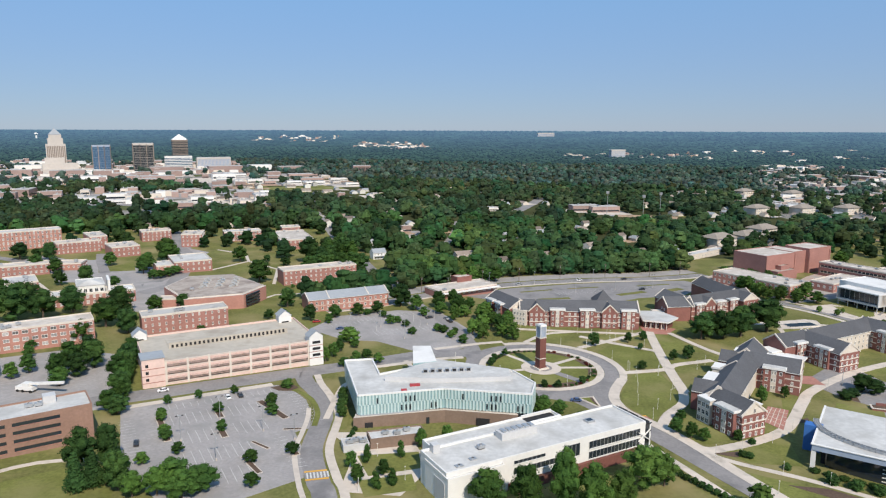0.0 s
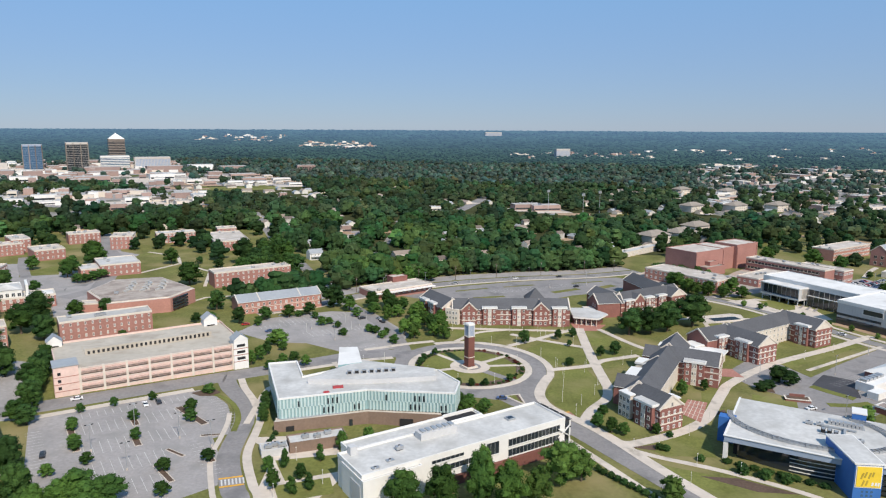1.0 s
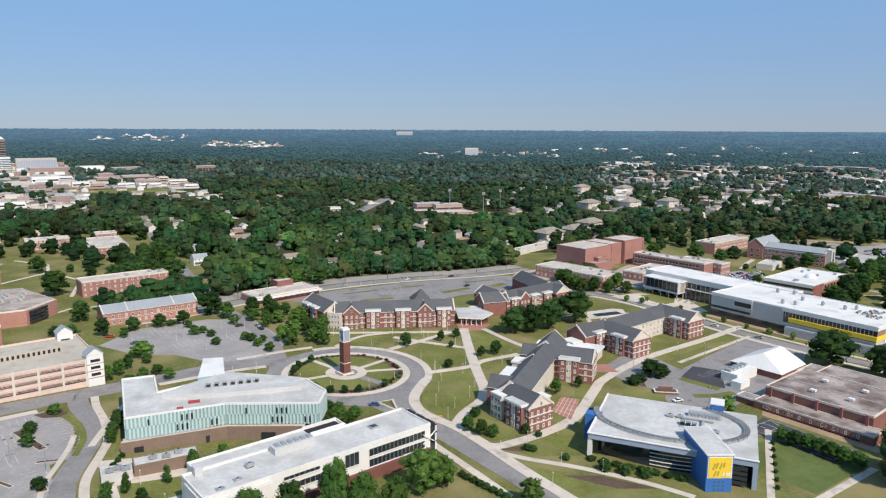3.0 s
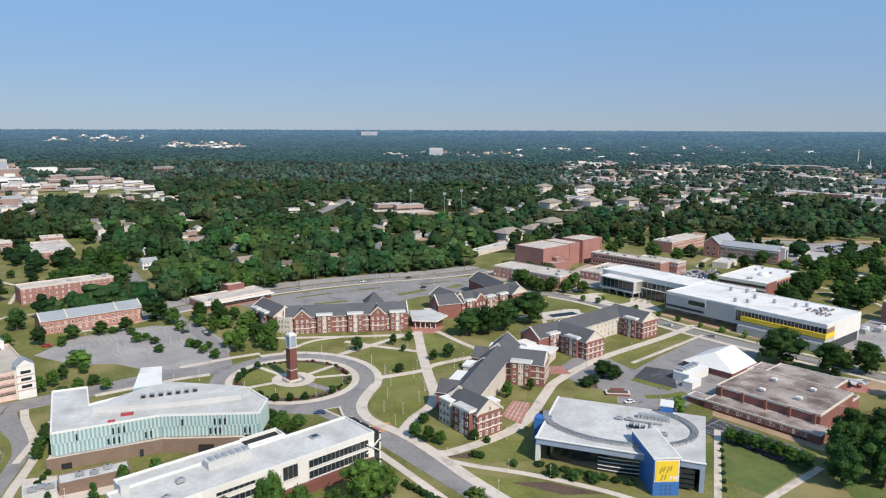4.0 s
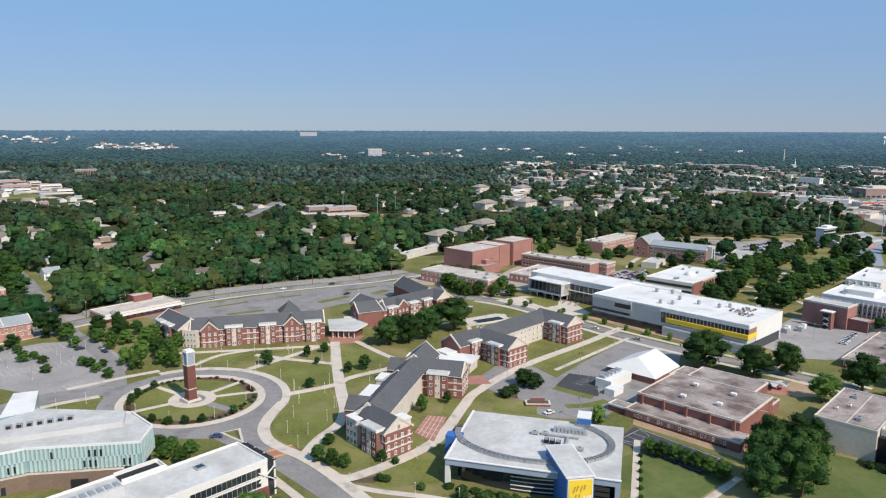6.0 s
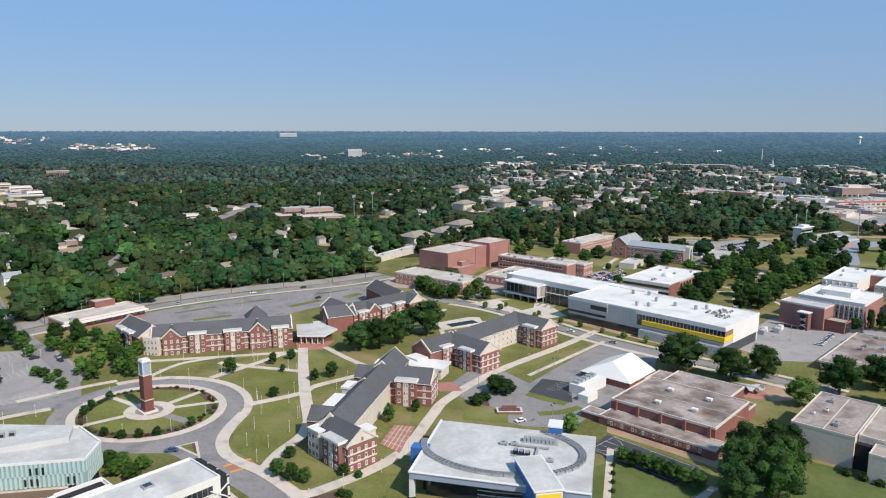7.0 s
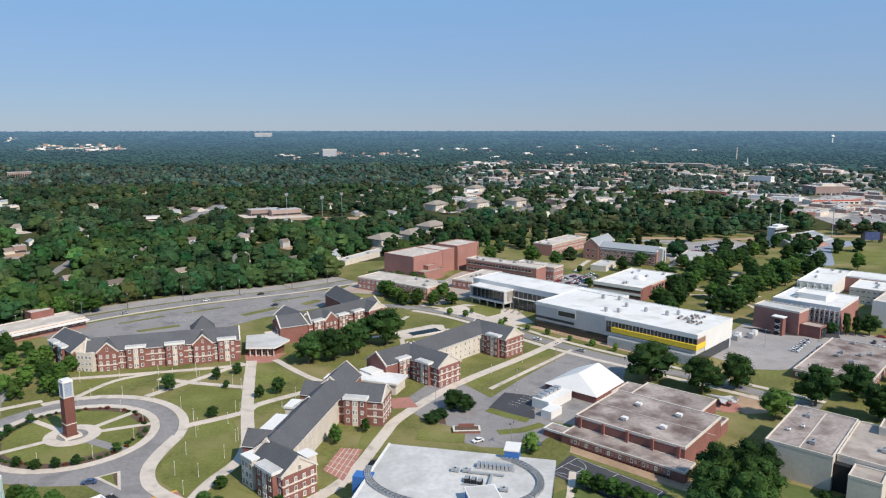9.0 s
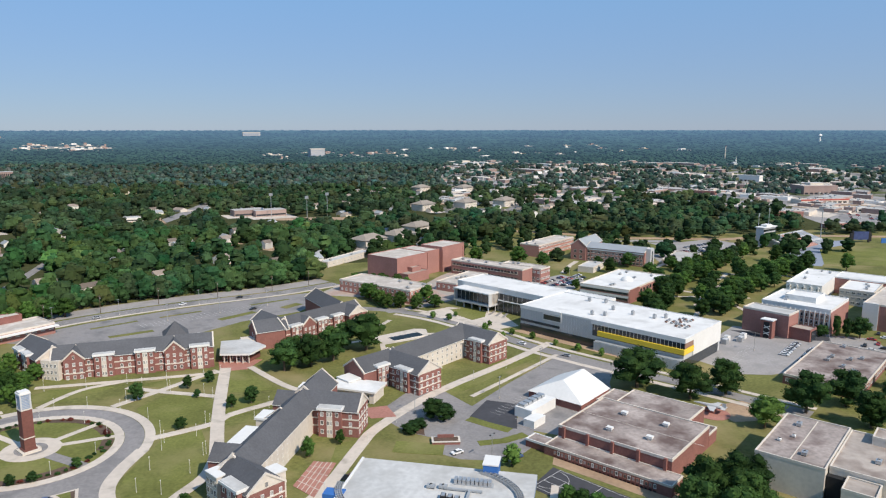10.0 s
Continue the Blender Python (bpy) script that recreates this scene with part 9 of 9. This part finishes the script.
def mast():
    ob = new("floodlight_mast")
    tagged(ob, "tall stadium floodlight mast with a lamp rack", "floodlight", "stadium lights")
    Mesh().cyl(0, 0, -0.5, 30, 0.45, 0.25, METAL, 8).link("mast", ob)
    Mesh().box(-3, 3, -0.3, 0.3, 27.5, 31, METAL).link("lamp_rack", ob)
    return ob


MAST = mast()
for i, (x, y) in enumerate(((658, 570), (705, 600), (735, 560), (790, 520), (655, 430), (240, 955), (310, 945), (275, 905))):
    m = pose(x, y, height(x, y), 0, 0, 35)
    if i:
        copy_thing(MAST, m)
    else:
        MAST.matrix_basis = m

lr = random.Random(8)
for i in range(70):
    u, v = lr.randrange(22) * 6.5, lr.choice([0, 14, 34, 48])
    x, y = 925 + u * 0.86 + v * 0.45, 668 + u * 0.72 - v * 0.5
    if inside(SHOP_LOT, x, y):
        car(lr.randrange(len(CARS)), x, y, -50 + lr.choice([0, 180]))

FAR.link("far_buildings", None, "low pale and brick buildings scattered through the distant town", "buildings", kind="stuff")
# paved yards and streets of the town, one loose patchwork
m = Mesh()
tr = random.Random(31)
for x, y, ang, sx, tag in LOTS:
    M = pose(x, y, 0, 0, 0, ang)
    L, W = (tr.uniform(26, 52) * sx, tr.uniform(22, 40) * sx) if tag == "s" else (tr.uniform(8, 13), tr.uniform(7, 11))
    ox, oy = tr.uniform(-10, 10) * (tag == "s"), -tr.uniform(4, 16)
    q = [M @ Vector((ox + a * L, oy + c * W, 0)) for a, c in ((-1, -1), (1, -1), (1, 1), (-1, 1))]
    m.face([(p.x, p.y, height(p.x, p.y) + 0.12 + 0.01 * (len(m.f) % 40)) for p in q], tr.choice([LOT, CONCRETE, LOT, CONCRETE, DIRT, LOT]) if tag == "s" else tr.choice([LAWN, DIRT, CONCRETE, LAWN]))
m.link("paved_yards", None, "patchwork of pale yards and lots round the distant buildings", "paving", kind="stuff")
m = Mesh()
for a in range(25, 60, 4):
    for r in range(980, 2300, 60):
        p, q = [Vector((90 + rr * math.sin(radians(a + tr.uniform(-0.3, 0.3))), 50 + rr * math.cos(radians(a)))) for rr in (r, r + 60)]
        n_ = Vector((-(q - p).y, (q - p).x)).normalized() * 6
        m.face([(v.x, v.y, height(v.x, v.y) + 0.1) for v in (p - n_, p + n_, q + n_, q - n_)], ASPHALT)
m.link("town_streets", None, "straight grey streets through the distant town", "road", kind="stuff")

# ---- woods ----
rng = np.random.default_rng(77)


def wood_models(n, lobes_n, count, size, fat, cn=2, domed=False):
    """Crowns of merged lobes with a fringe of leaf clumps; domed ones have no underside."""
    out = []
    for i in range(n):
        lobes = crown_lobes(rng, "round", lobes_n, fat)
        q = core(rng, lobes[:1], 1.0, 2, 0.22)
        if lobes_n > 1:
            q = np.concatenate([q, core(rng, lobes[1:], 1.0, cn, 0.22)])
        if domed:
            q = q[q[:, :, 2].mean(axis=1) > 0.40]
        if count:
            q = np.concatenate([q, leaves(rng, lobes, count, size, 0.55)])
        out.append(q)
    return out


def spread(step, near, far):
    """Jittered grid of places seen along the way, between two distances."""
    xs = np.arange(-3300, 4300, step)
    ys = np.arange(150, 4900, step)
    X, Y = np.meshgrid(xs, ys)
    p = np.stack([X.ravel(), Y.ravel()], 1) + rng.uniform(-0.46, 0.46, (X.size, 2)) * step
    r = np.hypot(p[:, 0] - 40, p[:, 1] - 20)
    a0 = np.degrees(np.arctan2(p[:, 0] + 2, p[:, 1] + 3))
    a1 = np.degrees(np.arctan2(p[:, 0] - 92, p[:, 1] - 51))
    ok = (r >= near) & (r < far) & (a0 > -36) & (a1 < 58)
    edge = town_edge(p[:, 0]) + 2
    ok &= p[:, 1] > edge
    p = p[ok]
    keep = np.ones(len(p))
    n1 = np.array([noise.noise(Vector((x / 130, y / 130, 0.3))) for x, y in p])
    r = np.hypot(p[:, 0] - 40, p[:, 1] - 20)
    az = np.degrees(np.arctan2(p[:, 0] - 90, p[:, 1] - 50))
    town = ((az > 23) & (r > np.where(az < 40, 960, 1080)) & (r < 2400)) | ((p[:, 0] < -170 - (p[:, 1] - 800) * 0.32) & (p[:, 1] > 820) & (r < 2100))
    n2 = np.array([noise.noise(Vector((x / 45, y / 45, 2.3))) for x, y in p])
    keep = np.where(town, np.where(n1 + 0.6 * n2 > np.where(p[:, 0] < 0, 0.16, 0.02), 0.9, np.where(p[:, 0] < 0, 0.10, 0.24)), np.where(n2 + 0.5 * n1 < -0.30, 0.15, 0.96))
    ok = rng.uniform(size=len(p)) < keep
    p = p[ok]
    for hx, hy, hr in HOLES:
        p = p[np.hypot(p[:, 0] - hx, p[:, 1] - hy) > hr * 0.62]
    for pts in (ribbon(N_BRANCH, 12),):
        p = p[[not inside(pts, x, y) for x, y in p]]
    return p


def wood(name, models, pts, tall, label, mat, wide=(0.85, 1.35)):
    s = tall[0] + (tall[1] - tall[0]) * rng.beta(1.6, 1.6, len(pts)) * (1 + 0.35 * np.array([noise.noise(Vector((x / 60, y / 60, 7.1))) for x, y in pts]))
    a = rng.uniform(0, 2 * np.pi, len(pts))
    k = rng.integers(0, len(models), len(pts))
    w = rng.uniform(*wide, len(pts))
    z = np.array([height(x, y) for x, y in pts])
    tn = np.clip(rng.lognormal(-0.04, 0.24, (len(pts), 1)), 0.5, 1.45) * (1 + 0.45 * np.array([noise.noise(Vector((x / 38, y / 38, 4.4))) + 0.4 * noise.noise(Vector((x / 170, y / 170, 9.4))) for x, y in pts]))[:, None] * np.array([1, 1, 1]) * (1 + rng.normal(size=(len(pts), 3)) * np.array([0.19, 0.04, 0.07]))
    out, tones = [], []
    for i, q in enumerate(models):
        sel = np.where(k == i)[0]
        c, sn = np.cos(a[sel])[:, None, None], np.sin(a[sel])[:, None, None]
        ss, ww = s[sel][:, None, None], w[sel][:, None, None]
        X = (q[None, :, :, 0] * c - q[None, :, :, 1] * sn) * ss * ww + pts[sel][:, 0][:, None, None]
        Y = (q[None, :, :, 0] * sn + q[None, :, :, 1] * c) * ss * ww + pts[sel][:, 1][:, None, None]
        Z = (q[None, :, :, 2] - 0.12) * ss + z[sel][:, None, None]
        out.append(np.stack([X, Y, Z], -1).reshape(-1, 4, 3))
        tones.append(np.repeat(tn[sel], len(q), axis=0))
    ob = new(name, quad_mesh(name, np.concatenate(out), [mat], None, np.concatenate(tones)))
    return tagged(ob, label, "woods", kind="stuff")


edge_row = []
for i, p in enumerate(N_ROAD[:-1]):
    q = N_ROAD[i + 1]
    t_ = (Vector(q) - Vector(p)).normalized()
    L = math.dist(p, q)
    for k in range(int(L / 3.2) + 1):
        off = rng.uniform(17, 26)
        edge_row.append((p[0] + t_.x * k * 3.2 - t_.y * off, p[1] + t_.y * k * 3.2 + t_.x * off))
edge_row = np.array([p for p in edge_row if not inside(ribbon(N_BRANCH, 13), *p)])
near_m = wood_models(7, 8, 230, 0.022, 1.45)
mid_m = wood_models(6, 5, 70, 0.032, 1.7, domed=True)
far_m = wood_models(5, 2, 12, 0.06, 2.2, domed=True)
rim_m = wood_models(5, 1, 4, 0.16, 2.4, domed=True)
wood("woodland", near_m, np.concatenate([spread(11.6, 0, 800), edge_row]), (10, 24), "dense green residential woods beside the campus", LEAF_WOOD)
wood("grove", near_m, np.array(WOOD_EXTRA, float), (12, 19), "scattered large trees among the far campus halls", LEAF_WOOD)
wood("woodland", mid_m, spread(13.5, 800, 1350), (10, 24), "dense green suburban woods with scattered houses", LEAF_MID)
wood("woodland", far_m, spread(16.5, 1350, 2100), (9, 20), "distant suburban tree canopy", LEAF_HAZED)
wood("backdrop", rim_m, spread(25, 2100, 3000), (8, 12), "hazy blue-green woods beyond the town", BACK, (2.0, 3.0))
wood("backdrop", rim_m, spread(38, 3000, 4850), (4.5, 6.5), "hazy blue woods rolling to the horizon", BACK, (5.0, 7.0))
# haze painted as blue emission, stronger with distance from the origin
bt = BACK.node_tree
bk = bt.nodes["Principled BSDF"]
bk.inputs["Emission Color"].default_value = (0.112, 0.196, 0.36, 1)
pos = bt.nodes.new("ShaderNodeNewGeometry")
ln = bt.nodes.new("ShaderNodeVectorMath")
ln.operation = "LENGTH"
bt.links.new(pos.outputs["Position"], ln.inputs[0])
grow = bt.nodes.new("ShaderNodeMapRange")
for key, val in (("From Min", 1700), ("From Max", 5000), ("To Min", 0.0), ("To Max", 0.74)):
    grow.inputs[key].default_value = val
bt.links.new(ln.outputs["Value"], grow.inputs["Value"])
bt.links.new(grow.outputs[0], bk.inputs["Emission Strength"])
